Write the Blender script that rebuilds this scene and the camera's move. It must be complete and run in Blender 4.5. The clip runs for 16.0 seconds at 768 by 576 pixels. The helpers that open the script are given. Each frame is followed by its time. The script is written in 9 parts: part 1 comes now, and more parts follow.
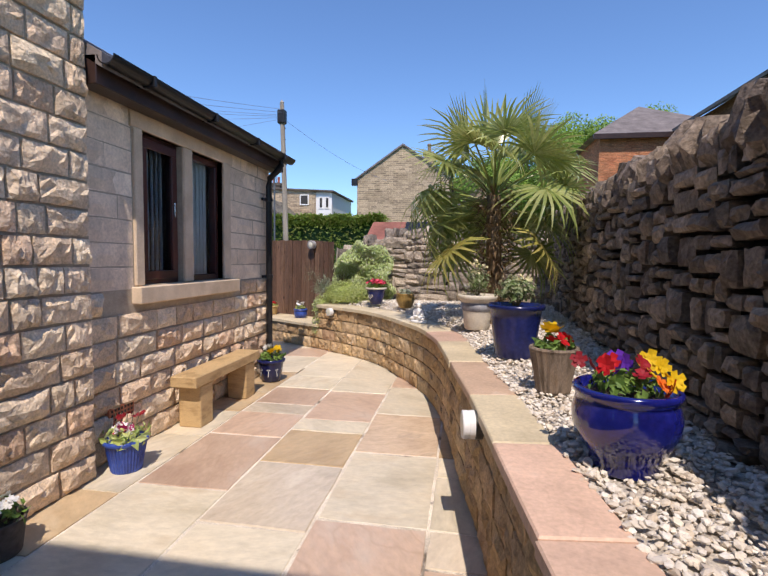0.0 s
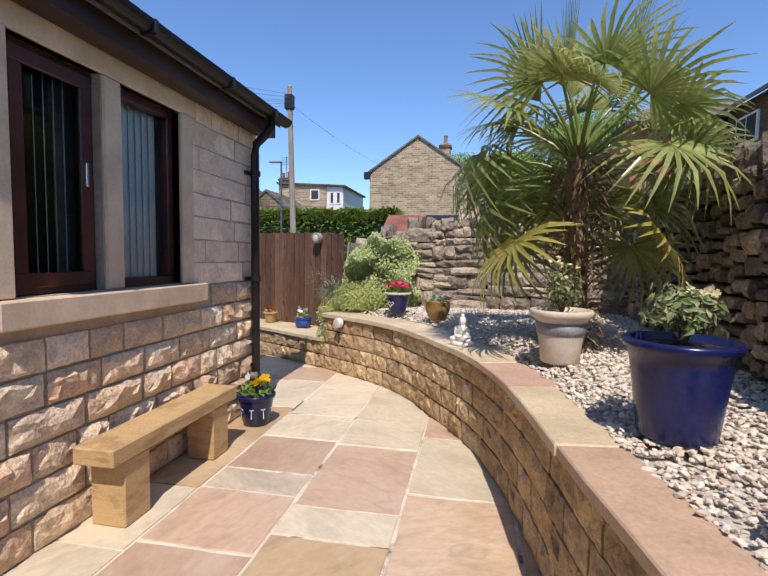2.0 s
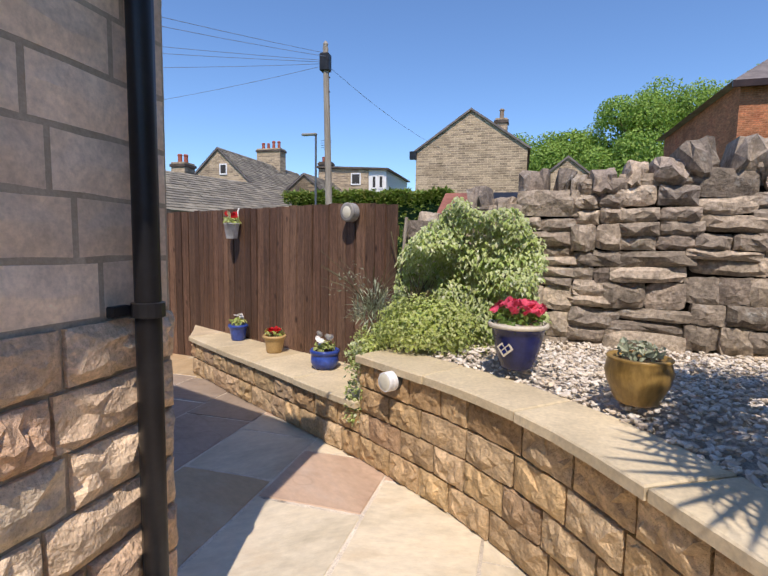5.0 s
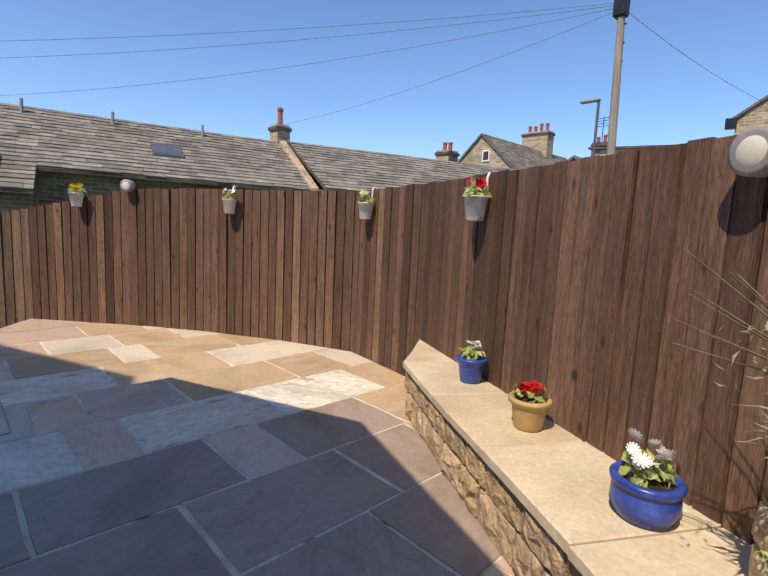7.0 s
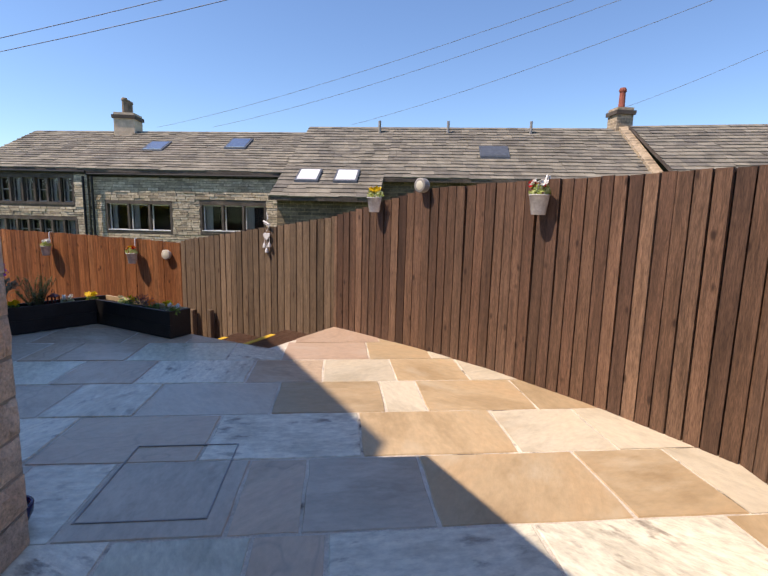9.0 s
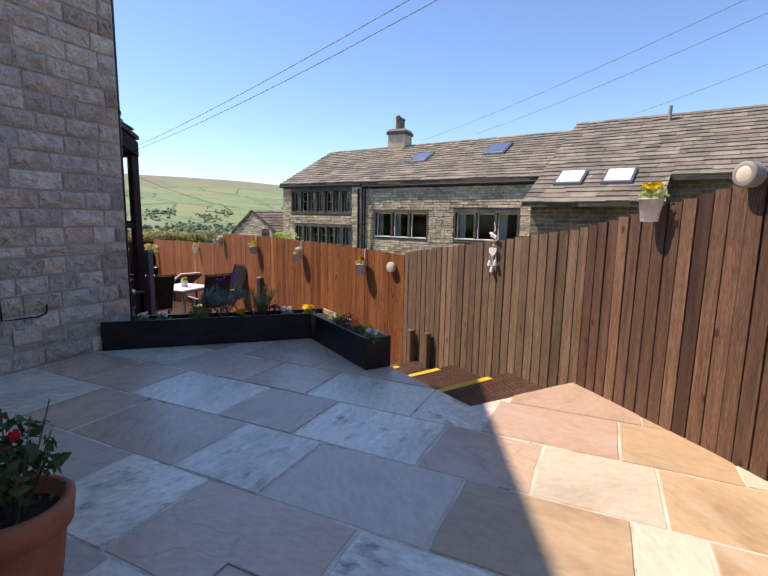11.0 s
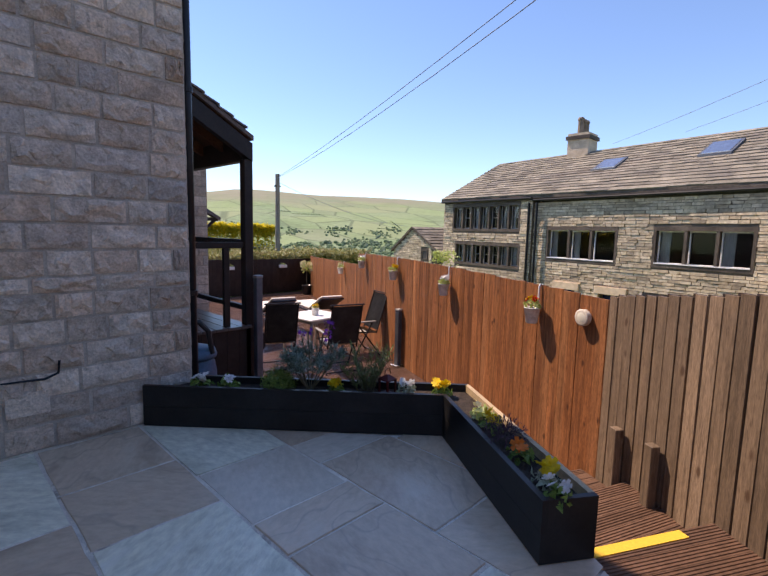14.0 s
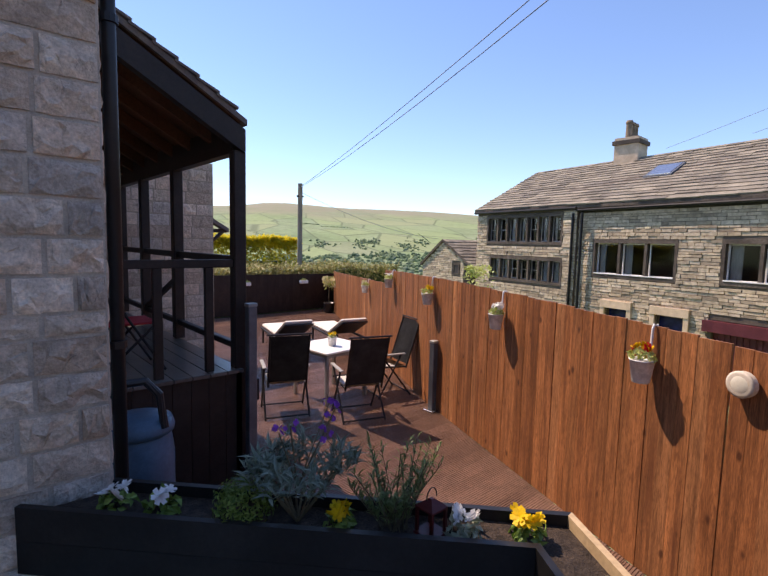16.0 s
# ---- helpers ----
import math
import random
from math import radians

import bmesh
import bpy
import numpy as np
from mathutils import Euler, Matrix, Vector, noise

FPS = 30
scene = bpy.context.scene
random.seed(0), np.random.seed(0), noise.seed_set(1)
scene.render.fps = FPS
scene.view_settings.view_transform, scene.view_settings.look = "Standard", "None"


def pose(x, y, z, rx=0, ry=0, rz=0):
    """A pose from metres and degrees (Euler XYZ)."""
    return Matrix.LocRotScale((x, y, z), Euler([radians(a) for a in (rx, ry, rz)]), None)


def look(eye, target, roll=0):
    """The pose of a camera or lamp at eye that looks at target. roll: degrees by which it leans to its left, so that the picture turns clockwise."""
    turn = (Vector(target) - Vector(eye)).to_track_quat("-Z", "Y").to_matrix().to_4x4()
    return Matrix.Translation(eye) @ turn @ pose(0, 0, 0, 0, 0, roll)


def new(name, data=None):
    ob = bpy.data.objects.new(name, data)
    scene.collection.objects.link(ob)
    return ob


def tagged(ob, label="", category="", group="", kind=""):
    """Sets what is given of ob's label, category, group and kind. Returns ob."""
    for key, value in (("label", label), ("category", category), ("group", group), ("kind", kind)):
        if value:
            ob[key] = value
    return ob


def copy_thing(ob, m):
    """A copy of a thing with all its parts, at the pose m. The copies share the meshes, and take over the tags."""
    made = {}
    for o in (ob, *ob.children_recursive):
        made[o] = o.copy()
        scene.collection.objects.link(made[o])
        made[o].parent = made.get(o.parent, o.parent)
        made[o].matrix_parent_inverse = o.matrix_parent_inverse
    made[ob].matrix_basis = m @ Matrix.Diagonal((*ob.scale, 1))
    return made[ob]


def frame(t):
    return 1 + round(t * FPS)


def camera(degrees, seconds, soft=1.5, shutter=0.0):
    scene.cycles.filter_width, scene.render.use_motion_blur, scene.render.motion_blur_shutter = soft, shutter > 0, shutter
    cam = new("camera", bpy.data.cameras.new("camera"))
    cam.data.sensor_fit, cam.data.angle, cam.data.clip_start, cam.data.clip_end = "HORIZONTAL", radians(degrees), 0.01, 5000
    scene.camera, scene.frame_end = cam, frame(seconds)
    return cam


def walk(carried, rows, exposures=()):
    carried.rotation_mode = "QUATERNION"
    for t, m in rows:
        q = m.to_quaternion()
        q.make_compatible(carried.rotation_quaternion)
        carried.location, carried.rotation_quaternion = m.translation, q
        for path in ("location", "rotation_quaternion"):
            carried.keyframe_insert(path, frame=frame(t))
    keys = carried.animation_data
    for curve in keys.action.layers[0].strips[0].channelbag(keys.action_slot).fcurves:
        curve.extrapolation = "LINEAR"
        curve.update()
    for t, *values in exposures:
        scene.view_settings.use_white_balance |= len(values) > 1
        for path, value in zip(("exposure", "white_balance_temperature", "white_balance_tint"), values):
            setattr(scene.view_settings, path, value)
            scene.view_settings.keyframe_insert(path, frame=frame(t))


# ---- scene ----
cam = camera(78.4, 16.0)
METRES, EYE, TILT, LEAN, TURN = 13.0, 1.38, 0.0, 0.0, 9.6
ROWS = [
    (0.0, 0.0, 0.0, 0.0, 0.04, -3.54, -0.66),
    (0.5, -0.0033, 0.0223, -0.0004, 1.16, -3.35, -0.77),
    (1.0, -0.0042, 0.0487, -0.0005, 1.8, -3.23, -0.82),
    (1.5, -0.0055, 0.0803, -0.0005, 1.82, -3.39, -0.82),
    (2.0, -0.0111, 0.1155, -0.001, 1.42, -3.86, -0.8),
    (2.5, -0.0127, 0.1502, -0.0022, 0.89, -4.53, -0.71),
    (3.0, -0.0159, 0.1832, -0.0028, 0.67, -5.15, -0.7),
    (5.5, -0.0517, 0.3669, -0.0018, 11.2, -5.36, -1.36),
    (6.0, -0.0636, 0.4034, -0.0021, 18.06, -5.89, -1.94),
    (6.5, -0.076, 0.4381, -0.0029, 26.92, -6.66, -2.44),
    (7.0, -0.0953, 0.4677, -0.0043, 36.8, -7.39, -2.71),
    (7.5, -0.1169, 0.4934, -0.0038, 46.93, -7.95, -2.64),
    (8.0, -0.1396, 0.5144, -0.0029, 56.74, -8.3, -2.28),
    (8.5, -0.1669, 0.5325, -0.0022, 65.93, -8.52, -1.78),
    (9.0, -0.1941, 0.5503, -0.0021, 74.77, -8.7, -1.37),
    (9.5, -0.2202, 0.5636, -0.0019, 83.5, -8.86, -1.01),
    (10.0, -0.246, 0.5729, -0.0008, 92.08, -8.87, -0.92),
    (12.5, -0.3731, 0.5648, 0.0019, 117.95, -7.67, -1.38),
    (13.0, -0.3994, 0.5515, 0.0026, 120.6, -7.41, -1.4),
    (13.5, -0.4287, 0.5386, 0.0021, 123.17, -7.18, -1.36),
    (14.0, -0.4544, 0.5218, 0.002, 125.44, -6.89, -1.31),
    (14.5, -0.4786, 0.5032, 0.0027, 127.1, -6.54, -1.26),
    (15.0, -0.5019, 0.488, 0.0023, 127.91, -6.14, -1.19),
    (15.5, -0.5218, 0.4722, 0.0023, 128.3, -5.76, -1.17),
    (16.0, -0.5414, 0.4541, 0.0028, 128.79, -5.45, -1.34),
]
walk(cam, [(t, pose(0, 0, EYE, TILT, LEAN, TURN) @ pose(METRES * x, METRES * y, METRES * z, 90 + pitch, roll, yaw)) for t, x, y, z, yaw, pitch, roll in ROWS],
     [(0.0, 0.56, 6650, 18), (5.5, 0.50, 6800, 17), (7.0, 0.54, 7150, 18), (9.0, 0.66, 7450, 20), (12.5, 0.90, 7750, 25), (16.0, 0.90, 7850, 27)])

# ---- daylight ----
SUN_EL, SUN_TRAVEL = 56.0, (-0.25, 1.0)
sun_az = math.atan2(-SUN_TRAVEL[0], -SUN_TRAVEL[1])
world = bpy.data.worlds.new("sky")
scene.world = world
world.use_nodes = True
wn = world.node_tree
sky = wn.nodes.new("ShaderNodeTexSky")
sky.sky_type, sky.sun_disc = "NISHITA", False
sky.sun_elevation, sky.sun_rotation = radians(SUN_EL), sun_az
sky.air_density, sky.dust_density, sky.ozone_density = 1.05, 0.0, 6.0
wn.nodes["Background"].inputs["Strength"].default_value = 0.118
air = wn.nodes.new("ShaderNodeMix")            # clear, deep blue air
air.data_type, air.blend_type = "RGBA", "MULTIPLY"
air.inputs["Factor"].default_value = 1.0
air.inputs["B"].default_value = (0.82, 0.98, 1.10, 1)
wn.links.new(sky.outputs[0], air.inputs["A"])
wn.links.new(air.outputs["Result"], wn.nodes["Background"].inputs["Color"])
sun_data = bpy.data.lights.new("sun", "SUN")
sun_data.energy, sun_data.angle, sun_data.color = 3.15, radians(0.53), (1.0, 0.92, 0.80)
sun = new("sun", sun_data)
h = math.cos(radians(SUN_EL)) / math.hypot(*SUN_TRAVEL)
sun.matrix_world = look((0, 0, 30), (SUN_TRAVEL[0] * h, SUN_TRAVEL[1] * h, 30 - math.sin(radians(SUN_EL))))

# ---- materials ----
def ramp(nt, cols):
    r = nt.nodes.new("ShaderNodeValToRGB")
    e = r.color_ramp.elements
    while len(e) < len(cols):
        e.new(0.5)
    for k, c in enumerate(cols):
        e[k].position = k / max(1, len(cols) - 1)
        e[k].color = (*c, 1)
    return r


def mat(name, pal, by="noise", rough=0.8, noise_scale=3.0, amt=0.2, fine=60.0, famt=0.12, bump=0.3, bdist=0.01,
        stretch=(1, 1, 1), metal=0.0, spec=0.35, rand=0.0, bscale=None, coat=0.0, steps=False, stain=None, vein=None, spin=False, knots=None):
    """A procedural surface: a palette chosen by noise, by piece or by island, two scales of variation, and relief."""
    m = bpy.data.materials.new(name)
    m.use_nodes = True
    nt = m.node_tree
    b = nt.nodes["Principled BSDF"]
    geo = nt.nodes.new("ShaderNodeNewGeometry")
    mp = nt.nodes.new("ShaderNodeMapping")
    mp.inputs["Scale"].default_value = stretch
    info = nt.nodes.new("ShaderNodeObjectInfo")
    where = geo.outputs["Position"]
    if spin:                                   # the grain of each piece runs its own way
        vr, turn = nt.nodes.new("ShaderNodeVectorRotate"), nt.nodes.new("ShaderNodeMath")
        vr.rotation_type = "Z_AXIS"
        turn.operation, turn.inputs[1].default_value = "MULTIPLY", 40.0
        nt.links.new(info.outputs["Random"], turn.inputs[0])
        nt.links.new(where, vr.inputs["Vector"])
        nt.links.new(turn.outputs[0], vr.inputs["Angle"])
        where = vr.outputs[0]
    nt.links.new(where, mp.inputs["Vector"])

    def noise_node(scale, detail=4.0, shift=False):
        n = nt.nodes.new("ShaderNodeTexNoise")
        n.inputs["Scale"].default_value, n.inputs["Detail"].default_value = scale, detail
        n.inputs["Roughness"].default_value = 0.62
        v = mp.outputs[0]
        if shift:
            sc = nt.nodes.new("ShaderNodeVectorMath")
            sc.operation = "ADD"
            cx = nt.nodes.new("ShaderNodeCombineXYZ")
            mm = nt.nodes.new("ShaderNodeMath")
            mm.operation, mm.inputs[1].default_value = "MULTIPLY", 37.0
            nt.links.new(info.outputs["Random"], mm.inputs[0])
            for k in range(3):
                nt.links.new(mm.outputs[0], cx.inputs[k])
            nt.links.new(v, sc.inputs[0])
            nt.links.new(cx.outputs[0], sc.inputs[1])
            v = sc.outputs[0]
        nt.links.new(v, n.inputs["Vector"])
        return n

    def spread(sock, lo, hi, a=0.3, c=0.7):
        r = nt.nodes.new("ShaderNodeMapRange")
        for key, val in (("From Min", a), ("From Max", c), ("To Min", lo), ("To Max", hi)):
            r.inputs[key].default_value = val
        nt.links.new(sock, r.inputs["Value"])
        return r.outputs[0]

    big = noise_node(noise_scale, 5.0, True)
    small = noise_node(fine, 3.0)
    r = ramp(nt, pal)
    if steps:
        r.color_ramp.interpolation = "CONSTANT"
        for k in range(len(pal)):
            r.color_ramp.elements[k].position = k / len(pal)
    if by == "random":
        nt.links.new(info.outputs["Random"], r.inputs[0])
    elif by == "island":
        nt.links.new(geo.outputs["Random Per Island"], r.inputs[0])
    else:
        nt.links.new(spread(big.outputs["Fac"], 0, 1), r.inputs[0])
    k1, k2 = spread(big.outputs["Fac"], 1 - amt, 1 + amt), spread(small.outputs["Fac"], 1 - famt, 1 + famt)
    mul = nt.nodes.new("ShaderNodeMath")
    mul.operation = "MULTIPLY"
    nt.links.new(k1, mul.inputs[0])
    nt.links.new(k2, mul.inputs[1])
    last = mul.outputs[0]
    if rand:
        m2 = nt.nodes.new("ShaderNodeMath")
        m2.operation = "MULTIPLY"
        nt.links.new(last, m2.inputs[0])
        wv = nt.nodes.new("ShaderNodeTexWhiteNoise")
        wv.noise_dimensions = "1D"
        nt.links.new(info.outputs["Random"], wv.inputs["W"])
        nt.links.new(spread(wv.outputs["Value"], 1 - rand, 1 + rand, 0, 1), m2.inputs[1])
        last = m2.outputs[0]
    sc = nt.nodes.new("ShaderNodeVectorMath")
    sc.operation = "SCALE"
    nt.links.new(r.outputs[0], sc.inputs[0])
    nt.links.new(last, sc.inputs["Scale"])
    col = sc.outputs[0]
    if stain:
        scol, sscale, lo, hi = stain
        sn = noise_node(sscale, 6.0, True)
        mx = nt.nodes.new("ShaderNodeMix")
        mx.data_type = "RGBA"
        mx.inputs["B"].default_value = (*scol, 1)
        nt.links.new(spread(sn.outputs["Fac"], 0, 1, lo, hi), mx.inputs["Factor"])
        nt.links.new(col, mx.inputs["A"])
        col = mx.outputs["Result"]
    if vein:
        vcol, vscale, width, force = vein
        vn = noise_node(vscale, 3.0, True)
        sb = nt.nodes.new("ShaderNodeMath")
        sb.operation, sb.inputs[1].default_value = "SUBTRACT", 0.5
        ab = nt.nodes.new("ShaderNodeMath")
        ab.operation = "ABSOLUTE"
        nt.links.new(vn.outputs["Fac"], sb.inputs[0])
        nt.links.new(sb.outputs[0], ab.inputs[0])
        mv = nt.nodes.new("ShaderNodeMix")
        mv.data_type = "RGBA"
        mv.inputs["B"].default_value = (*vcol, 1)
        nt.links.new(spread(ab.outputs[0], force, 0, 0, width), mv.inputs["Factor"])
        nt.links.new(col, mv.inputs["A"])
        col = mv.outputs["Result"]
    if knots:                                  # dark eyes scattered in the timber
        kcol, kscale, kstretch, ksize = knots
        km = nt.nodes.new("ShaderNodeMapping")
        km.inputs["Scale"].default_value = kstretch
        kv = nt.nodes.new("ShaderNodeTexVoronoi")
        kv.inputs["Scale"].default_value = kscale
        nt.links.new(geo.outputs["Position"], km.inputs["Vector"])
        nt.links.new(km.outputs[0], kv.inputs["Vector"])
        mk = nt.nodes.new("ShaderNodeMix")
        mk.data_type = "RGBA"
        mk.inputs["B"].default_value = (*kcol, 1)
        nt.links.new(spread(kv.outputs["Distance"], .85, 0, ksize * .45, ksize), mk.inputs["Factor"])
        nt.links.new(col, mk.inputs["A"])
        col = mk.outputs["Result"]
    nt.links.new(col, b.inputs["Base Color"])
    b.inputs["Roughness"].default_value = rough
    b.inputs["Metallic"].default_value = metal
    b.inputs["Specular IOR Level"].default_value = spec
    b.inputs["Coat Weight"].default_value = coat
    if bump:
        bn = noise_node(bscale or fine, 5.0, True)
        bp = nt.nodes.new("ShaderNodeBump")
        bp.inputs["Strength"].default_value, bp.inputs["Distance"].default_value = bump, bdist
        nt.links.new(bn.outputs["Fac"], bp.inputs["Height"])
        nt.links.new(bp.outputs[0], b.inputs["Normal"])
    return m


M_HOUSE = mat("house_stone", [(.60, .43, .29), (.72, .56, .39), (.78, .65, .48), (.66, .45, .30), (.76, .61, .43), (.63, .49, .36)], "random", .9, 12, .24, 70, .22, 1.0, .03, rand=.1, bscale=17)
M_HOUSE_SMOOTH = mat("house_sawn_stone", [(.72, .57, .42), (.79, .65, .50), (.75, .60, .45), (.69, .55, .41)], "random", .9, 7, .18, 60, .14, .5, .008, rand=.12, bscale=20)
M_HOUSE_B = mat("weathered_house_stone", [(.54, .43, .33), (.65, .53, .41), (.70, .59, .47), (.60, .45, .33), (.51, .45, .38)], "random", .92, 9, .28, 70, .2, 1.0, .028, rand=.2, bscale=19, stain=((.17, .14, .11), 9, .60, .76))
M_MORTAR = mat("lime_mortar", [(.38, .315, .235), (.44, .37, .28)], "noise", .95, 8, .12, 120, .12, .4, .004)
M_MORTAR_PALE = mat("grey_mortar", [(.46, .40, .33), (.54, .475, .39)], "noise", .95, 8, .15, 120, .15, .4, .004)
M_JAMB = mat("dressed_stone", [(.60, .46, .32), (.68, .54, .39)], "noise", .88, 4, .12, 90, .08, .2, .003)
def slab_stone(name, pal, rough=.34, stain=None, vein=None, bump=.5, amt=.14, famt=.10):
    return mat(name, pal, "noise", rough, 1.5, amt, 14, famt, bump, .010, (1, 1.9, 1), rand=.10, bscale=7, spec=.5, stain=stain, vein=vein, spin=True)


# riven Indian sandstone: eight natural shades
SLAB_STONE = {
    "cream": slab_stone("cream_flag", [(.58, .51, .37), (.66, .59, .45), (.62, .54, .40)], .36, ((.55, .44, .29), 2.0, .56, .8)),
    "buff": slab_stone("buff_flag", [(.47, .335, .19), (.54, .405, .245), (.50, .35, .20)], .36, ((.62, .53, .38), 1.6, .54, .8)),
    "pink": slab_stone("rose_flag", [(.50, .345, .25), (.56, .41, .30), (.48, .35, .27)], .36, ((.60, .52, .42), 1.5, .55, .8), ((.40, .27, .19), 1.0, .02, .35)),
    "grey": slab_stone("blue_grey_flag", [(.56, .48, .365), (.64, .55, .425), (.52, .435, .33)], .26, ((.74, .66, .52), 2.2, .56, .78)),
    "brown": slab_stone("brown_grey_flag", [(.55, .41, .285), (.62, .475, .335), (.50, .37, .265)], .27, ((.68, .57, .43), 1.8, .58, .8), ((.34, .28, .22), .9, .012, .4)),
    "plum": slab_stone("plum_brown_flag", [(.31, .245, .19), (.37, .295, .23), (.34, .28, .23)], .36, ((.42, .36, .30), 1.8, .58, .8), ((.26, .20, .15), .9, .012, .4)),
    "green": slab_stone("green_grey_flag", [(.60, .585, .43), (.72, .70, .54), (.55, .53, .39)], .22, ((.82, .80, .66), 2.6, .54, .72), None, .9, .2, .16),
    "riven": slab_stone("riven_flag", [(.68, .635, .49), (.80, .76, .61), (.74, .69, .54)], .22, ((.34, .30, .24), 5.0, .58, .70), None, 1.0, .2, .2)}
M_POINTING = mat("paving_pointing", [(.62, .55, .45), (.72, .65, .54)], "noise", .95, 5, .2, 150, .25, .6, .006, stain=((.16, .13, .10), 3.0, .58, .66))
M_WALLING = mat("split_walling_stone", [(.42, .28, .15), (.52, .37, .20), (.47, .33, .19), (.56, .42, .26), (.38, .25, .15)], "random", .9, 12, .28, 60, .22, 1.0, .032, rand=.14, bscale=15)
M_COPING = mat("sandstone_coping", [(.50, .35, .24), (.55, .43, .28), (.52, .38, .25), (.57, .46, .31), (.49, .36, .26)], "random", .6, 3, .2, 50, .12, .6, .006, rand=.08, bscale=10, steps=True, stain=((.62, .56, .46), 3, .60, .8), vein=((.36, .27, .19), 1.6, .008, .25))
M_COPING_PINK = mat("pink_sandstone_coping", [(.57, .385, .285), (.62, .43, .32), (.55, .38, .29)], "random", .6, 3, .18, 50, .12, .6, .006, rand=.06, bscale=10, stain=((.66, .54, .44), 3, .60, .82), vein=((.42, .28, .20), 1.6, .008, .25))
M_COPING_PALE = mat("pale_sandstone_coping", [(.58, .485, .315), (.64, .545, .375), (.56, .46, .295)], "random", .6, 3, .18, 50, .12, .6, .006, rand=.06, bscale=10, stain=((.66, .60, .47), 3, .60, .82), vein=((.44, .35, .23), 1.6, .008, .25))
# one walling stone twice: darkened for the shaded east wall, brightened for the sunlit north
M_DRY = mat("shaded_dry_stone", [(.13, .105, .083), (.23, .18, .138), (.31, .24, .175), (.18, .142, .115), (.35, .27, .19), (.15, .128, .11)], "random", .85, 9, .45, 45, .35, .9, .016, rand=.3, bscale=34, stain=((.40, .38, .33), 9, .66, .74))
M_DRY_PALE = mat("sunlit_dry_stone", [(.20, .17, .14), (.33, .28, .22), (.43, .36, .28), (.27, .225, .185), (.47, .39, .30), (.24, .21, .18)], "random", .9, 9, .42, 45, .32, .9, .018, rand=.25, bscale=28, stain=((.40, .39, .35), 10, .60, .72))
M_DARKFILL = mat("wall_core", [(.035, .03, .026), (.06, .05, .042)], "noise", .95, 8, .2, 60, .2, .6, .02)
M_GRAVEL = mat("pale_gravel", [(.56, .50, .42), (.70, .65, .57), (.44, .37, .30), (.76, .71, .63), (.60, .50, .38), (.66, .62, .56), (.80, .76, .69), (.70, .60, .46)], "island", .85, 20, .1, 150, .1, .3, .003)
M_GRAVEL_BED = mat("gravel_bed", [(.43, .385, .33), (.53, .485, .42)], "noise", .95, 20, .2, 120, .3, .6, .01)
M_SOIL = mat("soil", [(.035, .026, .02), (.07, .05, .038)], "noise", .95, 20, .3, 90, .4, 1, .02)
M_FENCE = mat("dark_brown_boards", [(.118, .064, .041), (.172, .098, .062), (.092, .051, .034), (.215, .128, .082)], "random", .6, 2.2, .40, 22, .50, .4, .003, (14, 14, .9), rand=.30, stain=((.05, .029, .020), 1.1, .60, .8), vein=((.045, .024, .016), 2.6, .03, .5), knots=((.035, .017, .011), 7.0, (1, 1, .5), .14))
# paler copy of the brown boards, with sun glare worked into the colour
M_FENCE_PALE = mat("pale_brown_boards", [(.185, .128, .082), (.235, .165, .108), (.15, .104, .068)], "random", .65, 2.2, .34, 22, .40, .35, .003, (14, 14, .9), rand=.3, stain=((.09, .058, .038), 1.2, .58, .8), vein=((.07, .044, .028), 2.6, .03, .5), knots=((.07, .036, .02), 6.0, (1, 1, .45), .13))
M_FENCE_RED = mat("red_cedar_boards", [(.265, .098, .036), (.335, .132, .050), (.215, .078, .029), (.40, .170, .070)], "random", .55, 2.0, .46, 22, .46, .3, .003, (14, 14, .9), rand=.20, stain=((.13, .045, .020), 1.3, .54, .74), vein=((.10, .034, .014), 2.6, .03, .55), knots=((.06, .019, .009), 7.0, (1, 1, .5), .14))
# near-black rear boards: the shade in the fence gaps is put into their colour
M_FENCE_BACK = mat("shaded_rear_boards", [(.035, .021, .015), (.05, .03, .021)], "random", .7, 2.2, .3, 22, .3, .3, .003, (14, 14, .9), rand=.2)
M_BLACK_TIMBER = mat("black_brown_timber", [(.018, .013, .012), (.032, .022, .019)], "noise", .5, 3, .2, 40, .2, .2, .003, rand=.1)
M_BLACK_PAINT = mat("black_planter_paint", [(.010, .010, .011), (.018, .017, .017)], "noise", .42, 4, .2, 50, .2, .2, .002)
M_DECK = mat("deck_boards", [(.12, .064, .040), (.16, .088, .056), (.10, .055, .036)], "random", .55, 3, .2, 30, .25, .3, .003, rand=.15)
M_DECK_GREY = mat("weathered_deck_boards", [(.155, .088, .062), (.20, .118, .086), (.125, .072, .052)], "random", .34, 3, .2, 30, .25, .3, .003, rand=.15)
M_OAK = mat("oak_sleeper", [(.42, .27, .12), (.52, .36, .18), (.46, .32, .16)], "noise", .6, 2.0, .2, 30, .2, .3, .004, (3, 3, 12))
M_YELLOW = mat("yellow_edging", [(.78, .50, .06), (.72, .44, .05)], "noise", .6, 8, .1, 60, .1, .2, .002)
M_BLUE = mat("cobalt_glaze", [(.006, .008, .105), (.011, .015, .18)], "noise", .12, 5, .3, 40, .2, .06, .003, spec=.6, coat=.6)
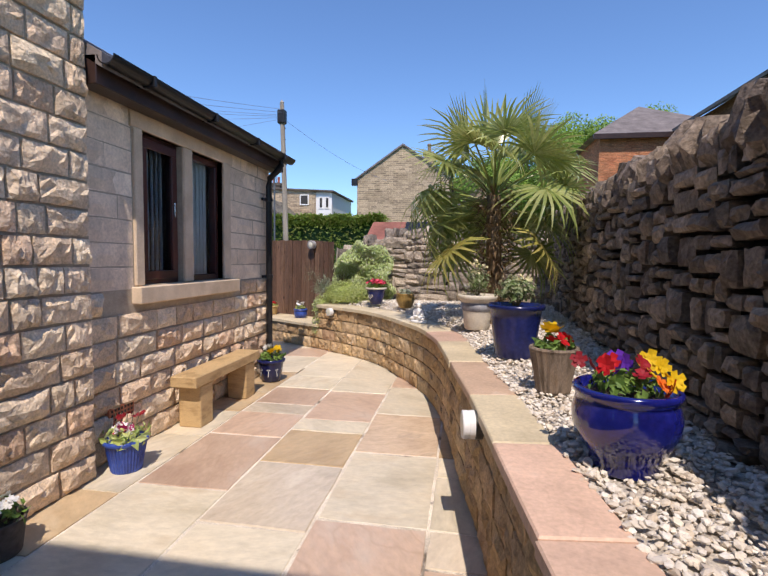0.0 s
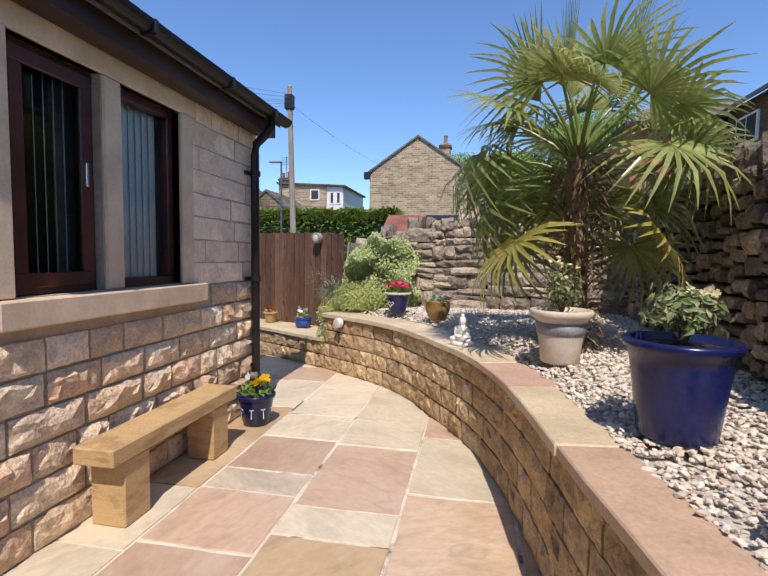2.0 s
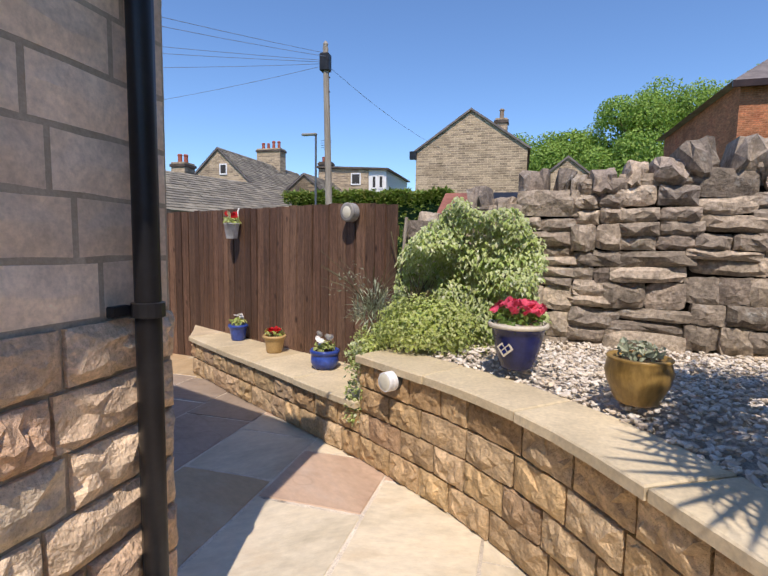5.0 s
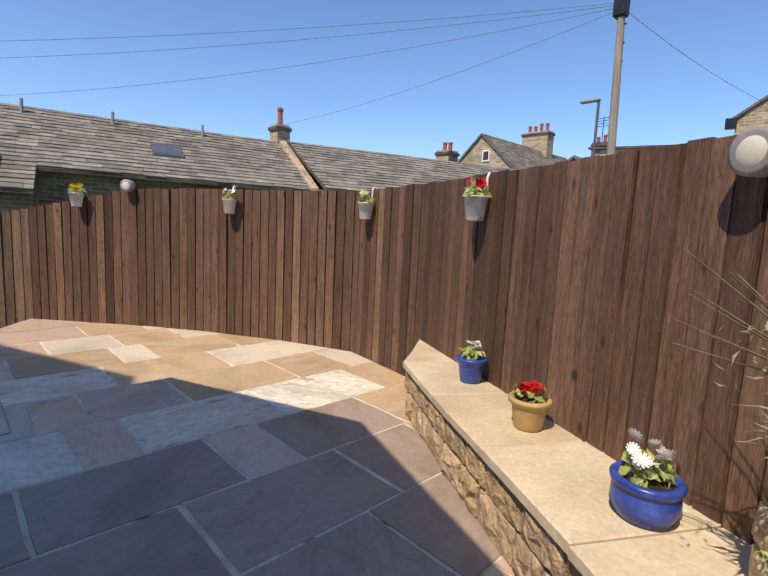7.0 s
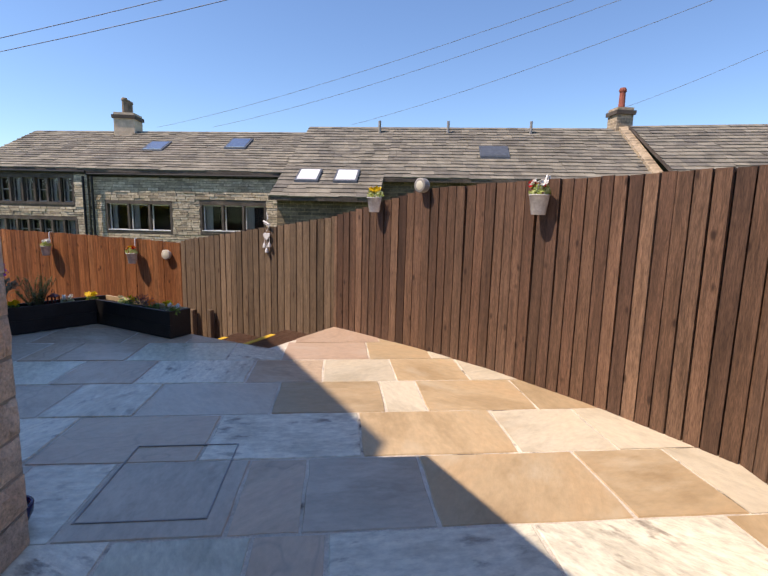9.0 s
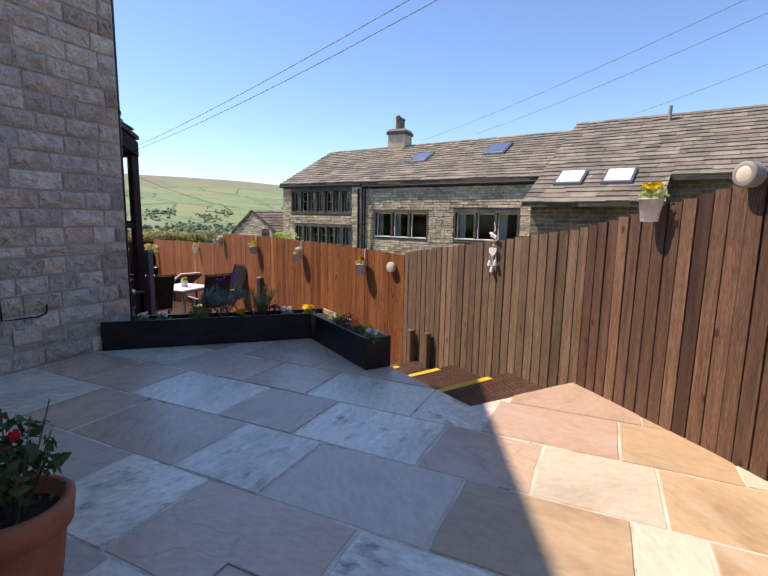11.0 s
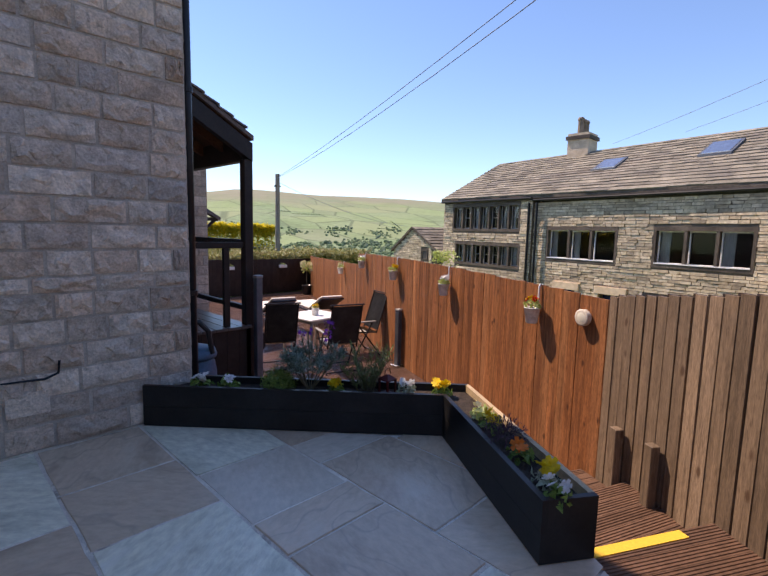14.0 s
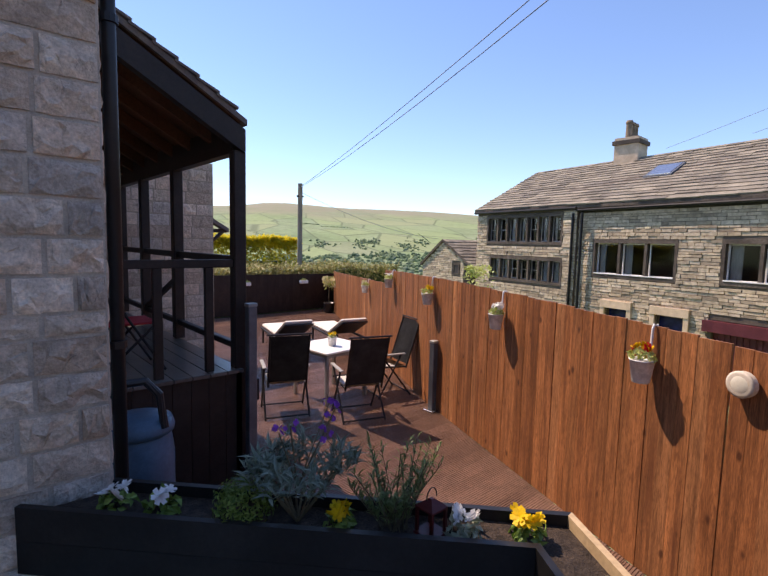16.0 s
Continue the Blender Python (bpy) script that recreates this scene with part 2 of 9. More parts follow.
M_BLUE_MATT = mat("blue_glaze", [(.022, .05, .27), (.04, .09, .38)], "noise", .3, 8, .25, 50, .2, .12, .003, spec=.5)
M_NAVY = mat("navy_glaze", [(.008, .012, .07), (.013, .020, .11)], "noise", .25, 4, .25, 40, .2, .08, .003, spec=.5)
M_GLAZE_PALE = mat("pale_glaze", [(.62, .58, .47), (.56, .50, .40)], "noise", .4, 8, .1, 60, .1, .1, .002)
M_CREAM = mat("cream_stoneware", [(.58, .52, .42), (.64, .58, .48)], "noise", .6, 6, .1, 80, .1, .15, .002)
M_GREYBAND = mat("grey_band", [(.24, .25, .28), (.34, .34, .36)], "noise", .6, 14, .2, 80, .2, .15, .002)
M_BARREL = mat("weathered_barrel", [(.13, .095, .065), (.24, .185, .14), (.17, .12, .08)], "noise", .8, 2.2, .35, 26, .3, .5, .006, (16, 16, 1.2))
M_TERRA = mat("terracotta", [(.42, .14, .07), (.50, .18, .09)], "noise", .8, 6, .15, 90, .12, .2, .003)
M_REDROOF = mat("faded_red_sheet", [(.24, .09, .06), (.30, .12, .085)], "noise", .7, 1.5, .25, 20, .2, .2, .01)
M_OCHRE = mat("ochre_pot", [(.40, .26, .10), (.48, .33, .15)], "noise", .5, 6, .2, 70, .1, .15, .003)
M_BROWNPOT = mat("amber_glaze", [(.20, .12, .03), (.34, .22, .07), (.12, .07, .025)], "noise", .3, 7, .3, 40, .2, .2, .004, (1, 1, .4))
M_WHITE = mat("white_plaster", [(.74, .73, .70), (.80, .79, .76)], "noise", .7, 8, .08, 80, .08, .2, .003)
M_WHITE_PAINT = mat("white_paint", [(.80, .80, .79), (.76, .76, .75)], "noise", .5, 4, .05, 60, .04, .05, .001)
M_ZINC = mat("galvanised_tin", [(.60, .61, .61), (.72, .73, .73)], "noise", .5, 14, .2, 60, .12, .12, .002, metal=.1)
M_LAMP_GREY = mat("lamp_grey", [(.27, .26, .24), (.34, .33, .31)], "noise", .5, 6, .1, 60, .1, .08, .001)
M_CHROME = mat("steel", [(.55, .55, .56), (.62, .62, .63)], "noise", .25, 6, .06, 60, .05, .04, .001, metal=.95)
M_DARKMETAL = mat("dark_metal", [(.02, .02, .022), (.035, .034, .036)], "noise", .4, 6, .2, 60, .1, .08, .001, metal=.3)
M_GREYPOST = mat("grey_post", [(.10, .115, .135), (.14, .155, .17)], "noise", .45, 6, .1, 60, .1, .06, .001, metal=.3)
M_PVC_BLACK = mat("black_pipe", [(.012, .012, .014), (.02, .02, .022)], "noise", .35, 5, .2, 60, .1, .05, .001)
M_FRAME = mat("mahogany_frame", [(.055, .016, .014), (.075, .024, .019)], "noise", .32, 3, .2, 50, .15, .08, .001)
M_FASCIA = mat("fascia_brown", [(.03, .016, .013), (.045, .024, .019)], "noise", .4, 3, .2, 50, .1, .06, .001)
M_BLIND = mat("blind_fabric", [(.80, .83, .84), (.86, .88, .88)], "random", .9, 3, .05, 90, .05, .1, .001)
# near-black colour stands in for the gloom of rooms behind windows
M_INSIDE = mat("unlit_room", [(.045, .043, .042), (.06, .058, .056)], "noise", .9, 2, .1, 30, .05, 0)
M_SLATE = mat("stone_slates", [(.15, .136, .112), (.22, .20, .158), (.29, .262, .205), (.17, .156, .132), (.25, .226, .176)], "island", .9, 2.0, .28, 30, .25, .5, .02, stain=((.30, .29, .24), 1.6, .6, .78))
M_ROOFTILE = mat("grey_roof_tile", [(.15, .13, .125), (.20, .175, .165)], "noise", .85, 2, .2, 30, .2, .3, .01)
M_BLACKENED = mat("blackened_stone", [(.08, .065, .055), (.13, .105, .085)], "noise", .92, 1.5, .3, 20, .3, .6, .02)
M_SCREEN = mat("curtain_cloth", [(.45, .43, .40), (.55, .53, .50)], "noise", .9, 3, .1, 40, .1, .1, .002, (8, 8, 1))
M_CABLE = mat("cable", [(.16, .19, .25), (.19, .22, .28)], "noise", .6, 3, .05, 40, .05, 0)
M_POLE = mat("pole_timber", [(.26, .22, .175), (.34, .30, .25)], "noise", .9, 2, .2, 40, .2, .3, .004, (6, 6, .6))
M_GREEN_BUTT = mat("slate_blue_plastic", [(.045, .105, .165), (.06, .135, .20)], "noise", .4, 4, .15, 50, .1, .06, .001)
M_RED_CLOTH = mat("red_canvas", [(.42, .02, .03), (.5, .03, .04)], "noise", .8, 6, .1, 120, .1, .1, .001)
M_SLING = mat("black_mesh_fabric", [(.02, .02, .022), (.04, .04, .042)], "noise", .7, 6, .15, 300, .3, .15, .001)
M_CUSHION = mat("cream_cushion", [(.66, .63, .57), (.74, .71, .65)], "noise", .9, 5, .08, 120, .08, .2, .004)


def leafmat(name, pal, rough=0.5, trans=0.25, by="island"):
    m = mat(name, pal, by, rough, 3.0, 0.2, 40, 0.15, 0)
    b = m.node_tree.nodes["Principled BSDF"]
    b.inputs["Transmission Weight"].default_value = 0.0
    b.inputs["Subsurface Weight"].default_value = 0.0
    tr = m.node_tree.nodes.new("ShaderNodeBsdfTranslucent")
    src = b.inputs["Base Color"].links[0].from_socket
    m.node_tree.links.new(src, tr.inputs["Color"])
    mx = m.node_tree.nodes.new("ShaderNodeMixShader")
    mx.inputs[0].default_value = trans
    out = m.node_tree.nodes["Material Output"]
    m.node_tree.links.new(b.outputs[0], mx.inputs[1])
    m.node_tree.links.new(tr.outputs[0], mx.inputs[2])
    m.node_tree.links.new(mx.outputs[0], out.inputs["Surface"])
    return m


L_GREEN = leafmat("leaf_green", [(.09, .17, .035), (.16, .27, .05), (.24, .36, .085), (.12, .22, .05)])
L_IVY = leafmat("ivy_leaf", [(.40, .50, .15), (.52, .60, .25), (.64, .69, .42), (.30, .42, .10), (.74, .76, .56)], .5, .35)
L_LIME = leafmat("lime_leaf", [(.40, .49, .12), (.52, .59, .19), (.64, .69, .34), (.30, .40, .10)], .5, .35)
L_GREYGREEN = leafmat("grey_green_leaf", [(.32, .37, .26), (.43, .47, .34), (.26, .31, .21)])
L_VARIEG = leafmat("variegated_leaf", [(.13, .20, .06), (.20, .27, .10), (.42, .44, .26), (.10, .16, .05)])
L_ROSEMARY = leafmat("rosemary_leaf", [(.10, .16, .055), (.15, .22, .08), (.20, .27, .11)])
L_WALLFLOWER = leafmat("wallflower_leaf", [(.13, .18, .13), (.19, .25, .18), (.26, .32, .24)])
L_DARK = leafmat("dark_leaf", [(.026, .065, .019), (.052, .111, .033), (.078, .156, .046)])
L_PALM = leafmat("palm_leaf", [(.23, .29, .075), (.33, .38, .11), (.44, .46, .18), (.19, .26, .065)], .24, .35)
L_PALM_DRY = leafmat("yellowed_palm_leaf", [(.42, .36, .07), (.34, .32, .08), (.50, .42, .12)], .45, .25)
L_HEDGE_FLAT = leafmat("clipped_hedge_leaf", [(.20, .22, .06), (.30, .31, .10), (.38, .36, .15), (.30, .24, .11)])
L_GORSE = leafmat("yellow_blossom", [(.80, .66, .04), (.74, .62, .05), (.46, .46, .06), (.84, .72, .08)], .6, .5)
L_TREE = leafmat("tree_leaf", [(.15, .27, .04), (.25, .39, .07), (.36, .50, .11), (.20, .33, .055)], .5, .35)
L_HEDGE = leafmat("hedge_leaf", [(.15, .23, .04), (.24, .34, .065), (.32, .42, .11), (.36, .35, .11)], .5, .42)
M_FIBRE = mat("palm_fibre", [(.11, .065, .035), (.19, .12, .065), (.26, .18, .10)], "island", .95, 8, .3, 60, .3, .5, .01)
M_STEM = mat("stem", [(.10, .085, .05), (.16, .14, .08)], "noise", .8, 6, .2, 60, .2, .2, .002)
PETAL = {}
for nm, c in dict(red=(.55, .01, .015), yellow=(.80, .52, .01), white=(.80, .79, .74), pink=(.72, .09, .16), violet=(.14, .03, .42), crimson=(.26, .006, .015), orange=(.75, .18, .02), magenta=(.55, .03, .18), purple=(.24, .06, .42), pale=(.76, .68, .40)).items():
    PETAL[nm] = leafmat(nm + "_petal", [c, tuple(min(.85, v * 1.15 + .01) for v in c)], .6, .25)


def glassmat(name, tint=(.93, .96, .96), rough=0.02):
    m = bpy.data.materials.new(name)
    m.use_nodes = True
    nt = m.node_tree
    for n in list(nt.nodes):
        if n.bl_idname == "ShaderNodeBsdfPrincipled":
            nt.nodes.remove(n)
    gl = nt.nodes.new("ShaderNodeBsdfGlossy")
    gl.inputs["Roughness"].default_value = rough
    tp = nt.nodes.new("ShaderNodeBsdfTransparent")
    tp.inputs["Color"].default_value = (*tint, 1)
    fr = nt.nodes.new("ShaderNodeFresnel")
    fr.inputs["IOR"].default_value = 1.6
    mx = nt.nodes.new("ShaderNodeMixShader")
    nt.links.new(fr.outputs[0], mx.inputs[0])
    nt.links.new(tp.outputs[0], mx.inputs[1])
    nt.links.new(gl.outputs[0], mx.inputs[2])
    nt.links.new(mx.outputs[0], nt.nodes["Material Output"].inputs["Surface"])
    return m


M_GLASS = glassmat("window_glass")

# ---- building helpers ----
RNG = random.Random(7)


def as_mesh(bm, name, material, smooth=False):
    me = bpy.data.meshes.new(name)
    bm.normal_update()
    bm.to_mesh(me)
    bm.free()
    me.materials.append(material)
    if smooth:
        for p in me.polygons:
            p.use_smooth = True
    return me


def part(name, bm, material, parent=None, label="", smooth=False, kind=""):
    ob = new(name, as_mesh(bm, name, material, smooth))
    ob.parent = parent
    return tagged(ob, label, kind=kind)


def piece(name, me, parent, m):
    ob = new(name, me)
    ob.parent = parent
    ob.matrix_parent_inverse = Matrix()
    ob.matrix_basis = m
    return ob


def thing(name, label, category, at=None, group="", kind=""):
    ob = new(name)
    ob.empty_display_size = 0.1
    if at is not None:
        ob.matrix_basis = at
    return tagged(ob, label, category, group, kind)


def box(bm, x0, x1, y0, y1, z0, z1, m=None, bevel=0.0):
    vs = [bm.verts.new((x, y, z)) for z in (z0, z1) for y in (y0, y1) for x in (x0, x1)]
    if m is not None:
        for v in vs:
            v.co = m @ v.co
    fs = [bm.faces.new([vs[i] for i in f]) for f in ((0, 2, 3, 1), (4, 5, 7, 6), (0, 1, 5, 4), (2, 6, 7, 3), (0, 4, 6, 2), (1, 3, 7, 5))]
    if bevel:
        edges = list({e for f in fs for e in f.edges})
        bmesh.ops.bevel(bm, geom=edges, offset=bevel, segments=1, affect="EDGES")
    return vs


def bx(*a, **k):
    bm = bmesh.new()
    box(bm, *a, **k)
    return bm


def prism(poly, z0, z1, m=None):
    """A solid over a plan polygon (counter-clockwise)."""
    bm = bmesh.new()
    lo = [bm.verts.new((x, y, z0)) for x, y in poly]
    hi = [bm.verts.new((x, y, z1)) for x, y in poly]
    bm.faces.new(hi)
    bm.faces.new(lo[::-1])
    n = len(poly)
    for i in range(n):
        j = (i + 1) % n
        bm.faces.new((lo[i], lo[j], hi[j], hi[i]))
    if m is not None:
        bm.transform(m)
    return bm


def lathe(profile, n=32, bm=None, m=None, flute=0.0, flutes=0):
    bm = bm or bmesh.new()
    rings = []
    for r, z in profile:
        ring = []
        for k in range(n):
            a = 2 * math.pi * k / n
            rr = r * (1 + flute * math.cos(flutes * a)) if flutes else r
            v = Vector((rr * math.cos(a), rr * math.sin(a), z))
            ring.append(bm.verts.new(m @ v if m is not None else v))
        rings.append(ring)
    for a, b in zip(rings, rings[1:]):
        for k in range(n):
            j = (k + 1) % n
            bm.faces.new((a[k], a[j], b[j], b[k]))
    bm.faces.new(rings[0][::-1])
    bm.faces.new(rings[-1])
    return bm


def tube(bm, pts, r, n=8, r1=None):
    """A round bar along points, tapering to r1."""
    r1 = r if r1 is None else r1
    pts = [Vector(p) for p in pts]
    rings = []
    for i, p in enumerate(pts):
        d = (pts[min(i + 1, len(pts) - 1)] - pts[max(i - 1, 0)]).normalized()
        s = d.orthogonal().normalized() if abs(d.z) < .99 else Vector((1, 0, 0))
        if abs(d.z) < .99:
            s = d.cross(Vector((0, 0, 1))).normalized()
        t = d.cross(s)
        rr = r + (r1 - r) * i / max(1, len(pts) - 1)
        rings.append([bm.verts.new(p + rr * (math.cos(2 * math.pi * k / n) * s + math.sin(2 * math.pi * k / n) * t)) for k in range(n)])
    for a, b in zip(rings, rings[1:]):
        for k in range(n):
            j = (k + 1) % n
            bm.faces.new((a[k], a[j], b[j], b[k]))
    bm.faces.new(rings[0][::-1])
    bm.faces.new(rings[-1])
    return bm


def rock_block(seed, nx=7, nz=4, rough=0.16, edge=0.75, rim_out=0.06, rim_in=0.3, worn=0.0):
    """A unit stone: x and z from 0 to 1, its split face rough and bulging towards -y."""
    r = random.Random(seed)
    bm = bmesh.new()
    g = []
    for k in range(nz):
        row = []
        for i in range(nx):
            u, w = i / (nx - 1), k / (nz - 1)
            rim = min(u * 1.6, (1 - u) * 1.6, w, 1 - w)
            d = rim_out * r.uniform(rim_in, 1.0) if rim <= 0 else edge * min(1, .76 + rim * .6) + 2.4 * rough * noise.noise(Vector((u * 3.1, w * 2.3, seed * 1.7))) + r.uniform(-rough, rough)
            ju, jw = (r.uniform(-.06, .06) if 0 < u < 1 else (.012 if u == 0 else -.012)), (r.uniform(-.10, .10) if 0 < w < 1 else (.02 if w == 0 else -.02))
            if rim <= 0:
                jw += r.uniform(-.018, .018)
            if worn and rim <= 0:                 # knocked corners and wandering edges
                corner = u in (0, 1) and w in (0, 1)
                ju += (1 if u < .5 else -1) * worn * r.uniform(.1, 1.0) * (1.0 if corner else .35 * (u in (0, 1)))
                jw += (1 if w < .5 else -1) * worn * r.uniform(.2, 1.6) * (1.0 if corner else .55 * (w in (0, 1)))
            row.append(bm.verts.new((u + ju, -d, w + jw)))
        g.append(row)
    for k in range(nz - 1):
        for i in range(nx - 1):
            if r.random() < .5:
                bm.faces.new((g[k][i], g[k][i + 1], g[k + 1][i + 1]))
                bm.faces.new((g[k][i], g[k + 1][i + 1], g[k + 1][i]))
            else:
                bm.faces.new((g[k][i], g[k][i + 1], g[k + 1][i]))
                bm.faces.new((g[k][i + 1], g[k + 1][i + 1], g[k + 1][i]))
    rim = g[0] + [g[k][-1] for k in range(1, nz)] + g[-1][-2::-1] + [g[k][0] for k in range(nz - 2, 0, -1)]
    back = [bm.verts.new((v.co.x, 1.0, v.co.z)) for v in rim]
    n = len(rim)
    for i in range(n):
        j = (i + 1) % n
        bm.faces.new((rim[j], rim[i], back[i], back[j]))
    return bm


def stone_set(name, material, count=6, **k):
    return [as_mesh(rock_block(90 + s, **k), name, material) for s in range(count)]


S_HOUSE = stone_set("house_block", M_HOUSE, 9, nx=8, nz=5, rough=.20, edge=.78, rim_out=.42, rim_in=.6)
S_SMOOTH = stone_set("house_block", M_HOUSE_SMOOTH, nx=4, nz=3, rough=.06, edge=.4)
S_HOUSE_B = stone_set("house_block", M_HOUSE_B, 9, nx=9, nz=5, rough=.32, edge=.78, rim_out=.45, rim_in=.6)
S_WALLING = stone_set("walling_block", M_WALLING, 9, nx=8, nz=5, rough=.24, edge=.8, rim_out=.5, rim_in=.6)
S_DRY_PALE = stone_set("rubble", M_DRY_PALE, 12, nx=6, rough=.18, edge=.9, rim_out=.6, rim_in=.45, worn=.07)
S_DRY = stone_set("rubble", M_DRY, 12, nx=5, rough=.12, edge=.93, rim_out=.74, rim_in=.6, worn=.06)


def along(poly, s):
    """Place and direction at the length s of a polyline in plan."""
    for (a, b), (c, d) in zip(poly, poly[1:]):
        l = math.hypot(c - a, d - b)
        if s <= l or (c, d) == poly[-1]:
            f = s / l
            return (a + (c - a) * f, b + (d - b) * f), ((c - a) / l, (d - b) / l)
        s -= l


def length(poly):
    return sum(math.hypot(c - a, d - b) for (a, b), (c, d) in zip(poly, poly[1:]))


def smooth_line(poly, step=0.12):
    """A rounded polyline through the given plan points."""
    pts = [Vector((*p, 0)) for p in poly]
    out = []
    for i in range(len(pts) - 1):
        p0, p1, p2, p3 = pts[max(i - 1, 0)], pts[i], pts[i + 1], pts[min(i + 2, len(pts) - 1)]
        n = max(2, int((p2 - p1).length / step))
        for k in range(n):
            t = k / n
            q = .5 * ((2 * p1) + (p2 - p0) * t + (2 * p0 - 5 * p1 + 4 * p2 - p3) * t * t + (3 * p1 - p0 - 3 * p2 + p3) * t ** 3)
            out.append((q.x, q.y))
    out.append(poly[-1])
    return out


def shift_line(poly, d):
    """The polyline moved by d to its right."""
    out = []
    for i, p in enumerate(poly):
        a, b = poly[max(i - 1, 0)], poly[min(i + 1, len(poly) - 1)]
        l = math.hypot(b[0] - a[0], b[1] - a[1])
        out.append((p[0] + (b[1] - a[1]) / l * d, p[1] - (b[0] - a[0]) / l * d))
    return out


def stones(parent, meshes, line, z0, z1, course, lens, depth, name="stone", gap=0.010, skip=None, rows=None, wob=0.0, proud=0.03, seed=1, top=None):
    """Courses of single stones along a plan line, faces to the line's right hand side."""
    r = random.Random(seed)
    L = length(line)
    z, row = z0, 0
    while z < z1 - .03:
        h = min(course * (1 + r.uniform(-wob, wob)), z1 - z)
        if z1 - z - h < .05:
            h = z1 - z
        s = -r.uniform(0, lens[0]) if row % 2 else 0.0
        while s < L - .02:
            l = r.uniform(*lens)
            a, b = max(s, 0), min(s + l, L)
            if L - b < .07:
                b = L
            s = b if b == L else s + l
            if b - a < .03:
                continue
            (x, y), (ux, uy) = along(line, (a + b) / 2)
            if top is not None and z + h > top((a + b) / 2):
                continue
            if skip is not None and skip(a, b, z, z + h):
                continue
            w, hh = b - a - gap, h - gap
            m = Matrix(((ux, -uy, 0, x), (uy, ux, 0, y), (0, 0, 1, z + gap / 2), (0, 0, 0, 1)))
            m = m @ Matrix.Translation((-w / 2, 0, 0)) @ Matrix.Diagonal((w, proud * r.uniform(.7, 1.3), hh, 1))
            piece(name, r.choice(meshes), parent, m)
        z += h
        row += 1

# ---- plan ----
WX, NX = -2.33, -2.24            # window wall, projecting gable block
HY, HY0, HXW = 5.40, 2.52, -5.55  # house corner, step, west side of the low wing
BY, BX = 2.22, -8.40             # tall house: north wall, west corner
DECK = -0.78
RET = smooth_line([(0.54, -1.6), (0.42, 0.0), (0.25, 1.17), (0.09, 2.45), (0.0, 3.0), (-0.15, 4.0), (-0.37, 4.75), (-0.69, 5.36), (-1.05, 5.95), (-1.45, 6.36), (-1.95, 6.72), (-2.16, 6.86)])
LOW = [(-2.16, 6.86), (-2.5, 7.05), (-3.09, 7.40), (-3.74, 7.77), (-4.45, 8.21)]
FENCE = [(-2.15, 7.52), (-4.86, 8.80), (-5.95, 8.95), (-6.9, 8.52), (-7.7, 8.03), (-8.4, 7.48), (-9.35, 6.62), (-10.98, 4.36)]
ORANGE = [(-10.98, 4.36), (-12.65, 0.3), (-16.3, -6.9), (-17.2, -8.3)]
DRY_R = [(1.32, 7.35), (1.2, 6.0), (1.08, 3.7), (1.02, 2.3), (0.98, 1.3), (1.0, -1.6)]
DRY_B = [(-2.02, 7.577), (-1.2, 7.45), (-.6, 7.385), (0.3, 7.3), (1.32, 7.25)]
GRAVEL_Z = 0.70


def fill_plate(name, poly, z0, z1, material, label="", category="", kind="structure"):
    ob = part(name, prism(poly, z0, z1), material)
    return tagged(ob, label, category, kind=kind)


# ground
def ground():
    """One sheet out to the horizon: level by the houses, falling into the valley and rising to the moor beyond."""
    def height(x, y):
        d = math.hypot(x + 8, y - 4)
        az = math.degrees(math.atan2(-(x + 8), -(y - 4)))        # 0 south, 90 west
        away = max(0.0, d - 60)
        base = -3.0
        if d < 60:
            return base
        w = 0.5 + 0.5 * math.cos(radians(max(-180, min(180, max(0, abs(az - 38) - 32) * 1.6))))
        valley = -34 * math.exp(-((d - 420) / 260) ** 2) * w
        ridge = (float(np.interp(az, (-20, 8, 22, 26.5, 28, 32, 37, 46, 52, 66, 90), (96, 104, 110, 118, 129, 127, 119, 112, 104, 96, 90))) + 2) * (1 / (1 + math.exp(-(d - 1050) / 190)))
        bump_ = 5 * noise.noise(Vector((x * .004, y * .004, 0))) * min(1, away / 300)
        return base + valley + ridge * w + bump_ + (1 - w) * -6 * min(1, away / 200)
    bm = bmesh.new()
    radii = [0, 30, 60, 90, 130, 180, 240, 300, 370, 440, 520, 600, 700, 800, 900, 1000, 1100, 1200, 1300, 1450, 1600, 1800, 2100, 2600, 3300, 4300]
    na = 144
    rings = []
    for r in radii[1:]:
        rings.append([bm.verts.new((-8 + r * math.cos(2 * math.pi * k / na), 4 + r * math.sin(2 * math.pi * k / na), 0)) for k in range(na)])
    c = bm.verts.new((-8, 4, -3.0))
    for ring in rings:
        for v in ring:
            v.co.z = height(v.co.x, v.co.y)
    for k in range(na):
        bm.faces.new((c, rings[0][k], rings[0][(k + 1) % na]))
    for a, b in zip(rings, rings[1:]):
        for k in range(na):
            j = (k + 1) % na
            bm.faces.new((a[k], b[k], b[j], a[j]))
    return bm, height


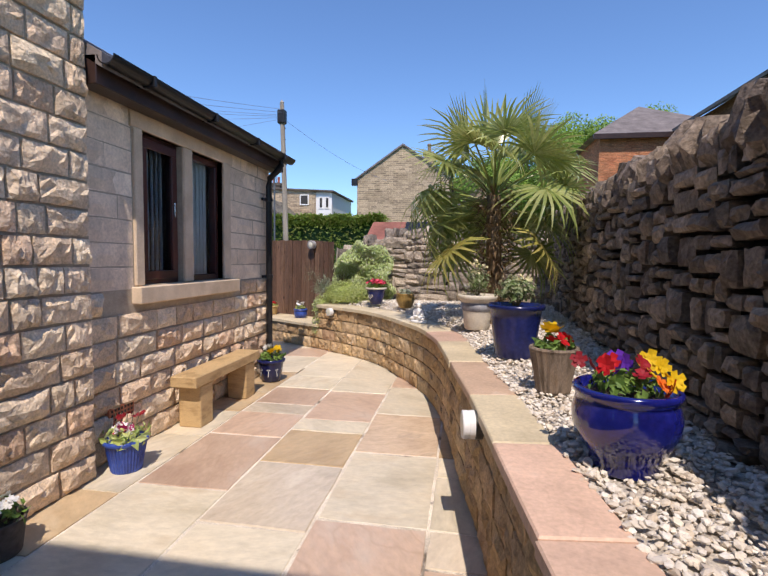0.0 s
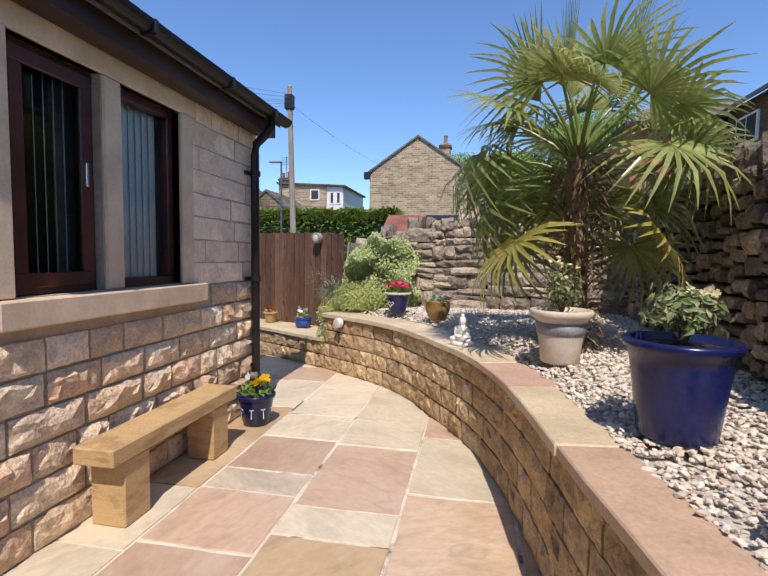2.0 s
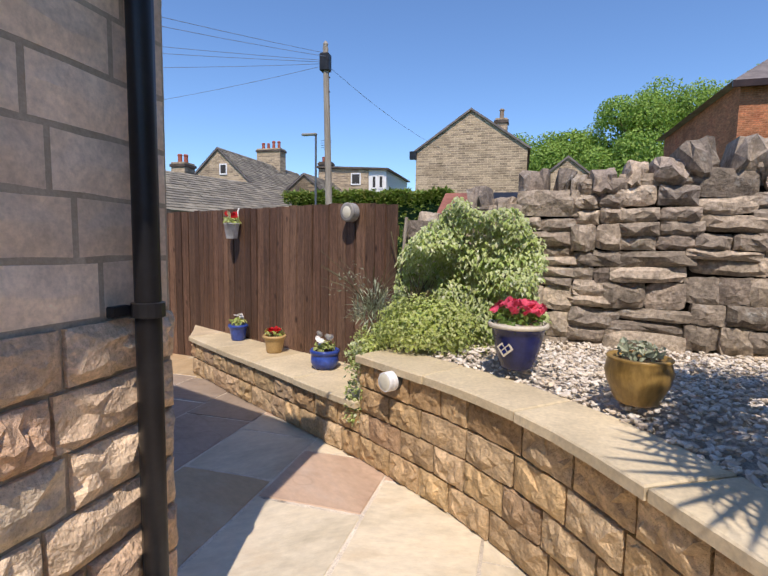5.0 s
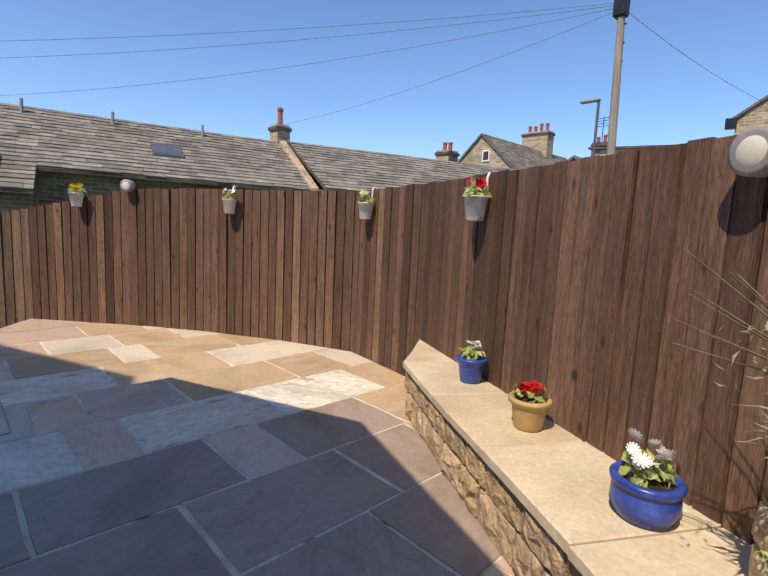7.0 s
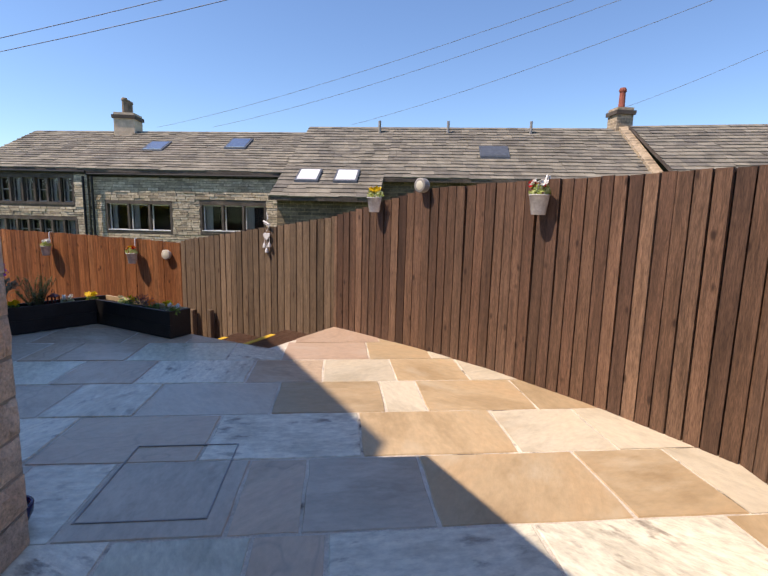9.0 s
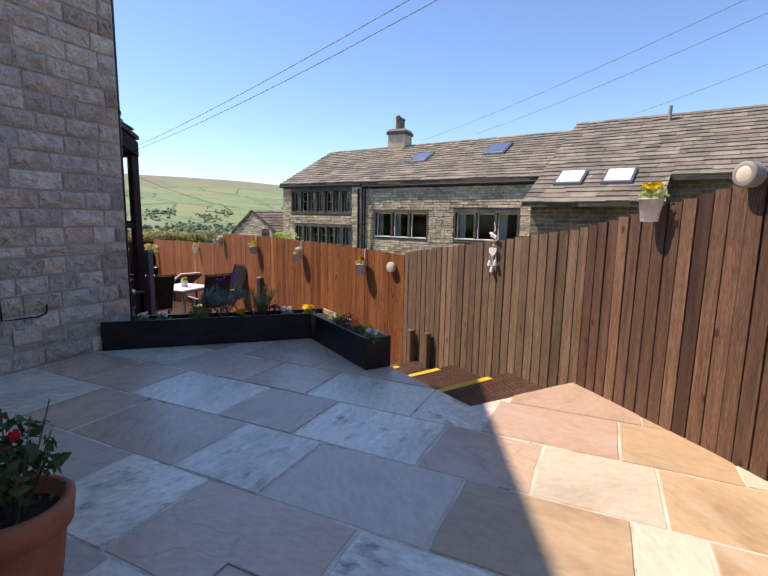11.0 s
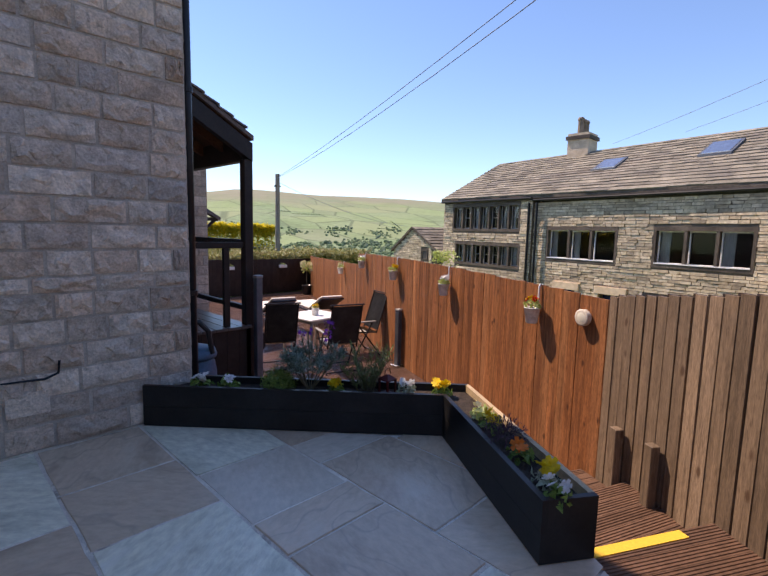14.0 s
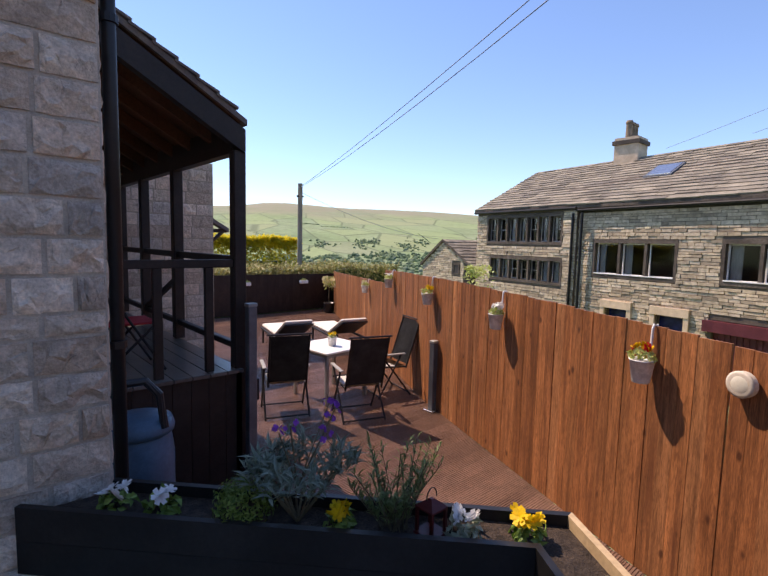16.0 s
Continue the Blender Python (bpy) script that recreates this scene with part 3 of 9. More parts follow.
def land():
    """Pasture parted into fields by walls and hedges, giving way to brown moor higher up."""
    m = mat("pasture_and_moor", [(.145, .225, .115), (.18, .27, .13), (.20, .265, .15), (.13, .21, .115)], "noise", .95, .008, .14, .10, .2, 0)
    nt = m.node_tree
    b = nt.nodes["Principled BSDF"]
    col = b.inputs["Base Color"].links[0].from_socket
    geo = nt.nodes.new("ShaderNodeNewGeometry")
    mp = nt.nodes.new("ShaderNodeMapping")
    mp.inputs["Scale"].default_value = (.016, .009, 0)
    mp.inputs["Rotation"].default_value = (0, 0, .6)
    nt.links.new(geo.outputs["Position"], mp.inputs["Vector"])

    def blend(a, fac, c, kind="MIX"):
        x = nt.nodes.new("ShaderNodeMix")
        x.data_type, x.blend_type = "RGBA", kind
        nt.links.new(a, x.inputs["A"])
        if isinstance(fac, float):
            x.inputs["Factor"].default_value = fac
        else:
            nt.links.new(fac, x.inputs["Factor"])
        if isinstance(c, tuple):
            x.inputs["B"].default_value = (*c, 1)
        else:
            nt.links.new(c, x.inputs["B"])
        return x.outputs["Result"]

    def remap(sock, a, c, lo, hi):
        r = nt.nodes.new("ShaderNodeMapRange")
        for key, val in (("From Min", a), ("From Max", c), ("To Min", lo), ("To Max", hi)):
            r.inputs[key].default_value = val
        nt.links.new(sock, r.inputs["Value"])
        return r.outputs[0]

    field = nt.nodes.new("ShaderNodeTexVoronoi")
    edge = nt.nodes.new("ShaderNodeTexVoronoi")
    edge.feature = "DISTANCE_TO_EDGE"
    for v in (field, edge):
        v.inputs["Scale"].default_value = 1.0
        nt.links.new(mp.outputs[0], v.inputs["Vector"])
    sep = nt.nodes.new("ShaderNodeSeparateColor")
    nt.links.new(field.outputs["Color"], sep.inputs[0])
    col = blend(col, remap(sep.outputs[0], .3, 1, 0, .55), (.27, .345, .15))
    col = blend(col, remap(sep.outputs[1], .6, 1, 0, .5), (.26, .27, .165))
    col = blend(col, remap(edge.outputs["Distance"], .012, .03, .75, 0), (.10, .14, .075))
    xyz = nt.nodes.new("ShaderNodeSeparateXYZ")
    nt.links.new(geo.outputs["Position"], xyz.inputs[0])
    n = nt.nodes.new("ShaderNodeTexNoise")
    n.inputs["Scale"].default_value, n.inputs["Detail"].default_value = .006, 6
    nt.links.new(geo.outputs["Position"], n.inputs["Vector"])
    up = nt.nodes.new("ShaderNodeMath")
    up.operation = "MULTIPLY_ADD"
    up.inputs[1].default_value = 90.0
    nt.links.new(n.outputs["Fac"], up.inputs[0])
    nt.links.new(xyz.outputs["Z"], up.inputs[2])
    moor = nt.nodes.new("ShaderNodeTexNoise")
    moor.inputs["Scale"].default_value, moor.inputs["Detail"].default_value = .02, 6
    nt.links.new(geo.outputs["Position"], moor.inputs["Vector"])
    heath = blend(blend(col, 1.0, (.245, .24, .165)), remap(moor.outputs["Fac"], .42, .62, 0, .8), (.20, .23, .13))
    nt.links.new(blend(col, remap(up.outputs[0], 96, 122, 0, 1), heath), b.inputs["Base Color"])
    return m


M_GROUND = land()
gbm, ground_height = ground()
tagged(part("ground", gbm, M_GROUND, smooth=True), "green valley pasture rising to open moorland", "ground", kind="structure")

# patio base under the slabs
PATIO = [(0.42, -1.6), (0.6, 2.0), (0.3, 4.5), (-0.6, 5.9), (-1.6, 6.9), (-2.2, 7.3), (-4.6, 8.5), (-4.9, 8.85), (-5.95, 9.0), (-6.9, 8.57), (-7.7, 8.08), (-8.4, 7.53), (-9.38, 6.66), (-8.40, 5.95), (-8.97, 5.03), (-9.6, 3.9), (-8.0, 2.0), (-5.6, 2.0), (-5.6, 5.33), (-2.4, 5.33), (-2.4, -1.6)]
floor = fill_plate("floor", PATIO, -0.9, -0.005, M_POINTING, "riven sandstone flag paving with pale pointing", "paving")
tagged(part("subsoil", prism([(-12, -9), (3.5, -9), (3.5, 9.2), (-5, 9.4), (-9.3, 6.9), (-11.2, 4.3)], -3.2, -0.92), M_DARKFILL), "earth bank under the garden terrace", "earth", kind="structure")

# slabs: columns of equal width, each with its own run of lengths
def slab_mesh(seed, stone):
    r = random.Random(seed)
    bm = bmesh.new()
    n = 4
    rim = []
    for i in range(n):
        rim.append((i / n, 0))
    for i in range(n):
        rim.append((1, i / n))
    for i in range(n):
        rim.append((1 - i / n, 1))
    for i in range(n):
        rim.append((0, 1 - i / n))
    rim = [(u + r.uniform(-.007, .007), v + r.uniform(-.007, .007)) for u, v in rim]
    lo = [bm.verts.new((u, v, 0)) for u, v in rim]
    hi = [bm.verts.new((u, v, .8)) for u, v in rim]
    up = [bm.verts.new((.5 + (u - .5) * .985, .5 + (v - .5) * .985, 1)) for u, v in rim]
    k = len(rim)
    for i in range(k):
        j = (i + 1) % k
        bm.faces.new((lo[i], lo[j], hi[j], hi[i]))
        bm.faces.new((hi[i], hi[j], up[j], up[i]))
    bm.faces.new(up)
    return as_mesh(bm, "slab", SLAB_STONE[stone])


SLABS = {k: [slab_mesh(7 * q + w, k) for w in range(3)] for q, k in enumerate(SLAB_STONE)}
# edges of the columns from east to west, the joints of each column from south to north, and the stone between them
COL_X = [.45, -.15, -.75, -1.35, -1.95, -2.55, -3.15, -3.74, -4.33, -4.93, -5.54, -6.175, -6.785, -7.405, -8.01, -8.615, -9.22, -9.82]
KNOWN = {1: ([1.44, 2.33, 3.22, 4.07, 4.95, 5.55], "pink cream brown cream pink"),
         2: ([1.30, 2.19, 2.945, 3.545, 3.82, 4.68, 5.22, 6.1, 6.7], "cream grey buff cream pink cream cream cream"),
         3: ([1.62, 2.51, 3.36, 3.9, 4.17, 4.72, 5.23, 6.65, 7.3], "cream pink pink grey pink cream cream pink"),
         6: ([5.4, 6.3, 7.2, 7.8], "plum plum plum"), 7: ([5.65, 6.55, 7.45, 8.05, 8.7], "plum plum plum buff"),
         8: ([5.4, 6.0, 6.91, 7.25, 8.1, 8.7], "plum plum grey plum buff"),
         9: ([5.11, 5.72, 6.29, 6.60, 7.52, 8.46], "riven green brown riven riven"),
         10: ([4.75, 5.05, 5.47, 6.17, 6.485, 7.10, 8.03, 8.6], "grey riven grey brown grey buff buff"),
         11: ([3.48, 4.383, 4.98, 5.88, 6.79, 7.72, 8.335, 8.9], "grey riven brown riven buff cream cream"),
         12: ([2.25, 3.216, 3.75, 4.69, 5.29, 6.19, 6.99, 7.285, 8.1], "green brown brown riven grey buff cream buff"),
         13: ([2.25, 2.91, 3.50, 4.41, 5.04, 5.90, 6.525, 7.14, 7.77, 8.4], "brown brown green brown riven brown cream buff cream"),
         14: ([2.28, 3.18, 3.80, 4.10, 4.72, 5.62, 6.12, 6.955, 7.56, 8.1], "green grey brown brown green riven pink buff cream"),
         15: ([3.53, 4.435, 5.08, 5.65, 6.2], "brown brown grey green"), 16: ([3.0, 3.6, 4.4], "green brown")}


def inside(x, y, poly):
    c = False
    for (x0, y0), (x1, y1) in zip(poly, poly[1:] + poly[:1]):
        if (y0 > y) != (y1 > y) and x < (x1 - x0) * (y - y0) / (y1 - y0) + x0:
            c = not c
    return c


def clip(poly, a, b):
    """Keeps what lies left of the line from a to b."""
    out = []
    def side(p):
        return (b[0] - a[0]) * (p[1] - a[1]) - (b[1] - a[1]) * (p[0] - a[0])
    for p, q in zip(poly, poly[1:] + poly[:1]):
        sp, sq = side(p), side(q)
        if sp >= 0:
            out.append(p)
        if sp * sq < 0:
            f = sp / (sp - sq)
            out.append((p[0] + (q[0] - p[0]) * f, p[1] + (q[1] - p[1]) * f))
    return out


PATIO_CUTS = [((-4.92, 8.83), (-5.95, 8.98)), ((-5.95, 8.98), (-6.9, 8.55)), ((-6.9, 8.55), (-7.7, 8.06)), ((-7.7, 8.06), (-8.4, 7.51)), ((-8.4, 7.51), (-9.38, 6.64))]


def lay_slabs():
    r = random.Random(11)
    for col, (x1, x0) in enumerate(zip(COL_X, COL_X[1:])):
        ys, kinds = KNOWN.get(col, ([3.0 + r.uniform(0, .5)], ""))
        ys, kinds = list(ys), kinds.split()
        lo, hi = -1.6, 9.1
        near = ("pink", "cream", "buff", "cream", "grey") if x0 > -3 else ("plum", "plum", "grey") if x0 > -5 else ("brown", "grey", "green", "riven")
        while ys[0] > lo:
            ys.insert(0, ys[0] - r.choice((.9, .6, .6, .3)))
            kinds.insert(0, r.choice(near))
        while ys[-1] < hi:
            ys.append(ys[-1] + r.choice((.9, .6, .9, .6, .3)))
            kinds.append(r.choice(("buff", "cream", "pink")))
        for y0, y1, kind in zip(ys, ys[1:], kinds):
            cx, cy = (x0 + x1) / 2, (y0 + y1) / 2
            q = [(x0, y0), (x1, y0), (x1, y1), (x0, y1)]
            hits = [inside(px * .98 + cx * .02, py * .98 + cy * .02, PATIO) for px, py in q]
            if not any(hits) and not inside(cx, cy, PATIO):
                continue
            dz = r.uniform(-.003, .003)
            if all(hits):
                piece("slab", r.choice(SLABS[kind]), floor, Matrix.Translation((x0 + .008, y0 + .008, -.03)) @ Matrix.Diagonal((x1 - x0 - .016, y1 - y0 - .016, .03 + dz, 1)))
                continue
            poly = [(x0 + .006, y0 + .006), (x1 - .006, y0 + .006), (x1 - .006, y1 - .006), (x0 + .006, y1 - .006)]
            if cx < -4.7 and cy > 6.3:
                for a, b in PATIO_CUTS:
                    poly = clip(poly, a, b)
                if cx < -8.0:
                    poly = clip(poly, (-9.38, 6.64), (-8.40, 5.95))
            elif cx < -8.0:
                if cy > 4.95:
                    poly = clip(poly, (-8.40, 5.95), (-8.97, 5.03))
                    poly = clip(poly, (-9.38, 6.64), (-8.40, 5.95)) if cy > 6.2 else poly
                else:
                    poly = clip(poly, (-9.0, 5.0), (-9.6, 3.9)) if cy > 3.9 else clip(poly, (-9.55, 3.9), (-8.0, 2.22))
            if len(poly) >= 3:
                area = abs(sum(a[0] * b[1] - a[1] * b[0] for a, b in zip(poly, poly[1:] + poly[:1]))) / 2
                if area > .01:
                    part("slab", prism(poly, -.03, dz), SLAB_STONE[kind], floor)


lay_slabs()

# ---- the house ----
def wall_mesh(name, poly, z0, z1, material, label):
    return tagged(part(name, prism(poly, z0, z1), material), label, "wall", kind="structure")


# window wall with two lights cut through
W_Y = [(3.12, 3.63), (3.77, 4.29)]
W_Z = (1.165, 2.29)
bm = bmesh.new()
T = 0.30
cuts = [HY0 - .1, W_Y[0][0], W_Y[0][1], W_Y[1][0], W_Y[1][1], HY - T]
for k in range(5):
    y0, y1 = cuts[k], cuts[k + 1]
    if k in (1, 3):
        box(bm, WX - T, WX, y0, y1, -.1, W_Z[0])
        box(bm, WX - T, WX, y0, y1, W_Z[1], 2.62)
    else:
        box(bm, WX - T, WX, y0, y1, -.1, 2.62)
wall_east = tagged(part("wall_east", bm, M_MORTAR), "warm sandstone block wall with a two-light window", "wall", kind="structure")
wall_north = wall_mesh("wall_north", [(HXW, HY - T), (WX, HY - T), (WX, HY), (HXW, HY)], -.1, 2.62, M_MORTAR, "sandstone block gable wall of the low wing")
wall_west = wall_mesh("wall_west", [(HXW, BY), (HXW + T, BY), (HXW + T, HY - T), (HXW, HY - T)], -.1, 2.62, M_MORTAR, "sandstone block side wall of the low wing")
wall_gable = tagged(part("wall_gable", bx(NX - 2.8, NX, -1.4, HY0, -.1, 5.2), M_MORTAR), "rock-faced sandstone wall of the main house", "wall", kind="structure")
wall_tall = tagged(part("wall_tall", bx(BX, -2.4, BY - .3, BY, -1.0, 5.15), M_MORTAR_PALE), "weathered sandstone wall of the tall house", "wall", kind="structure")
wall_tall_west = tagged(part("wall_tall_west", bx(BX, BX + .3, -7.0, BY - .3, -1.0, 5.12), M_MORTAR_PALE), "weathered sandstone side wall of the tall house", "wall", kind="structure")


def gable_solid(name, x0, x1, xr, y0, y1, ze0, ze1, zr, material, label):
    """The triangle of wall under a roof, across x, between y0 and y1."""
    bm = bmesh.new()
    a = [bm.verts.new((x, y0, z)) for x, z in ((x0, ze0), (x1, ze1), (xr, zr))]
    b = [bm.verts.new((x, y1, z)) for x, z in ((x0, ze0), (x1, ze1), (xr, zr))]
    bm.faces.new(a)
    bm.faces.new(b[::-1])
    for i in range(3):
        j = (i + 1) % 3
        bm.faces.new((a[i], b[i], b[j], a[j]))
    bmesh.ops.recalc_face_normals(bm, faces=bm.faces)
    return tagged(part(name, bm, material), label, "wall", kind="structure")


def roof_slope(bm, p_eave0, p_eave1, p_ridge1, p_ridge0, thick=0.09):
    """A thick sheet of roof between an eave and a ridge."""
    pts = [Vector(p) for p in (p_eave0, p_eave1, p_ridge1, p_ridge0)]
    lo = [bm.verts.new(p - Vector((0, 0, thick))) for p in pts]
    hi = [bm.verts.new(p) for p in pts]
    fs = [bm.faces.new(hi), bm.faces.new(lo[::-1])]
    for i in range(4):
        j = (i + 1) % 4
        fs.append(bm.faces.new((lo[i], lo[j], hi[j], hi[i])))
    bmesh.ops.recalc_face_normals(bm, faces=fs)


# roofs of the house
wall_wing_gable = gable_solid("wall_wing_gable", HXW, WX, -3.93, HY - T, HY, 2.62, 2.62, 3.45, M_MORTAR, "stone gable of the low wing")
bm = bmesh.new()
roof_slope(bm, (-2.13, HY0 + .01, 2.58), (-2.13, HY + .07, 2.58), (-3.93, HY + .07, 3.62), (-3.93, HY0 + .01, 3.62))
roof_slope(bm, (-5.75, HY0 + .01, 2.58), (-5.75, HY + .07, 2.58), (-3.93, HY + .07, 3.62), (-3.93, HY0 + .01, 3.62))
tagged(part("roof_wing", bm, M_ROOFTILE), "grey tiled roof of the low wing", "roof", kind="structure")
tall_gable = gable_solid("wall_tall_gable", BX, -2.4, -5.17, BY - .3, BY, 5.15, 5.4, 6.97, M_MORTAR, "stone gable of the tall house")
bm = bmesh.new()
roof_slope(bm, (-8.6, -7.2, 5.13), (-8.6, BY + .08, 5.13), (-5.17, BY + .08, 7.09), (-5.17, -7.2, 7.09))
roof_slope(bm, (-2.3, -7.2, 5.45), (-2.3, BY + .08, 5.45), (-5.17, BY + .08, 7.09), (-5.17, -7.2, 7.09))
tagged(part("roof_tall", bm, M_ROOFTILE), "grey tiled roof of the tall house", "roof", kind="structure")
tagged(part("wall_rear", bx(-2.2, 0.45, -2.4, -1.45, -.1, 5.1), M_MORTAR), "sandstone wall of the house behind the path", "wall", kind="structure")
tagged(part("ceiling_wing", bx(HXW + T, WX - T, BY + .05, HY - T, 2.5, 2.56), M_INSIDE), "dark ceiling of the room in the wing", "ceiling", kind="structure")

# stone facing
# east wall runs so that its right hand side is +x: from south to north
def wskip(a, b, z0, z1):
    ya, yb = HY0 + a, HY0 + b
    return yb > 3.02 and ya < 4.46 and z1 > 1.05 and z0 < 2.44


stones(wall_east, S_HOUSE, [(WX, HY0), (WX, HY)], 0.0, 1.14, .163, (.18, .42), .03, "stone", .010, wskip, proud=.042, seed=3)
stones(wall_east, S_SMOOTH, [(WX, HY0), (WX, HY)], 1.14, 2.44, .163, (.22, .44), .03, "stone", .010, wskip, proud=.018, seed=33)
for y0, y1, sd in ((2.62, 3.025, 71), (4.425, 4.86, 72)):    # closers beside the jambs, just behind the courses
    stones(wall_east, S_SMOOTH, [(WX, y0), (WX, y1)], 1.14, 2.44, .163, (.38, .44), .03, "stone", .004, proud=.009, seed=sd)
stones(wall_gable, S_HOUSE, [(NX, 0.9), (NX, HY0)], 0.0, 4.4, .165, (.16, .42), .03, "stone", .011, proud=.038, seed=4)
stones(wall_gable, S_HOUSE, [(NX, HY0), (WX - .02, HY0)], 0.0, 3.4, .165, (.09, .12), .03, "stone", .011, proud=.02, seed=5)
stones(wall_north, S_HOUSE, [(WX, HY), (WX - 1.0, HY)], 0.0, 2.6, .158, (.22, .46), .03, "stone", .009, proud=.022, seed=6)
stones(wall_west, S_HOUSE, [(HXW, HY), (HXW, BY)], 0.0, 2.6, .158, (.22, .46), .03, "stone", .009, proud=.024, seed=8)
stones(wall_north, S_HOUSE, [(-4.9, HY), (HXW, HY)], 0.0, 2.6, .158, (.22, .46), .03, "stone", .009, proud=.022, seed=7)


stones(wall_tall, S_HOUSE_B, [(HXW, BY), (BX, BY)], 0.0, 1.08, .163, (.20, .46), .03, "stone", .013, proud=.028, seed=9)
stones(wall_tall, S_HOUSE_B, [(-7.12, BY), (BX, BY)], 1.08, 2.9, .165, (.20, .46), .03, "stone", .013, proud=.028, seed=19)
stones(wall_tall, S_HOUSE_B, [(HXW, BY), (BX, BY)], 2.9, 4.9, .163, (.20, .46), .03, "stone", .013, proud=.028, seed=29)
stones(wall_tall_west, S_HOUSE_B, [(BX, BY), (BX, BY - 1.6)], -.8, 3.6, .163, (.20, .46), .03, "stone", .010, proud=.016, seed=10)

# ---- retaining wall ----
def strip_solid(name, line, d0, d1, z0, z1, material, label, category="wall", kind="structure", parent=None):
    a, b = shift_line(line, d0), shift_line(line, d1)
    bm = bmesh.new()
    n = len(line)
    lift = [z1] * n if not callable(z1) else [z1(length(line[:i + 1]) if i else 0.0) for i in range(n)]
    rows = [[bm.verts.new((*p, z)) for p, z in zip(q, zs)] for q, zs in ((a, [z0] * n), (a, lift), (b, lift), (b, [z0] * n))]
    for r0, r1 in zip(rows, rows[1:] + rows[:1]):
        for i in range(n - 1):
            bm.faces.new((r0[i], r0[i + 1], r1[i + 1], r1[i]))
    for i in (0, n - 1):
        bm.faces.new([r[i] for r in rows])
    bmesh.ops.recalc_face_normals(bm, faces=bm.faces)
    ob = part(name, bm, material, parent)
    return tagged(ob, label, category, kind=kind) if parent is None else ob


COPE_Z = 0.68
RETR = RET[::-1]                      # the patio lies on its right hand side
LOWR = LOW[::-1]
wall_retaining = strip_solid("wall_retaining", RETR, -.03, -.19, -.05, COPE_Z - .045, M_MORTAR, "curved retaining wall of split golden stone with flag coping")
wall_low = strip_solid("wall_low", LOWR, -.03, -.55, -.05, .335, M_MORTAR, "low wall of split golden stone with flag coping")
stones(wall_retaining, S_WALLING, [p for p in RETR], 0.0, COPE_Z - .045, .159, (.17, .36), .05, "stone", .006, proud=.030, seed=12)
stones(wall_retaining, S_WALLING, [(-2.37, 7.4), (-2.13, 6.93)], .38, COPE_Z - .045, .13, (.17, .34), .05, "stone", .010, proud=.02, seed=13)
stones(wall_low, S_WALLING, LOWR, 0.0, .335, .168, (.17, .36), .05, "stone", .010, proud=.034, seed=14)
stones(wall_low, S_WALLING, [(-4.82, 8.76), (-4.43, 8.26)], 0.0, .335, .168, (.17, .30), .05, "stone", .010, proud=.03, seed=15)


def copes(parent, line, d0, d1, z0, z1, size, seed, pale=0.0, known=()):
    """Flags laid end to end along a line, each a wedge of the curve; known gives (y of the joint, stone) for the last ones."""
    r = random.Random(seed)
    L, s = length(line), 0.0
    marks = [(min((k * L / 800 for k in range(801)), key=lambda q: abs(along(line, q)[0][1] - y)), stone) for y, stone in known]
    while s < L - .05:
        e = min(L, s + size * r.uniform(.92, 1.08))
        if L - e < .2:
            e = L
        stone = M_COPING_PALE if s < pale else M_COPING
        ahead = [k for k in marks if k[0] > s + .05]
        if ahead and e > ahead[0][0] - .25:
            e = ahead[0][0]
            stone = ahead[0][1] or stone
        pts = [along(line, s + .004 + (e - s - .008) * k / 3) for k in range(4)]
        jit = r.uniform(-.006, .006)
        right = [(x + uy * (d0 + jit), y - ux * (d0 + jit)) for (x, y), (ux, uy) in pts]
        back = d1 if isinstance(d1, float) else d1(pts[0][0][1])
        left = [(x + uy * back, y - ux * back) for (x, y), (ux, uy) in pts]
        bm = prism(right + left[::-1], z0, z1 + r.uniform(-.002, .002))
        bmesh.ops.recalc_face_normals(bm, faces=bm.faces)
        bmesh.ops.bevel(bm, geom=[ed for ed in bm.edges if all(v.co.z > z1 - .02 for v in ed.verts)], offset=.006, segments=1, affect="EDGES")
        part("coping_slab", bm, stone, parent)
        s = e


def cope_back(y):
    """How far the coping reaches back over the wall: wider round the north end."""
    return -float(np.interp(y, (3.8, 5.4), (.205, .29)))


copes(wall_retaining, RETR, .05, cope_back, COPE_Z - .045, COPE_Z, .62, 21, 2.6,
      [(4.58, None), (4.03, M_COPING_PINK), (3.25, M_COPING_PALE), (2.47, M_COPING), (1.82, M_COPING_PALE), (1.21, M_COPING_PINK), (.6, M_COPING_PINK)])
copes(wall_low, LOWR, .045, -.60, .335, .38, .62, 22, 9.0)
END_COPE = [(-4.482, 8.176), (-4.142, 8.725), (-4.885, 8.80), (-4.63, 8.43)]
bm = prism(END_COPE, .335, .379)
bmesh.ops.bevel(bm, geom=[ed for ed in bm.edges if all(v.co.z > .36 for v in ed.verts)], offset=.006, segments=1, affect="EDGES")
part("coping_slab", bm, M_COPING, wall_low)
part("wall_end", prism([(-4.44, 8.23), (-4.16, 8.70), (-4.83, 8.76), (-4.58, 8.43)], -.05, .333), M_MORTAR, wall_low)

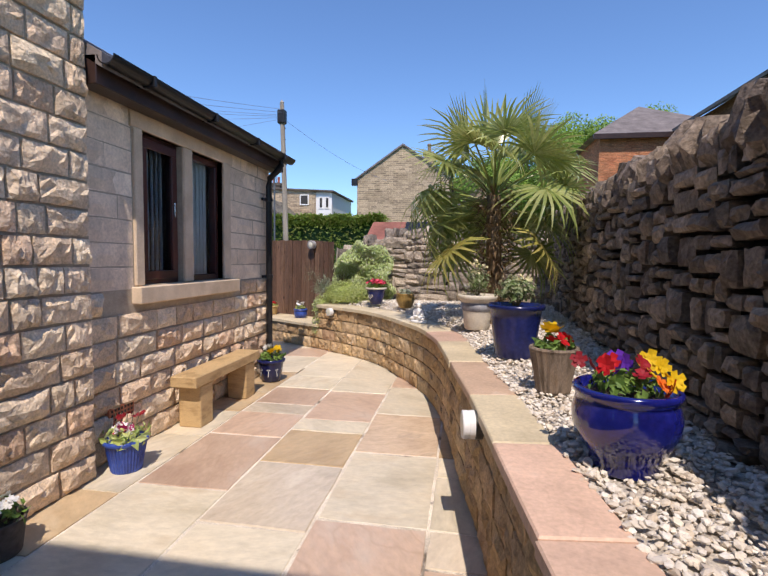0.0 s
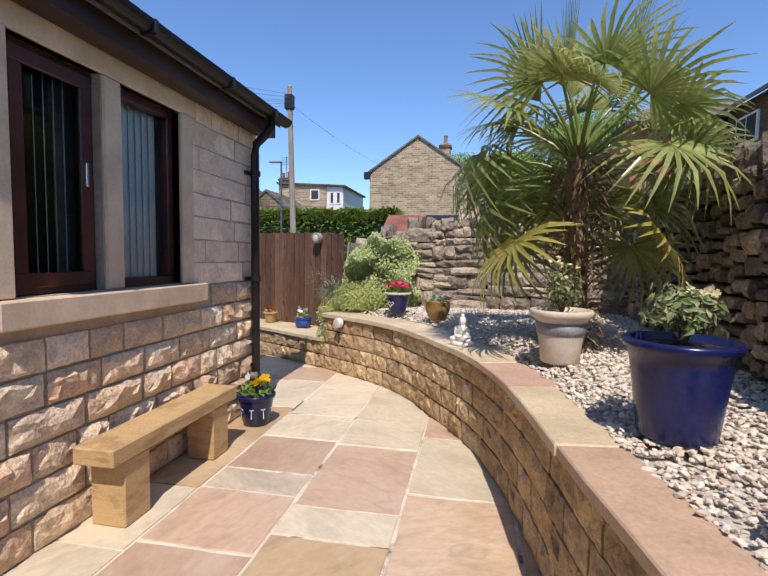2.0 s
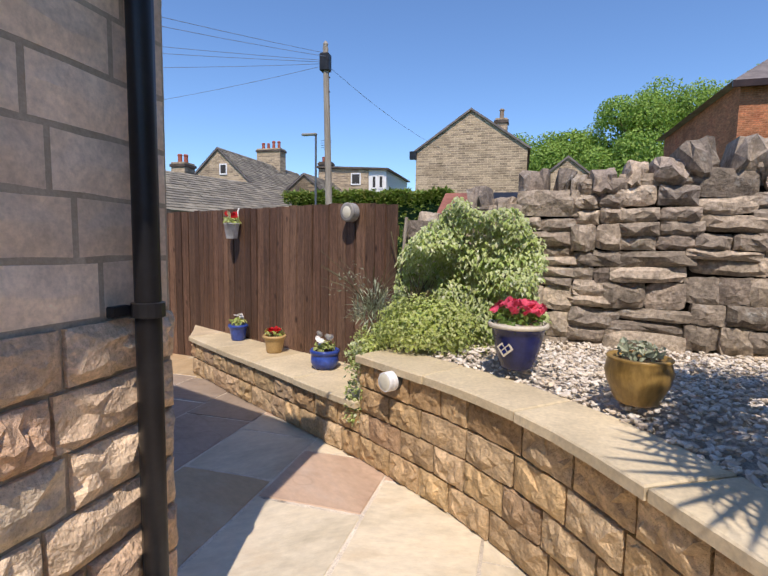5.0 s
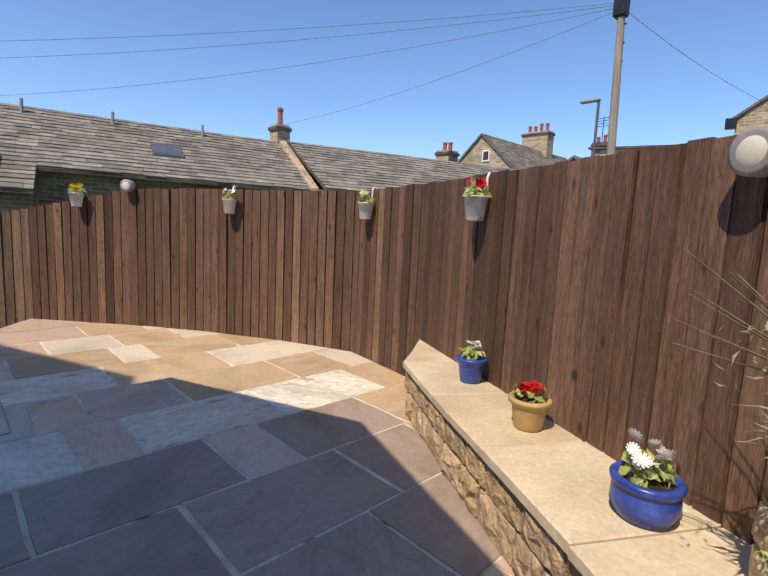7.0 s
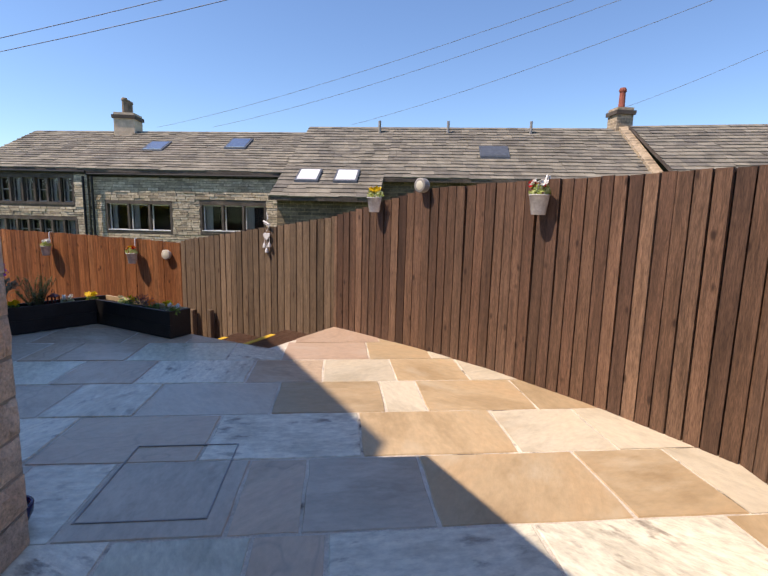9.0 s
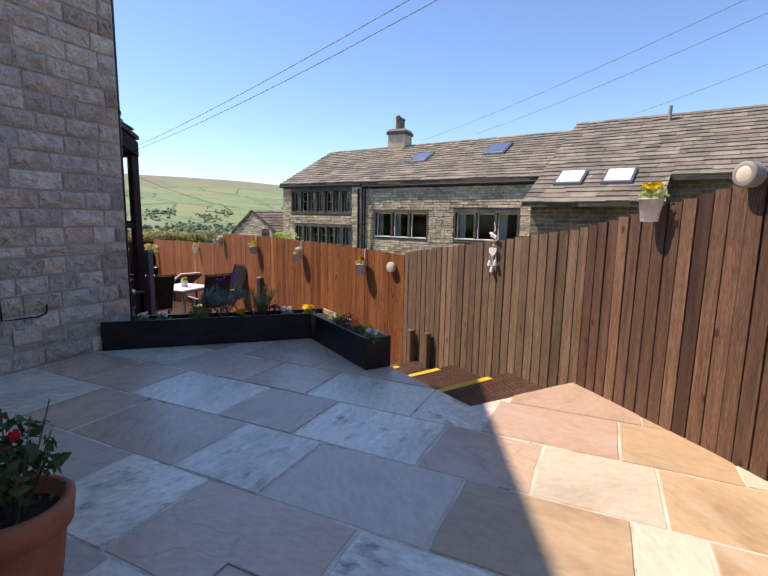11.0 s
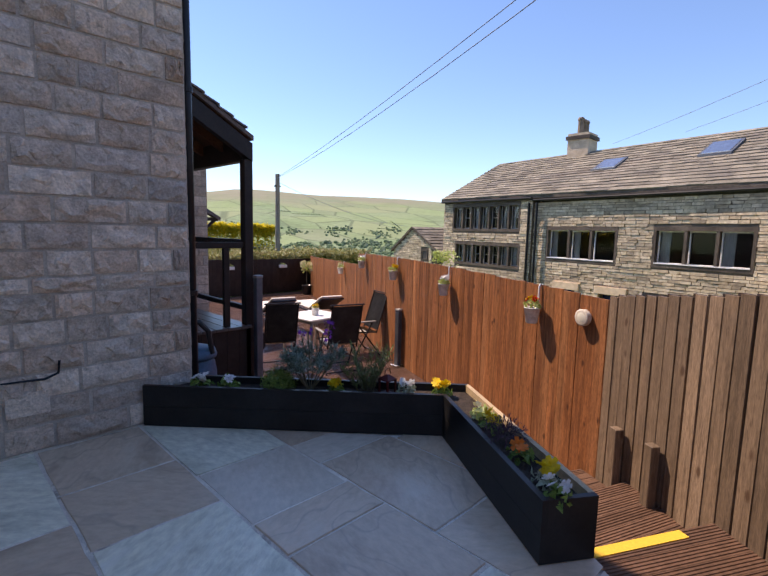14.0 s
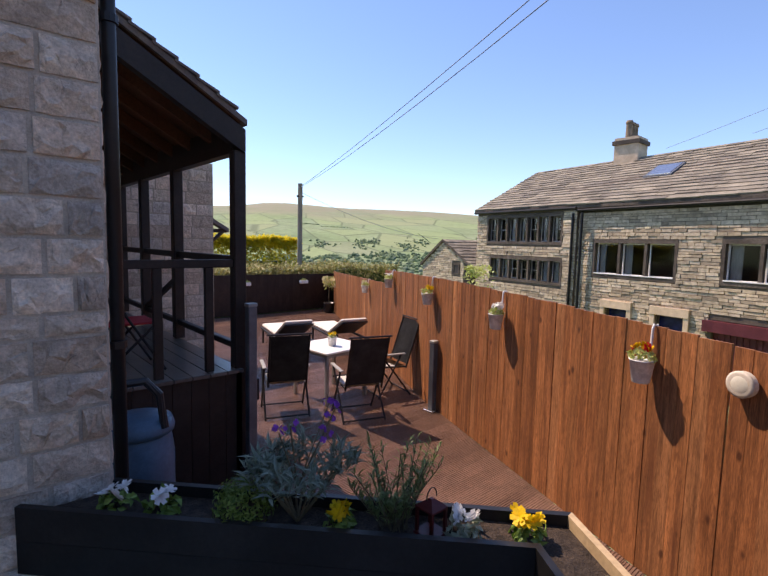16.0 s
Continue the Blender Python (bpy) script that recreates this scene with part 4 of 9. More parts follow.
# ---- gravel bed ----
bed_line = [p for p in RET if p[1] > -1.6]
bed_poly = [shift_line(RET, -cope_back(p[1]) - .015)[i] for i, p in enumerate(RET[:-1])] + [(-2.1, 7.05), (-2.3, 7.7), (1.4, 7.5), (1.3, 6.0), (1.15, 3.7), (1.10, 2.3), (1.07, 1.0), (1.09, -1.6)]
bed_poly = [(.70, -1.6)] + bed_poly[1:]
def bed_rise(y):
    return GRAVEL_Z + .045 * min(1, max(0, (y - 2.2) / 2.2))


bm = prism(bed_poly[::-1], -.05, GRAVEL_Z - .022)
RET_XY = np.array(RET)


def bed_height(x, y):
    """The gravel's level: it dips to meet the coping."""
    d = float(np.hypot(RET_XY[:, 0] - x, RET_XY[:, 1] - y).min())
    f = min(1.0, max(0.0, (d + cope_back(y)) / .22))
    return COPE_Z + .012 + (bed_rise(y) - COPE_Z - .012) * f


for v in bm.verts:
    if v.co.z > 0:
        v.co.z = bed_height(v.co.x, v.co.y) - .03
bmesh.ops.triangulate(bm, faces=[f for f in bm.faces if len(f.verts) > 4])
bmesh.ops.recalc_face_normals(bm, faces=bm.faces)
tagged(part("gravel_base", bm, M_GRAVEL_BED), "bed of gravel behind the retaining wall", "bed", kind="structure")


def pebbles():
    r = random.Random(5)
    def ico(seed):
        b = bmesh.new()
        bmesh.ops.create_icosphere(b, subdivisions=1, radius=1)
        rr = random.Random(seed)
        vs = [tuple(v.co * rr.uniform(.72, 1.15)) for v in b.verts]
        fs = [tuple(v.index for v in f.verts) for f in b.faces]
        b.free()
        return np.array(vs), np.array(fs)
    kinds = [ico(s) for s in range(8)]
    V, F, base = [], [], 0
    for _ in range(56000):
        x, y = r.uniform(-2.3, 1.4), r.uniform(.7, 7.6)
        if not inside(x, y, bed_poly) or (y > 6.95 and x < -1.55):
            continue
        if y > 4.6 and r.random() < .12:
            continue
        vs, fs = r.choice(kinds)
        a, sz = r.uniform(0, 6.28), r.uniform(.006, .0165)
        m = np.array(Euler((r.uniform(-.5, .5), r.uniform(-.5, .5), a)).to_matrix()) @ np.diag((sz * r.uniform(.9, 1.7), sz, sz * r.uniform(.45, .8)))
        V.append(vs @ m.T + np.array((x, y, bed_height(x, y) - .024 + r.uniform(0, .024))))
        F.append(fs + base)
        base += len(vs)
    me = bpy.data.meshes.new("gravel")
    me.from_pydata(np.concatenate(V).tolist(), [], np.concatenate(F).tolist())
    me.materials.append(M_GRAVEL)
    tagged(new("gravel", me), "pale angular garden gravel filling the raised bed", "gravel", kind="stuff")


pebbles()

# ---- dry stone walls ----
def drywall(name, line, z0, top, thick, seed, label, zvis, cols=(.24, .52), course=.115, kinds=S_DRY, lap=.03, open_joint=.016):
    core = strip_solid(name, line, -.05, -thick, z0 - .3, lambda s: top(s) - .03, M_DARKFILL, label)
    rr = random.Random(seed)
    L, s = length(line), 0.0
    while s < L - .02:
        wcol = min(rr.uniform(*cols), L - s)
        z = zvis
        while z < top(s + wcol / 2) - .03:
            h = course * rr.choice((.55, .7, .85, 1.0, 1.0, 1.3, 1.75))
            u = s - rr.uniform(0, lap * 1.2)
            cuts = 1 if h < course * .8 and rr.random() < .5 else rr.choice((1, 1, 2, 2))
            for k in range(cuts):
                l = (wcol + lap) / cuts * rr.uniform(.9, 1.03)
                (x, y), (ux, uy) = along(line, min(max(u + l / 2, 0), L))
                m = Matrix(((ux, -uy, 0, x), (uy, ux, 0, y), (0, 0, 1, z + rr.uniform(-.008, .008)), (0, 0, 0, 1))) @ Matrix.Rotation(rr.uniform(-.05, .05), 4, "Y") @ Matrix.Rotation(rr.uniform(-.10, .10), 4, "Z")
                m = m @ Matrix.Translation((-l / 2, rr.uniform(-.01, .02), 0)) @ Matrix.Diagonal((l - open_joint, rr.uniform(.03, .075), h - open_joint, 1))
                piece("stone", rr.choice(kinds), core, m)
                u += l
            z += h
        s += wcol
    r = random.Random(seed + 5)
    s, L = .0, length(line)
    while s < L - .05:
        w = r.uniform(.09, .22)
        (x, y), (ux, uy) = along(line, min(s + w / 2, L))
        hgt = r.uniform(.19, .33)
        m = Matrix(((ux, -uy, 0, x), (uy, ux, 0, y), (0, 0, 1, top(s) - .10), (0, 0, 0, 1))) @ Matrix.Rotation(r.uniform(-.25, .25), 4, "Y")
        m = m @ Matrix.Translation((-w / 2, .12, 0)) @ Matrix.Diagonal((w * 1.02, r.uniform(.13, .20), hgt, 1))
        piece("cope_stone", r.choice(kinds), core, m)
        s += w
    return core


DRY_RR = DRY_R                                  # garden on its right hand side
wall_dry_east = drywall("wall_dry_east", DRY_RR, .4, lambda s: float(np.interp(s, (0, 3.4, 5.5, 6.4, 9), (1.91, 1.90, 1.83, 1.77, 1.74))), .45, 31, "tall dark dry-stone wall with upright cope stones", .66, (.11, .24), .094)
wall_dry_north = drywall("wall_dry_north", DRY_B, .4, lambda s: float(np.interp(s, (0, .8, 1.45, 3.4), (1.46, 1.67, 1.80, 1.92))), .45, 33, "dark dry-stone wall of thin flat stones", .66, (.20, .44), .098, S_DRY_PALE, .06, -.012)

# ---- fences ----
def board_mesh(material, w=.125, t=.02, seed=0):
    r = random.Random(seed)
    bm = bx(-w / 2, w / 2, -t / 2, t / 2, 0, 1, bevel=0)
    for v in bm.verts:
        v.co.x += r.uniform(-.003, .003)
    return as_mesh(bm, "board", material)


def fence(name, line, z0, top, material, label, pitch=.118, w=.13, face=1.0, seed=1, kind="structure", batten=True):
    """Upright boards on rails: every second board laid over the joints of the others."""
    r = random.Random(seed)
    root = thing(name, label, "fence", kind=kind)
    me = [board_mesh(material, w, .02, k) for k in range(4)]
    # rear boards coloured dark so the gaps read as shaded
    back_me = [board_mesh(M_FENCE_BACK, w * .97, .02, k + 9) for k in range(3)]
    L = length(line)
    n = int(L / pitch)
    for k in range(n + 1):
        s = min(L, k * L / n)
        (x, y), (ux, uy) = along(line, s)
        lift = .011 * face if batten else r.uniform(-.002, .002)
        zz0, zz1 = z0(s), top(s) + r.uniform(-.006, .006)
        m = Matrix(((ux, uy, 0, x + uy * lift), (uy, -ux, 0, y - ux * lift), (0, 0, 1, zz0), (0, 0, 0, 1))) @ Matrix.Rotation(r.uniform(-.006, .006), 4, "Y") @ Matrix.Diagonal((1, 1, zz1 - zz0, 1))
        piece("board", r.choice(me), root, m)
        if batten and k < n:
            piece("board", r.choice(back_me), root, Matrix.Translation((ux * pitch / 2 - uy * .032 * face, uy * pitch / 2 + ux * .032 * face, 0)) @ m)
    for f in (.18, .52, .86):
        bm = bmesh.new()
        back = shift_line(line, .055)
        for (a, b), (c, d), s0, s1 in ((p, q, length(line[:i + 1]) if i else 0, length(line[:i + 2])) for i, (p, q) in enumerate(zip(back, back[1:]))):
            za, zb = z0(s0) + f * (top(s0) - z0(s0)), z0(s1) + f * (top(s1) - z0(s1))
            l = math.hypot(c - a, d - b)
            px, py = (d - b) / l * .02, -(c - a) / l * .02
            vs = [bm.verts.new(v) for v in ((a - px, b - py, za - .04), (a + px, b + py, za - .04), (a + px, b + py, za + .04), (a - px, b - py, za + .04), (c - px, d - py, zb - .04), (c + px, d + py, zb - .04), (c + px, d + py, zb + .04), (c - px, d - py, zb + .04))]
            for q in ((0, 1, 2, 3), (7, 6, 5, 4), (0, 4, 5, 1), (1, 5, 6, 2), (2, 6, 7, 3), (3, 7, 4, 0)):
                bm.faces.new([vs[i] for i in q])
        bmesh.ops.recalc_face_normals(bm, faces=bm.faces)
        part("rail", bm, material, root)
    return root


FR = FENCE                                      # walking west, garden on the left
S_COR = [length(FENCE[:k + 1]) if k else 0.0 for k in range(len(FENCE))]


def dark_top(s):
    pts = [(0, 1.65), (.5, 1.68), (S_COR[1], 1.70), (S_COR[2], 1.67), (S_COR[4], 1.66), (S_COR[5], 1.62), (S_COR[6], 1.33), (S_COR[7], .92)]
    return float(np.interp(s, [p[0] for p in pts], [p[1] for p in pts]))


def dark_foot(s):
    pts = [(0, .3), (S_COR[1] - .05, .3), (S_COR[1], -.02), (S_COR[6], -.02), (S_COR[6] + .01, -.25), (S_COR[7], -.78)]
    return float(np.interp(s, [p[0] for p in pts], [p[1] for p in pts]))


def red_top(s):
    return float(np.interp(s, (0, .75, 2.3, 4.05, 5.95, 6.75, 6.8, 12, 14), (.885, .91, .951, .978, .95, .92, .68, .52, .45)))


fence("fence_dark", FENCE[:7], dark_foot, dark_top, M_FENCE, "dark brown stained board-on-board timber fence", .104, .093, -1.0, 41)
# same brown fence past the corner, its stronger sunlight painted as paler boards
fence("fence_faded", FENCE[6:], lambda s: dark_foot(s + S_COR[6] + .02), lambda s: dark_top(s + S_COR[6]), M_FENCE_PALE, "brown board-on-board timber fence, coloured paler as sunlit, beside the deck steps", .104, .093, -1.0, 44)
fence("fence_red", ORANGE, lambda s: DECK, red_top, M_FENCE_RED, "red-brown stained close-boarded timber fence", .104, .1036, -1.0, 42, batten=False)
fence("fence_end", [(-17.2, -8.3), (-9.0, -8.3)], lambda s: DECK, lambda s: .36 + .012 * s, M_BLACK_TIMBER, "black timber fence at the end of the deck", .125, .13, -1.0, 43, batten=False)

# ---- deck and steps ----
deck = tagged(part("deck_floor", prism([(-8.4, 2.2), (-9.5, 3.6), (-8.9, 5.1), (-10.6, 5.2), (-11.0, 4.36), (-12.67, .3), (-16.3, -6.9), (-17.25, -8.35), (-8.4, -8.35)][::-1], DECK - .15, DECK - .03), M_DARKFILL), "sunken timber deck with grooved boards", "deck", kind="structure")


def deck_board_mesh(material):
    bm = bmesh.new()
    n, w = 6, .14
    prof = []
    for k in range(n):
        a = -w / 2 + w * k / n
        prof += [(a + .002, 1.0), (a + w / n * .55, 1.0), (a + w / n * .62, .82), (a + w / n * .95, .82)]
    prof = [(-w / 2, 0)] + prof + [(w / 2, .82), (w / 2, 0)]
    lo = [bm.verts.new((0, y, z)) for y, z in prof]
    hi = [bm.verts.new((1, y, z)) for y, z in prof]
    for i in range(len(prof)):
        j = (i + 1) % len(prof)
        bm.faces.new((lo[i], hi[i], hi[j], lo[j]))
    bm.faces.new(lo)
    bm.faces.new(hi[::-1])
    bmesh.ops.recalc_face_normals(bm, faces=bm.faces)
    return as_mesh(bm, "deck_board", material)


DB = deck_board_mesh(M_DECK_GREY)
DB_STEP = deck_board_mesh(M_DECK)
r_ = random.Random(3)
for k in range(90):
    y = 5.0 - k * .146                          # boards run east to west, cut to the red fence
    for (ax, ay), (bx_, by) in zip(ORANGE, ORANGE[1:]):
        if by < y <= ay:
            x0 = ax + (bx_ - ax) * (y - ay) / (by - ay)
            x1 = -8.15 if y < 2.2 else -9.5
            piece("deck_board", DB, deck, Matrix.Translation((x0, y, DECK - .03)) @ Matrix.Diagonal((x1 - x0, 1, .03, 1)))


def tread(a, b, c, d, z, yellow):
    """A step of boards: a-b is its upper edge, d-c its nosing."""
    a, b, c, d = (Vector((*p, 0)) for p in (a, b, c, d))
    root = thing("deck_step", "grooved dark timber deck step" + (" with a yellow nosing strip" if yellow else ""), "step", group="deck steps")
    n = max(2, math.ceil(max((d - a).length, (c - b).length) / .143))
    for k in range(n):
        p, q = a.lerp(d, (k + .5) / n), b.lerp(c, (k + .5) / n)
        u = (q - p).normalized()
        piece("board", DB_STEP, root, Matrix(((u.x, -u.y, 0, p.x), (u.y, u.x, 0, p.y), (0, 0, 1, z - .03), (0, 0, 0, 1))) @ Matrix.Diagonal(((q - p).length, 1, .03, 1)))
    bm = prism([tuple(v.xy) for v in (d, c, b, a)], z - .22, z - .035)
    bmesh.ops.recalc_face_normals(bm, faces=bm.faces)
    part("riser", bm, M_DECK, root)
    if yellow:
        p, q = d.lerp(c, .03), d.lerp(c, yellow)
        u = (q - p).normalized()
        v = Vector((u.y, -u.x, 0)) * -.07
        if (v.dot(a - d)) < 0:
            v = -v
        pl = [p.xy, q.xy, (q + v).xy, (p + v).xy]
        bm = prism([tuple(w) for w in pl], z - .02, z + .006)
        bmesh.ops.recalc_face_normals(bm, faces=bm.faces)
        part("nosing_strip", bm, M_YELLOW, root, "yellow nosing strip")
    return root


tread((-8.40, 5.95), (-9.40, 6.62), (-9.82, 5.98), (-8.90, 5.45), -.15, .70)
tread((-8.90, 5.45), (-9.82, 5.98), (-10.35, 5.28), (-9.45, 4.80), -.32, .68)
tread((-9.30, 4.88), (-10.35, 5.28), (-10.78, 4.62), (-9.85, 4.25), -.49, .6)
tread((-9.70, 4.35), (-10.78, 4.62), (-11.0, 4.2), (-10.1, 3.75), -.64, 0)

# ---- house fittings ----
def window_east():
    win = thing("window_1", "mahogany-brown two-light window with stone surround and vertical blinds", "window", kind="structure")
    y0, y1 = W_Y[0][0], W_Y[1][1]
    part("window_sill", bx(WX - .1, WX + .075, 3.0, 4.50, W_Z[0] - .13, W_Z[0] - .005, bevel=.008), M_JAMB, win)
    part("lintel", bx(WX - .05, WX + .018, 3.0, 4.47, W_Z[1], W_Z[1] + .15, bevel=.004), M_JAMB, win)
    part("jamb", bx(WX - .12, WX + .022, 3.03, y0, W_Z[0], W_Z[1], bevel=.006), M_JAMB, win)
    part("jamb", bx(WX - .12, WX + .022, y1, 4.42, W_Z[0], W_Z[1], bevel=.006), M_JAMB, win)
    part("mullion", bx(WX - .12, WX + .018, W_Y[0][1] + .004, W_Y[1][0] - .004, W_Z[0], W_Z[1], bevel=.01), M_JAMB, win)
    for k, (a, b) in enumerate(W_Y):
        f = .062 if k == 0 else .055
        fr = new("casement")
        fr.parent = win
        bm = bmesh.new()
        x0, x1 = WX - .115, WX - .045
        box(bm, x0, x1, a, b, W_Z[0], W_Z[0] + f, bevel=.006)
        box(bm, x0, x1, a, b, W_Z[1] - f, W_Z[1], bevel=.006)
        box(bm, x0, x1, a, a + f, W_Z[0] + f, W_Z[1] - f, bevel=.006)
        box(bm, x0, x1, b - f, b, W_Z[0] + f, W_Z[1] - f, bevel=.006)
        if k == 0:
            g = f + .042
            box(bm, x1, x1 + .022, a + .035, b - .035, W_Z[0] + .035, W_Z[0] + g, bevel=.005)
            box(bm, x1, x1 + .022, a + .035, b - .035, W_Z[1] - g, W_Z[1] - .035, bevel=.005)
            box(bm, x1, x1 + .022, a + .035, a + g, W_Z[0] + g, W_Z[1] - g, bevel=.005)
            box(bm, x1, x1 + .022, b - g, b - .035, W_Z[0] + g, W_Z[1] - g, bevel=.005)
        part("window_frame", bm, M_FRAME, fr)
        bm = bmesh.new()
        vs = [bm.verts.new(p) for p in ((WX - .08, a + f, W_Z[0] + f), (WX - .08, b - f, W_Z[0] + f), (WX - .08, b - f, W_Z[1] - f), (WX - .08, a + f, W_Z[1] - f))]
        bm.faces.new(vs)
        part("pane", bm, M_GLASS, fr).visible_shadow = False
        n = 7
        for i in range(n):
            yy = a + f + (b - a - 2 * f) * (i + .5) / n
            m = Matrix.Translation((WX - .14, yy, 0)) @ Matrix.Rotation(radians(48 if k == 0 else 12), 4, "Z")
            part("blind_slat", bx(-.001, .001, -.042, .042, W_Z[0] + .03, W_Z[1] + .04, m=m), M_BLIND, fr)
    part("window_handle", bx(WX - .03, WX - .012, W_Y[0][1] - .085, W_Y[0][1] - .065, 1.70, 1.82, bevel=.003), M_CHROME, win)
    return win


window_east()
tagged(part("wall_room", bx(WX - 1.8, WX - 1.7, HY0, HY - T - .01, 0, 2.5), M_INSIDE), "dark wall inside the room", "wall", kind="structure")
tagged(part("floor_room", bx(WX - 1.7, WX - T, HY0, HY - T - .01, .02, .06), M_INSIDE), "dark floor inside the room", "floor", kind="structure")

# eaves
tagged(part("trim_fascia", bx(WX + .02, WX + .16, HY0 + .01, HY + .06, 2.40, 2.57, bevel=.004), M_FASCIA), "dark brown boxed eaves board", "fascia", kind="structure")


def gutter_system():
    g = thing("gutter", "black half-round gutter with its downpipe on the house corner", "gutter")
    bm = bmesh.new()
    n = 10
    prof = [(math.cos(math.pi + math.pi * k / n) * .06, math.sin(math.pi + math.pi * k / n) * .06) for k in range(n + 1)] + [(math.cos(-math.pi * k / n) * .052, math.sin(-math.pi * k / n) * .052) for k in range(n + 1)]
    gx, gz = WX + .225, 2.565
    a = [bm.verts.new((gx + x, HY0 + .01, gz + z)) for x, z in prof]
    b = [bm.verts.new((gx + x, HY + .14, gz + z)) for x, z in prof]
    for i in range(len(prof)):
        j = (i + 1) % len(prof)
        bm.faces.new((a[i], a[j], b[j], b[i]))
    bm.faces.new(a[::-1]), bm.faces.new(b)
    bmesh.ops.recalc_face_normals(bm, faces=bm.faces)
    part("channel", bm, M_PVC_BLACK, g, smooth=False)
    for y in (2.9, 3.7, 4.5, 5.2):
        part("bracket", bx(gx - .068, gx + .068, y - .014, y + .014, gz - .068, gz + .005, bevel=.004), M_PVC_BLACK, g)
    bm = bmesh.new()
    py = HY - .17
    tube(bm, [(gx, py, gz - .05), (gx, py, gz - .12), (gx - .05, py, gz - .19), (WX + .085, py, gz - .27), (WX + .075, py, gz - .36), (WX + .075, py, .12), (WX + .09, py, .05), (WX + .16, py, .015)], .036, 14)
    part("downpipe", bm, M_PVC_BLACK, g, smooth=True)
    for z in (2.05, 1.16, .30):
        part("pipe_clip", lathe([(.036, z - .022), (.046, z - .02), (.046, z + .02), (.036, z + .022)], 14, m=Matrix.Translation((WX + .075, py, 0))), M_PVC_BLACK, g)
        part("clip_lug", bx(WX + .02, WX + .045, py - .095, py - .03, z - .016, z + .016, bevel=.004), M_PVC_BLACK, g)
    return g


gutter_system()
rain = thing("rain_pipe", "slim dark rain pipe down the corner of the tall house", "pipe")
part("pipe", tube(bmesh.new(), [(BX - .06, BY - .10, 5.3), (BX - .06, BY - .10, DECK + .1)], .032, 12), M_PVC_BLACK, rain, smooth=True)
for z in (.9, 2.4, 3.9):
    part("pipe_clip", lathe([(.032, z - .02), (.042, z - .018), (.042, z + .018), (.032, z + .02)], 12, m=Matrix.Translation((BX - .06, BY - .10, 0))), M_PVC_BLACK, rain)
# air brick
ab = thing("air_brick", "terracotta air brick low in the house wall", "air brick")
part("body", bx(WX - .02, WX + .028, 2.72, 2.96, .22, .36), M_TERRA, ab)
# no real openings: raised near-black squares paint the shade inside the holes
for i in range(7):
    for k in range(4):
        part("vent_hole", bx(WX + .0285, WX + .031, 2.74 + i * .031, 2.757 + i * .031, .235 + k * .031, .252 + k * .031), M_DARKFILL, ab)

# tall house window and wire
w2 = thing("window_2", "stone-framed window of the tall house", "window", kind="structure")
part("jamb", bx(-7.03, -6.89, BY - .05, BY + .035, 1.30, 2.85, bevel=.006), M_JAMB, w2)
part("window_sill", bx(-7.07, -5.7, BY - .05, BY + .07, 1.19, 1.30, bevel=.008), M_JAMB, w2)
part("lintel", bx(-7.03, -5.7, BY - .05, BY + .03, 2.70, 2.88, bevel=.006), M_JAMB, w2)
part("window_frame", bx(-6.89, -5.75, BY - .03, BY + .005, 1.30, 2.70), M_FRAME, w2)
bm = bmesh.new()
tube(bm, [(-6.94, BY + .04, 2.82), (-7.05, BY + .04, 2.83), (-7.135, BY + .035, 2.7), (-7.185, BY + .08, 1.25), (-7.19, BY + .035, 1.1), (-7.20, BY + .035, .47), (-7.48, BY + .035, .455), (-7.55, BY + .035, .48), (-7.56, BY + .035, .56)], .008, 6)
tagged(part("wall_cable", bm, M_PVC_BLACK), "black cable clipped to the stone wall", "cable")
tagged(part("vent_grille", bx(-7.50, -7.28, BY + .012, BY + .026, .24, .38), M_HOUSE_B), "dark stone-coloured vent brick in the wall", "vent")

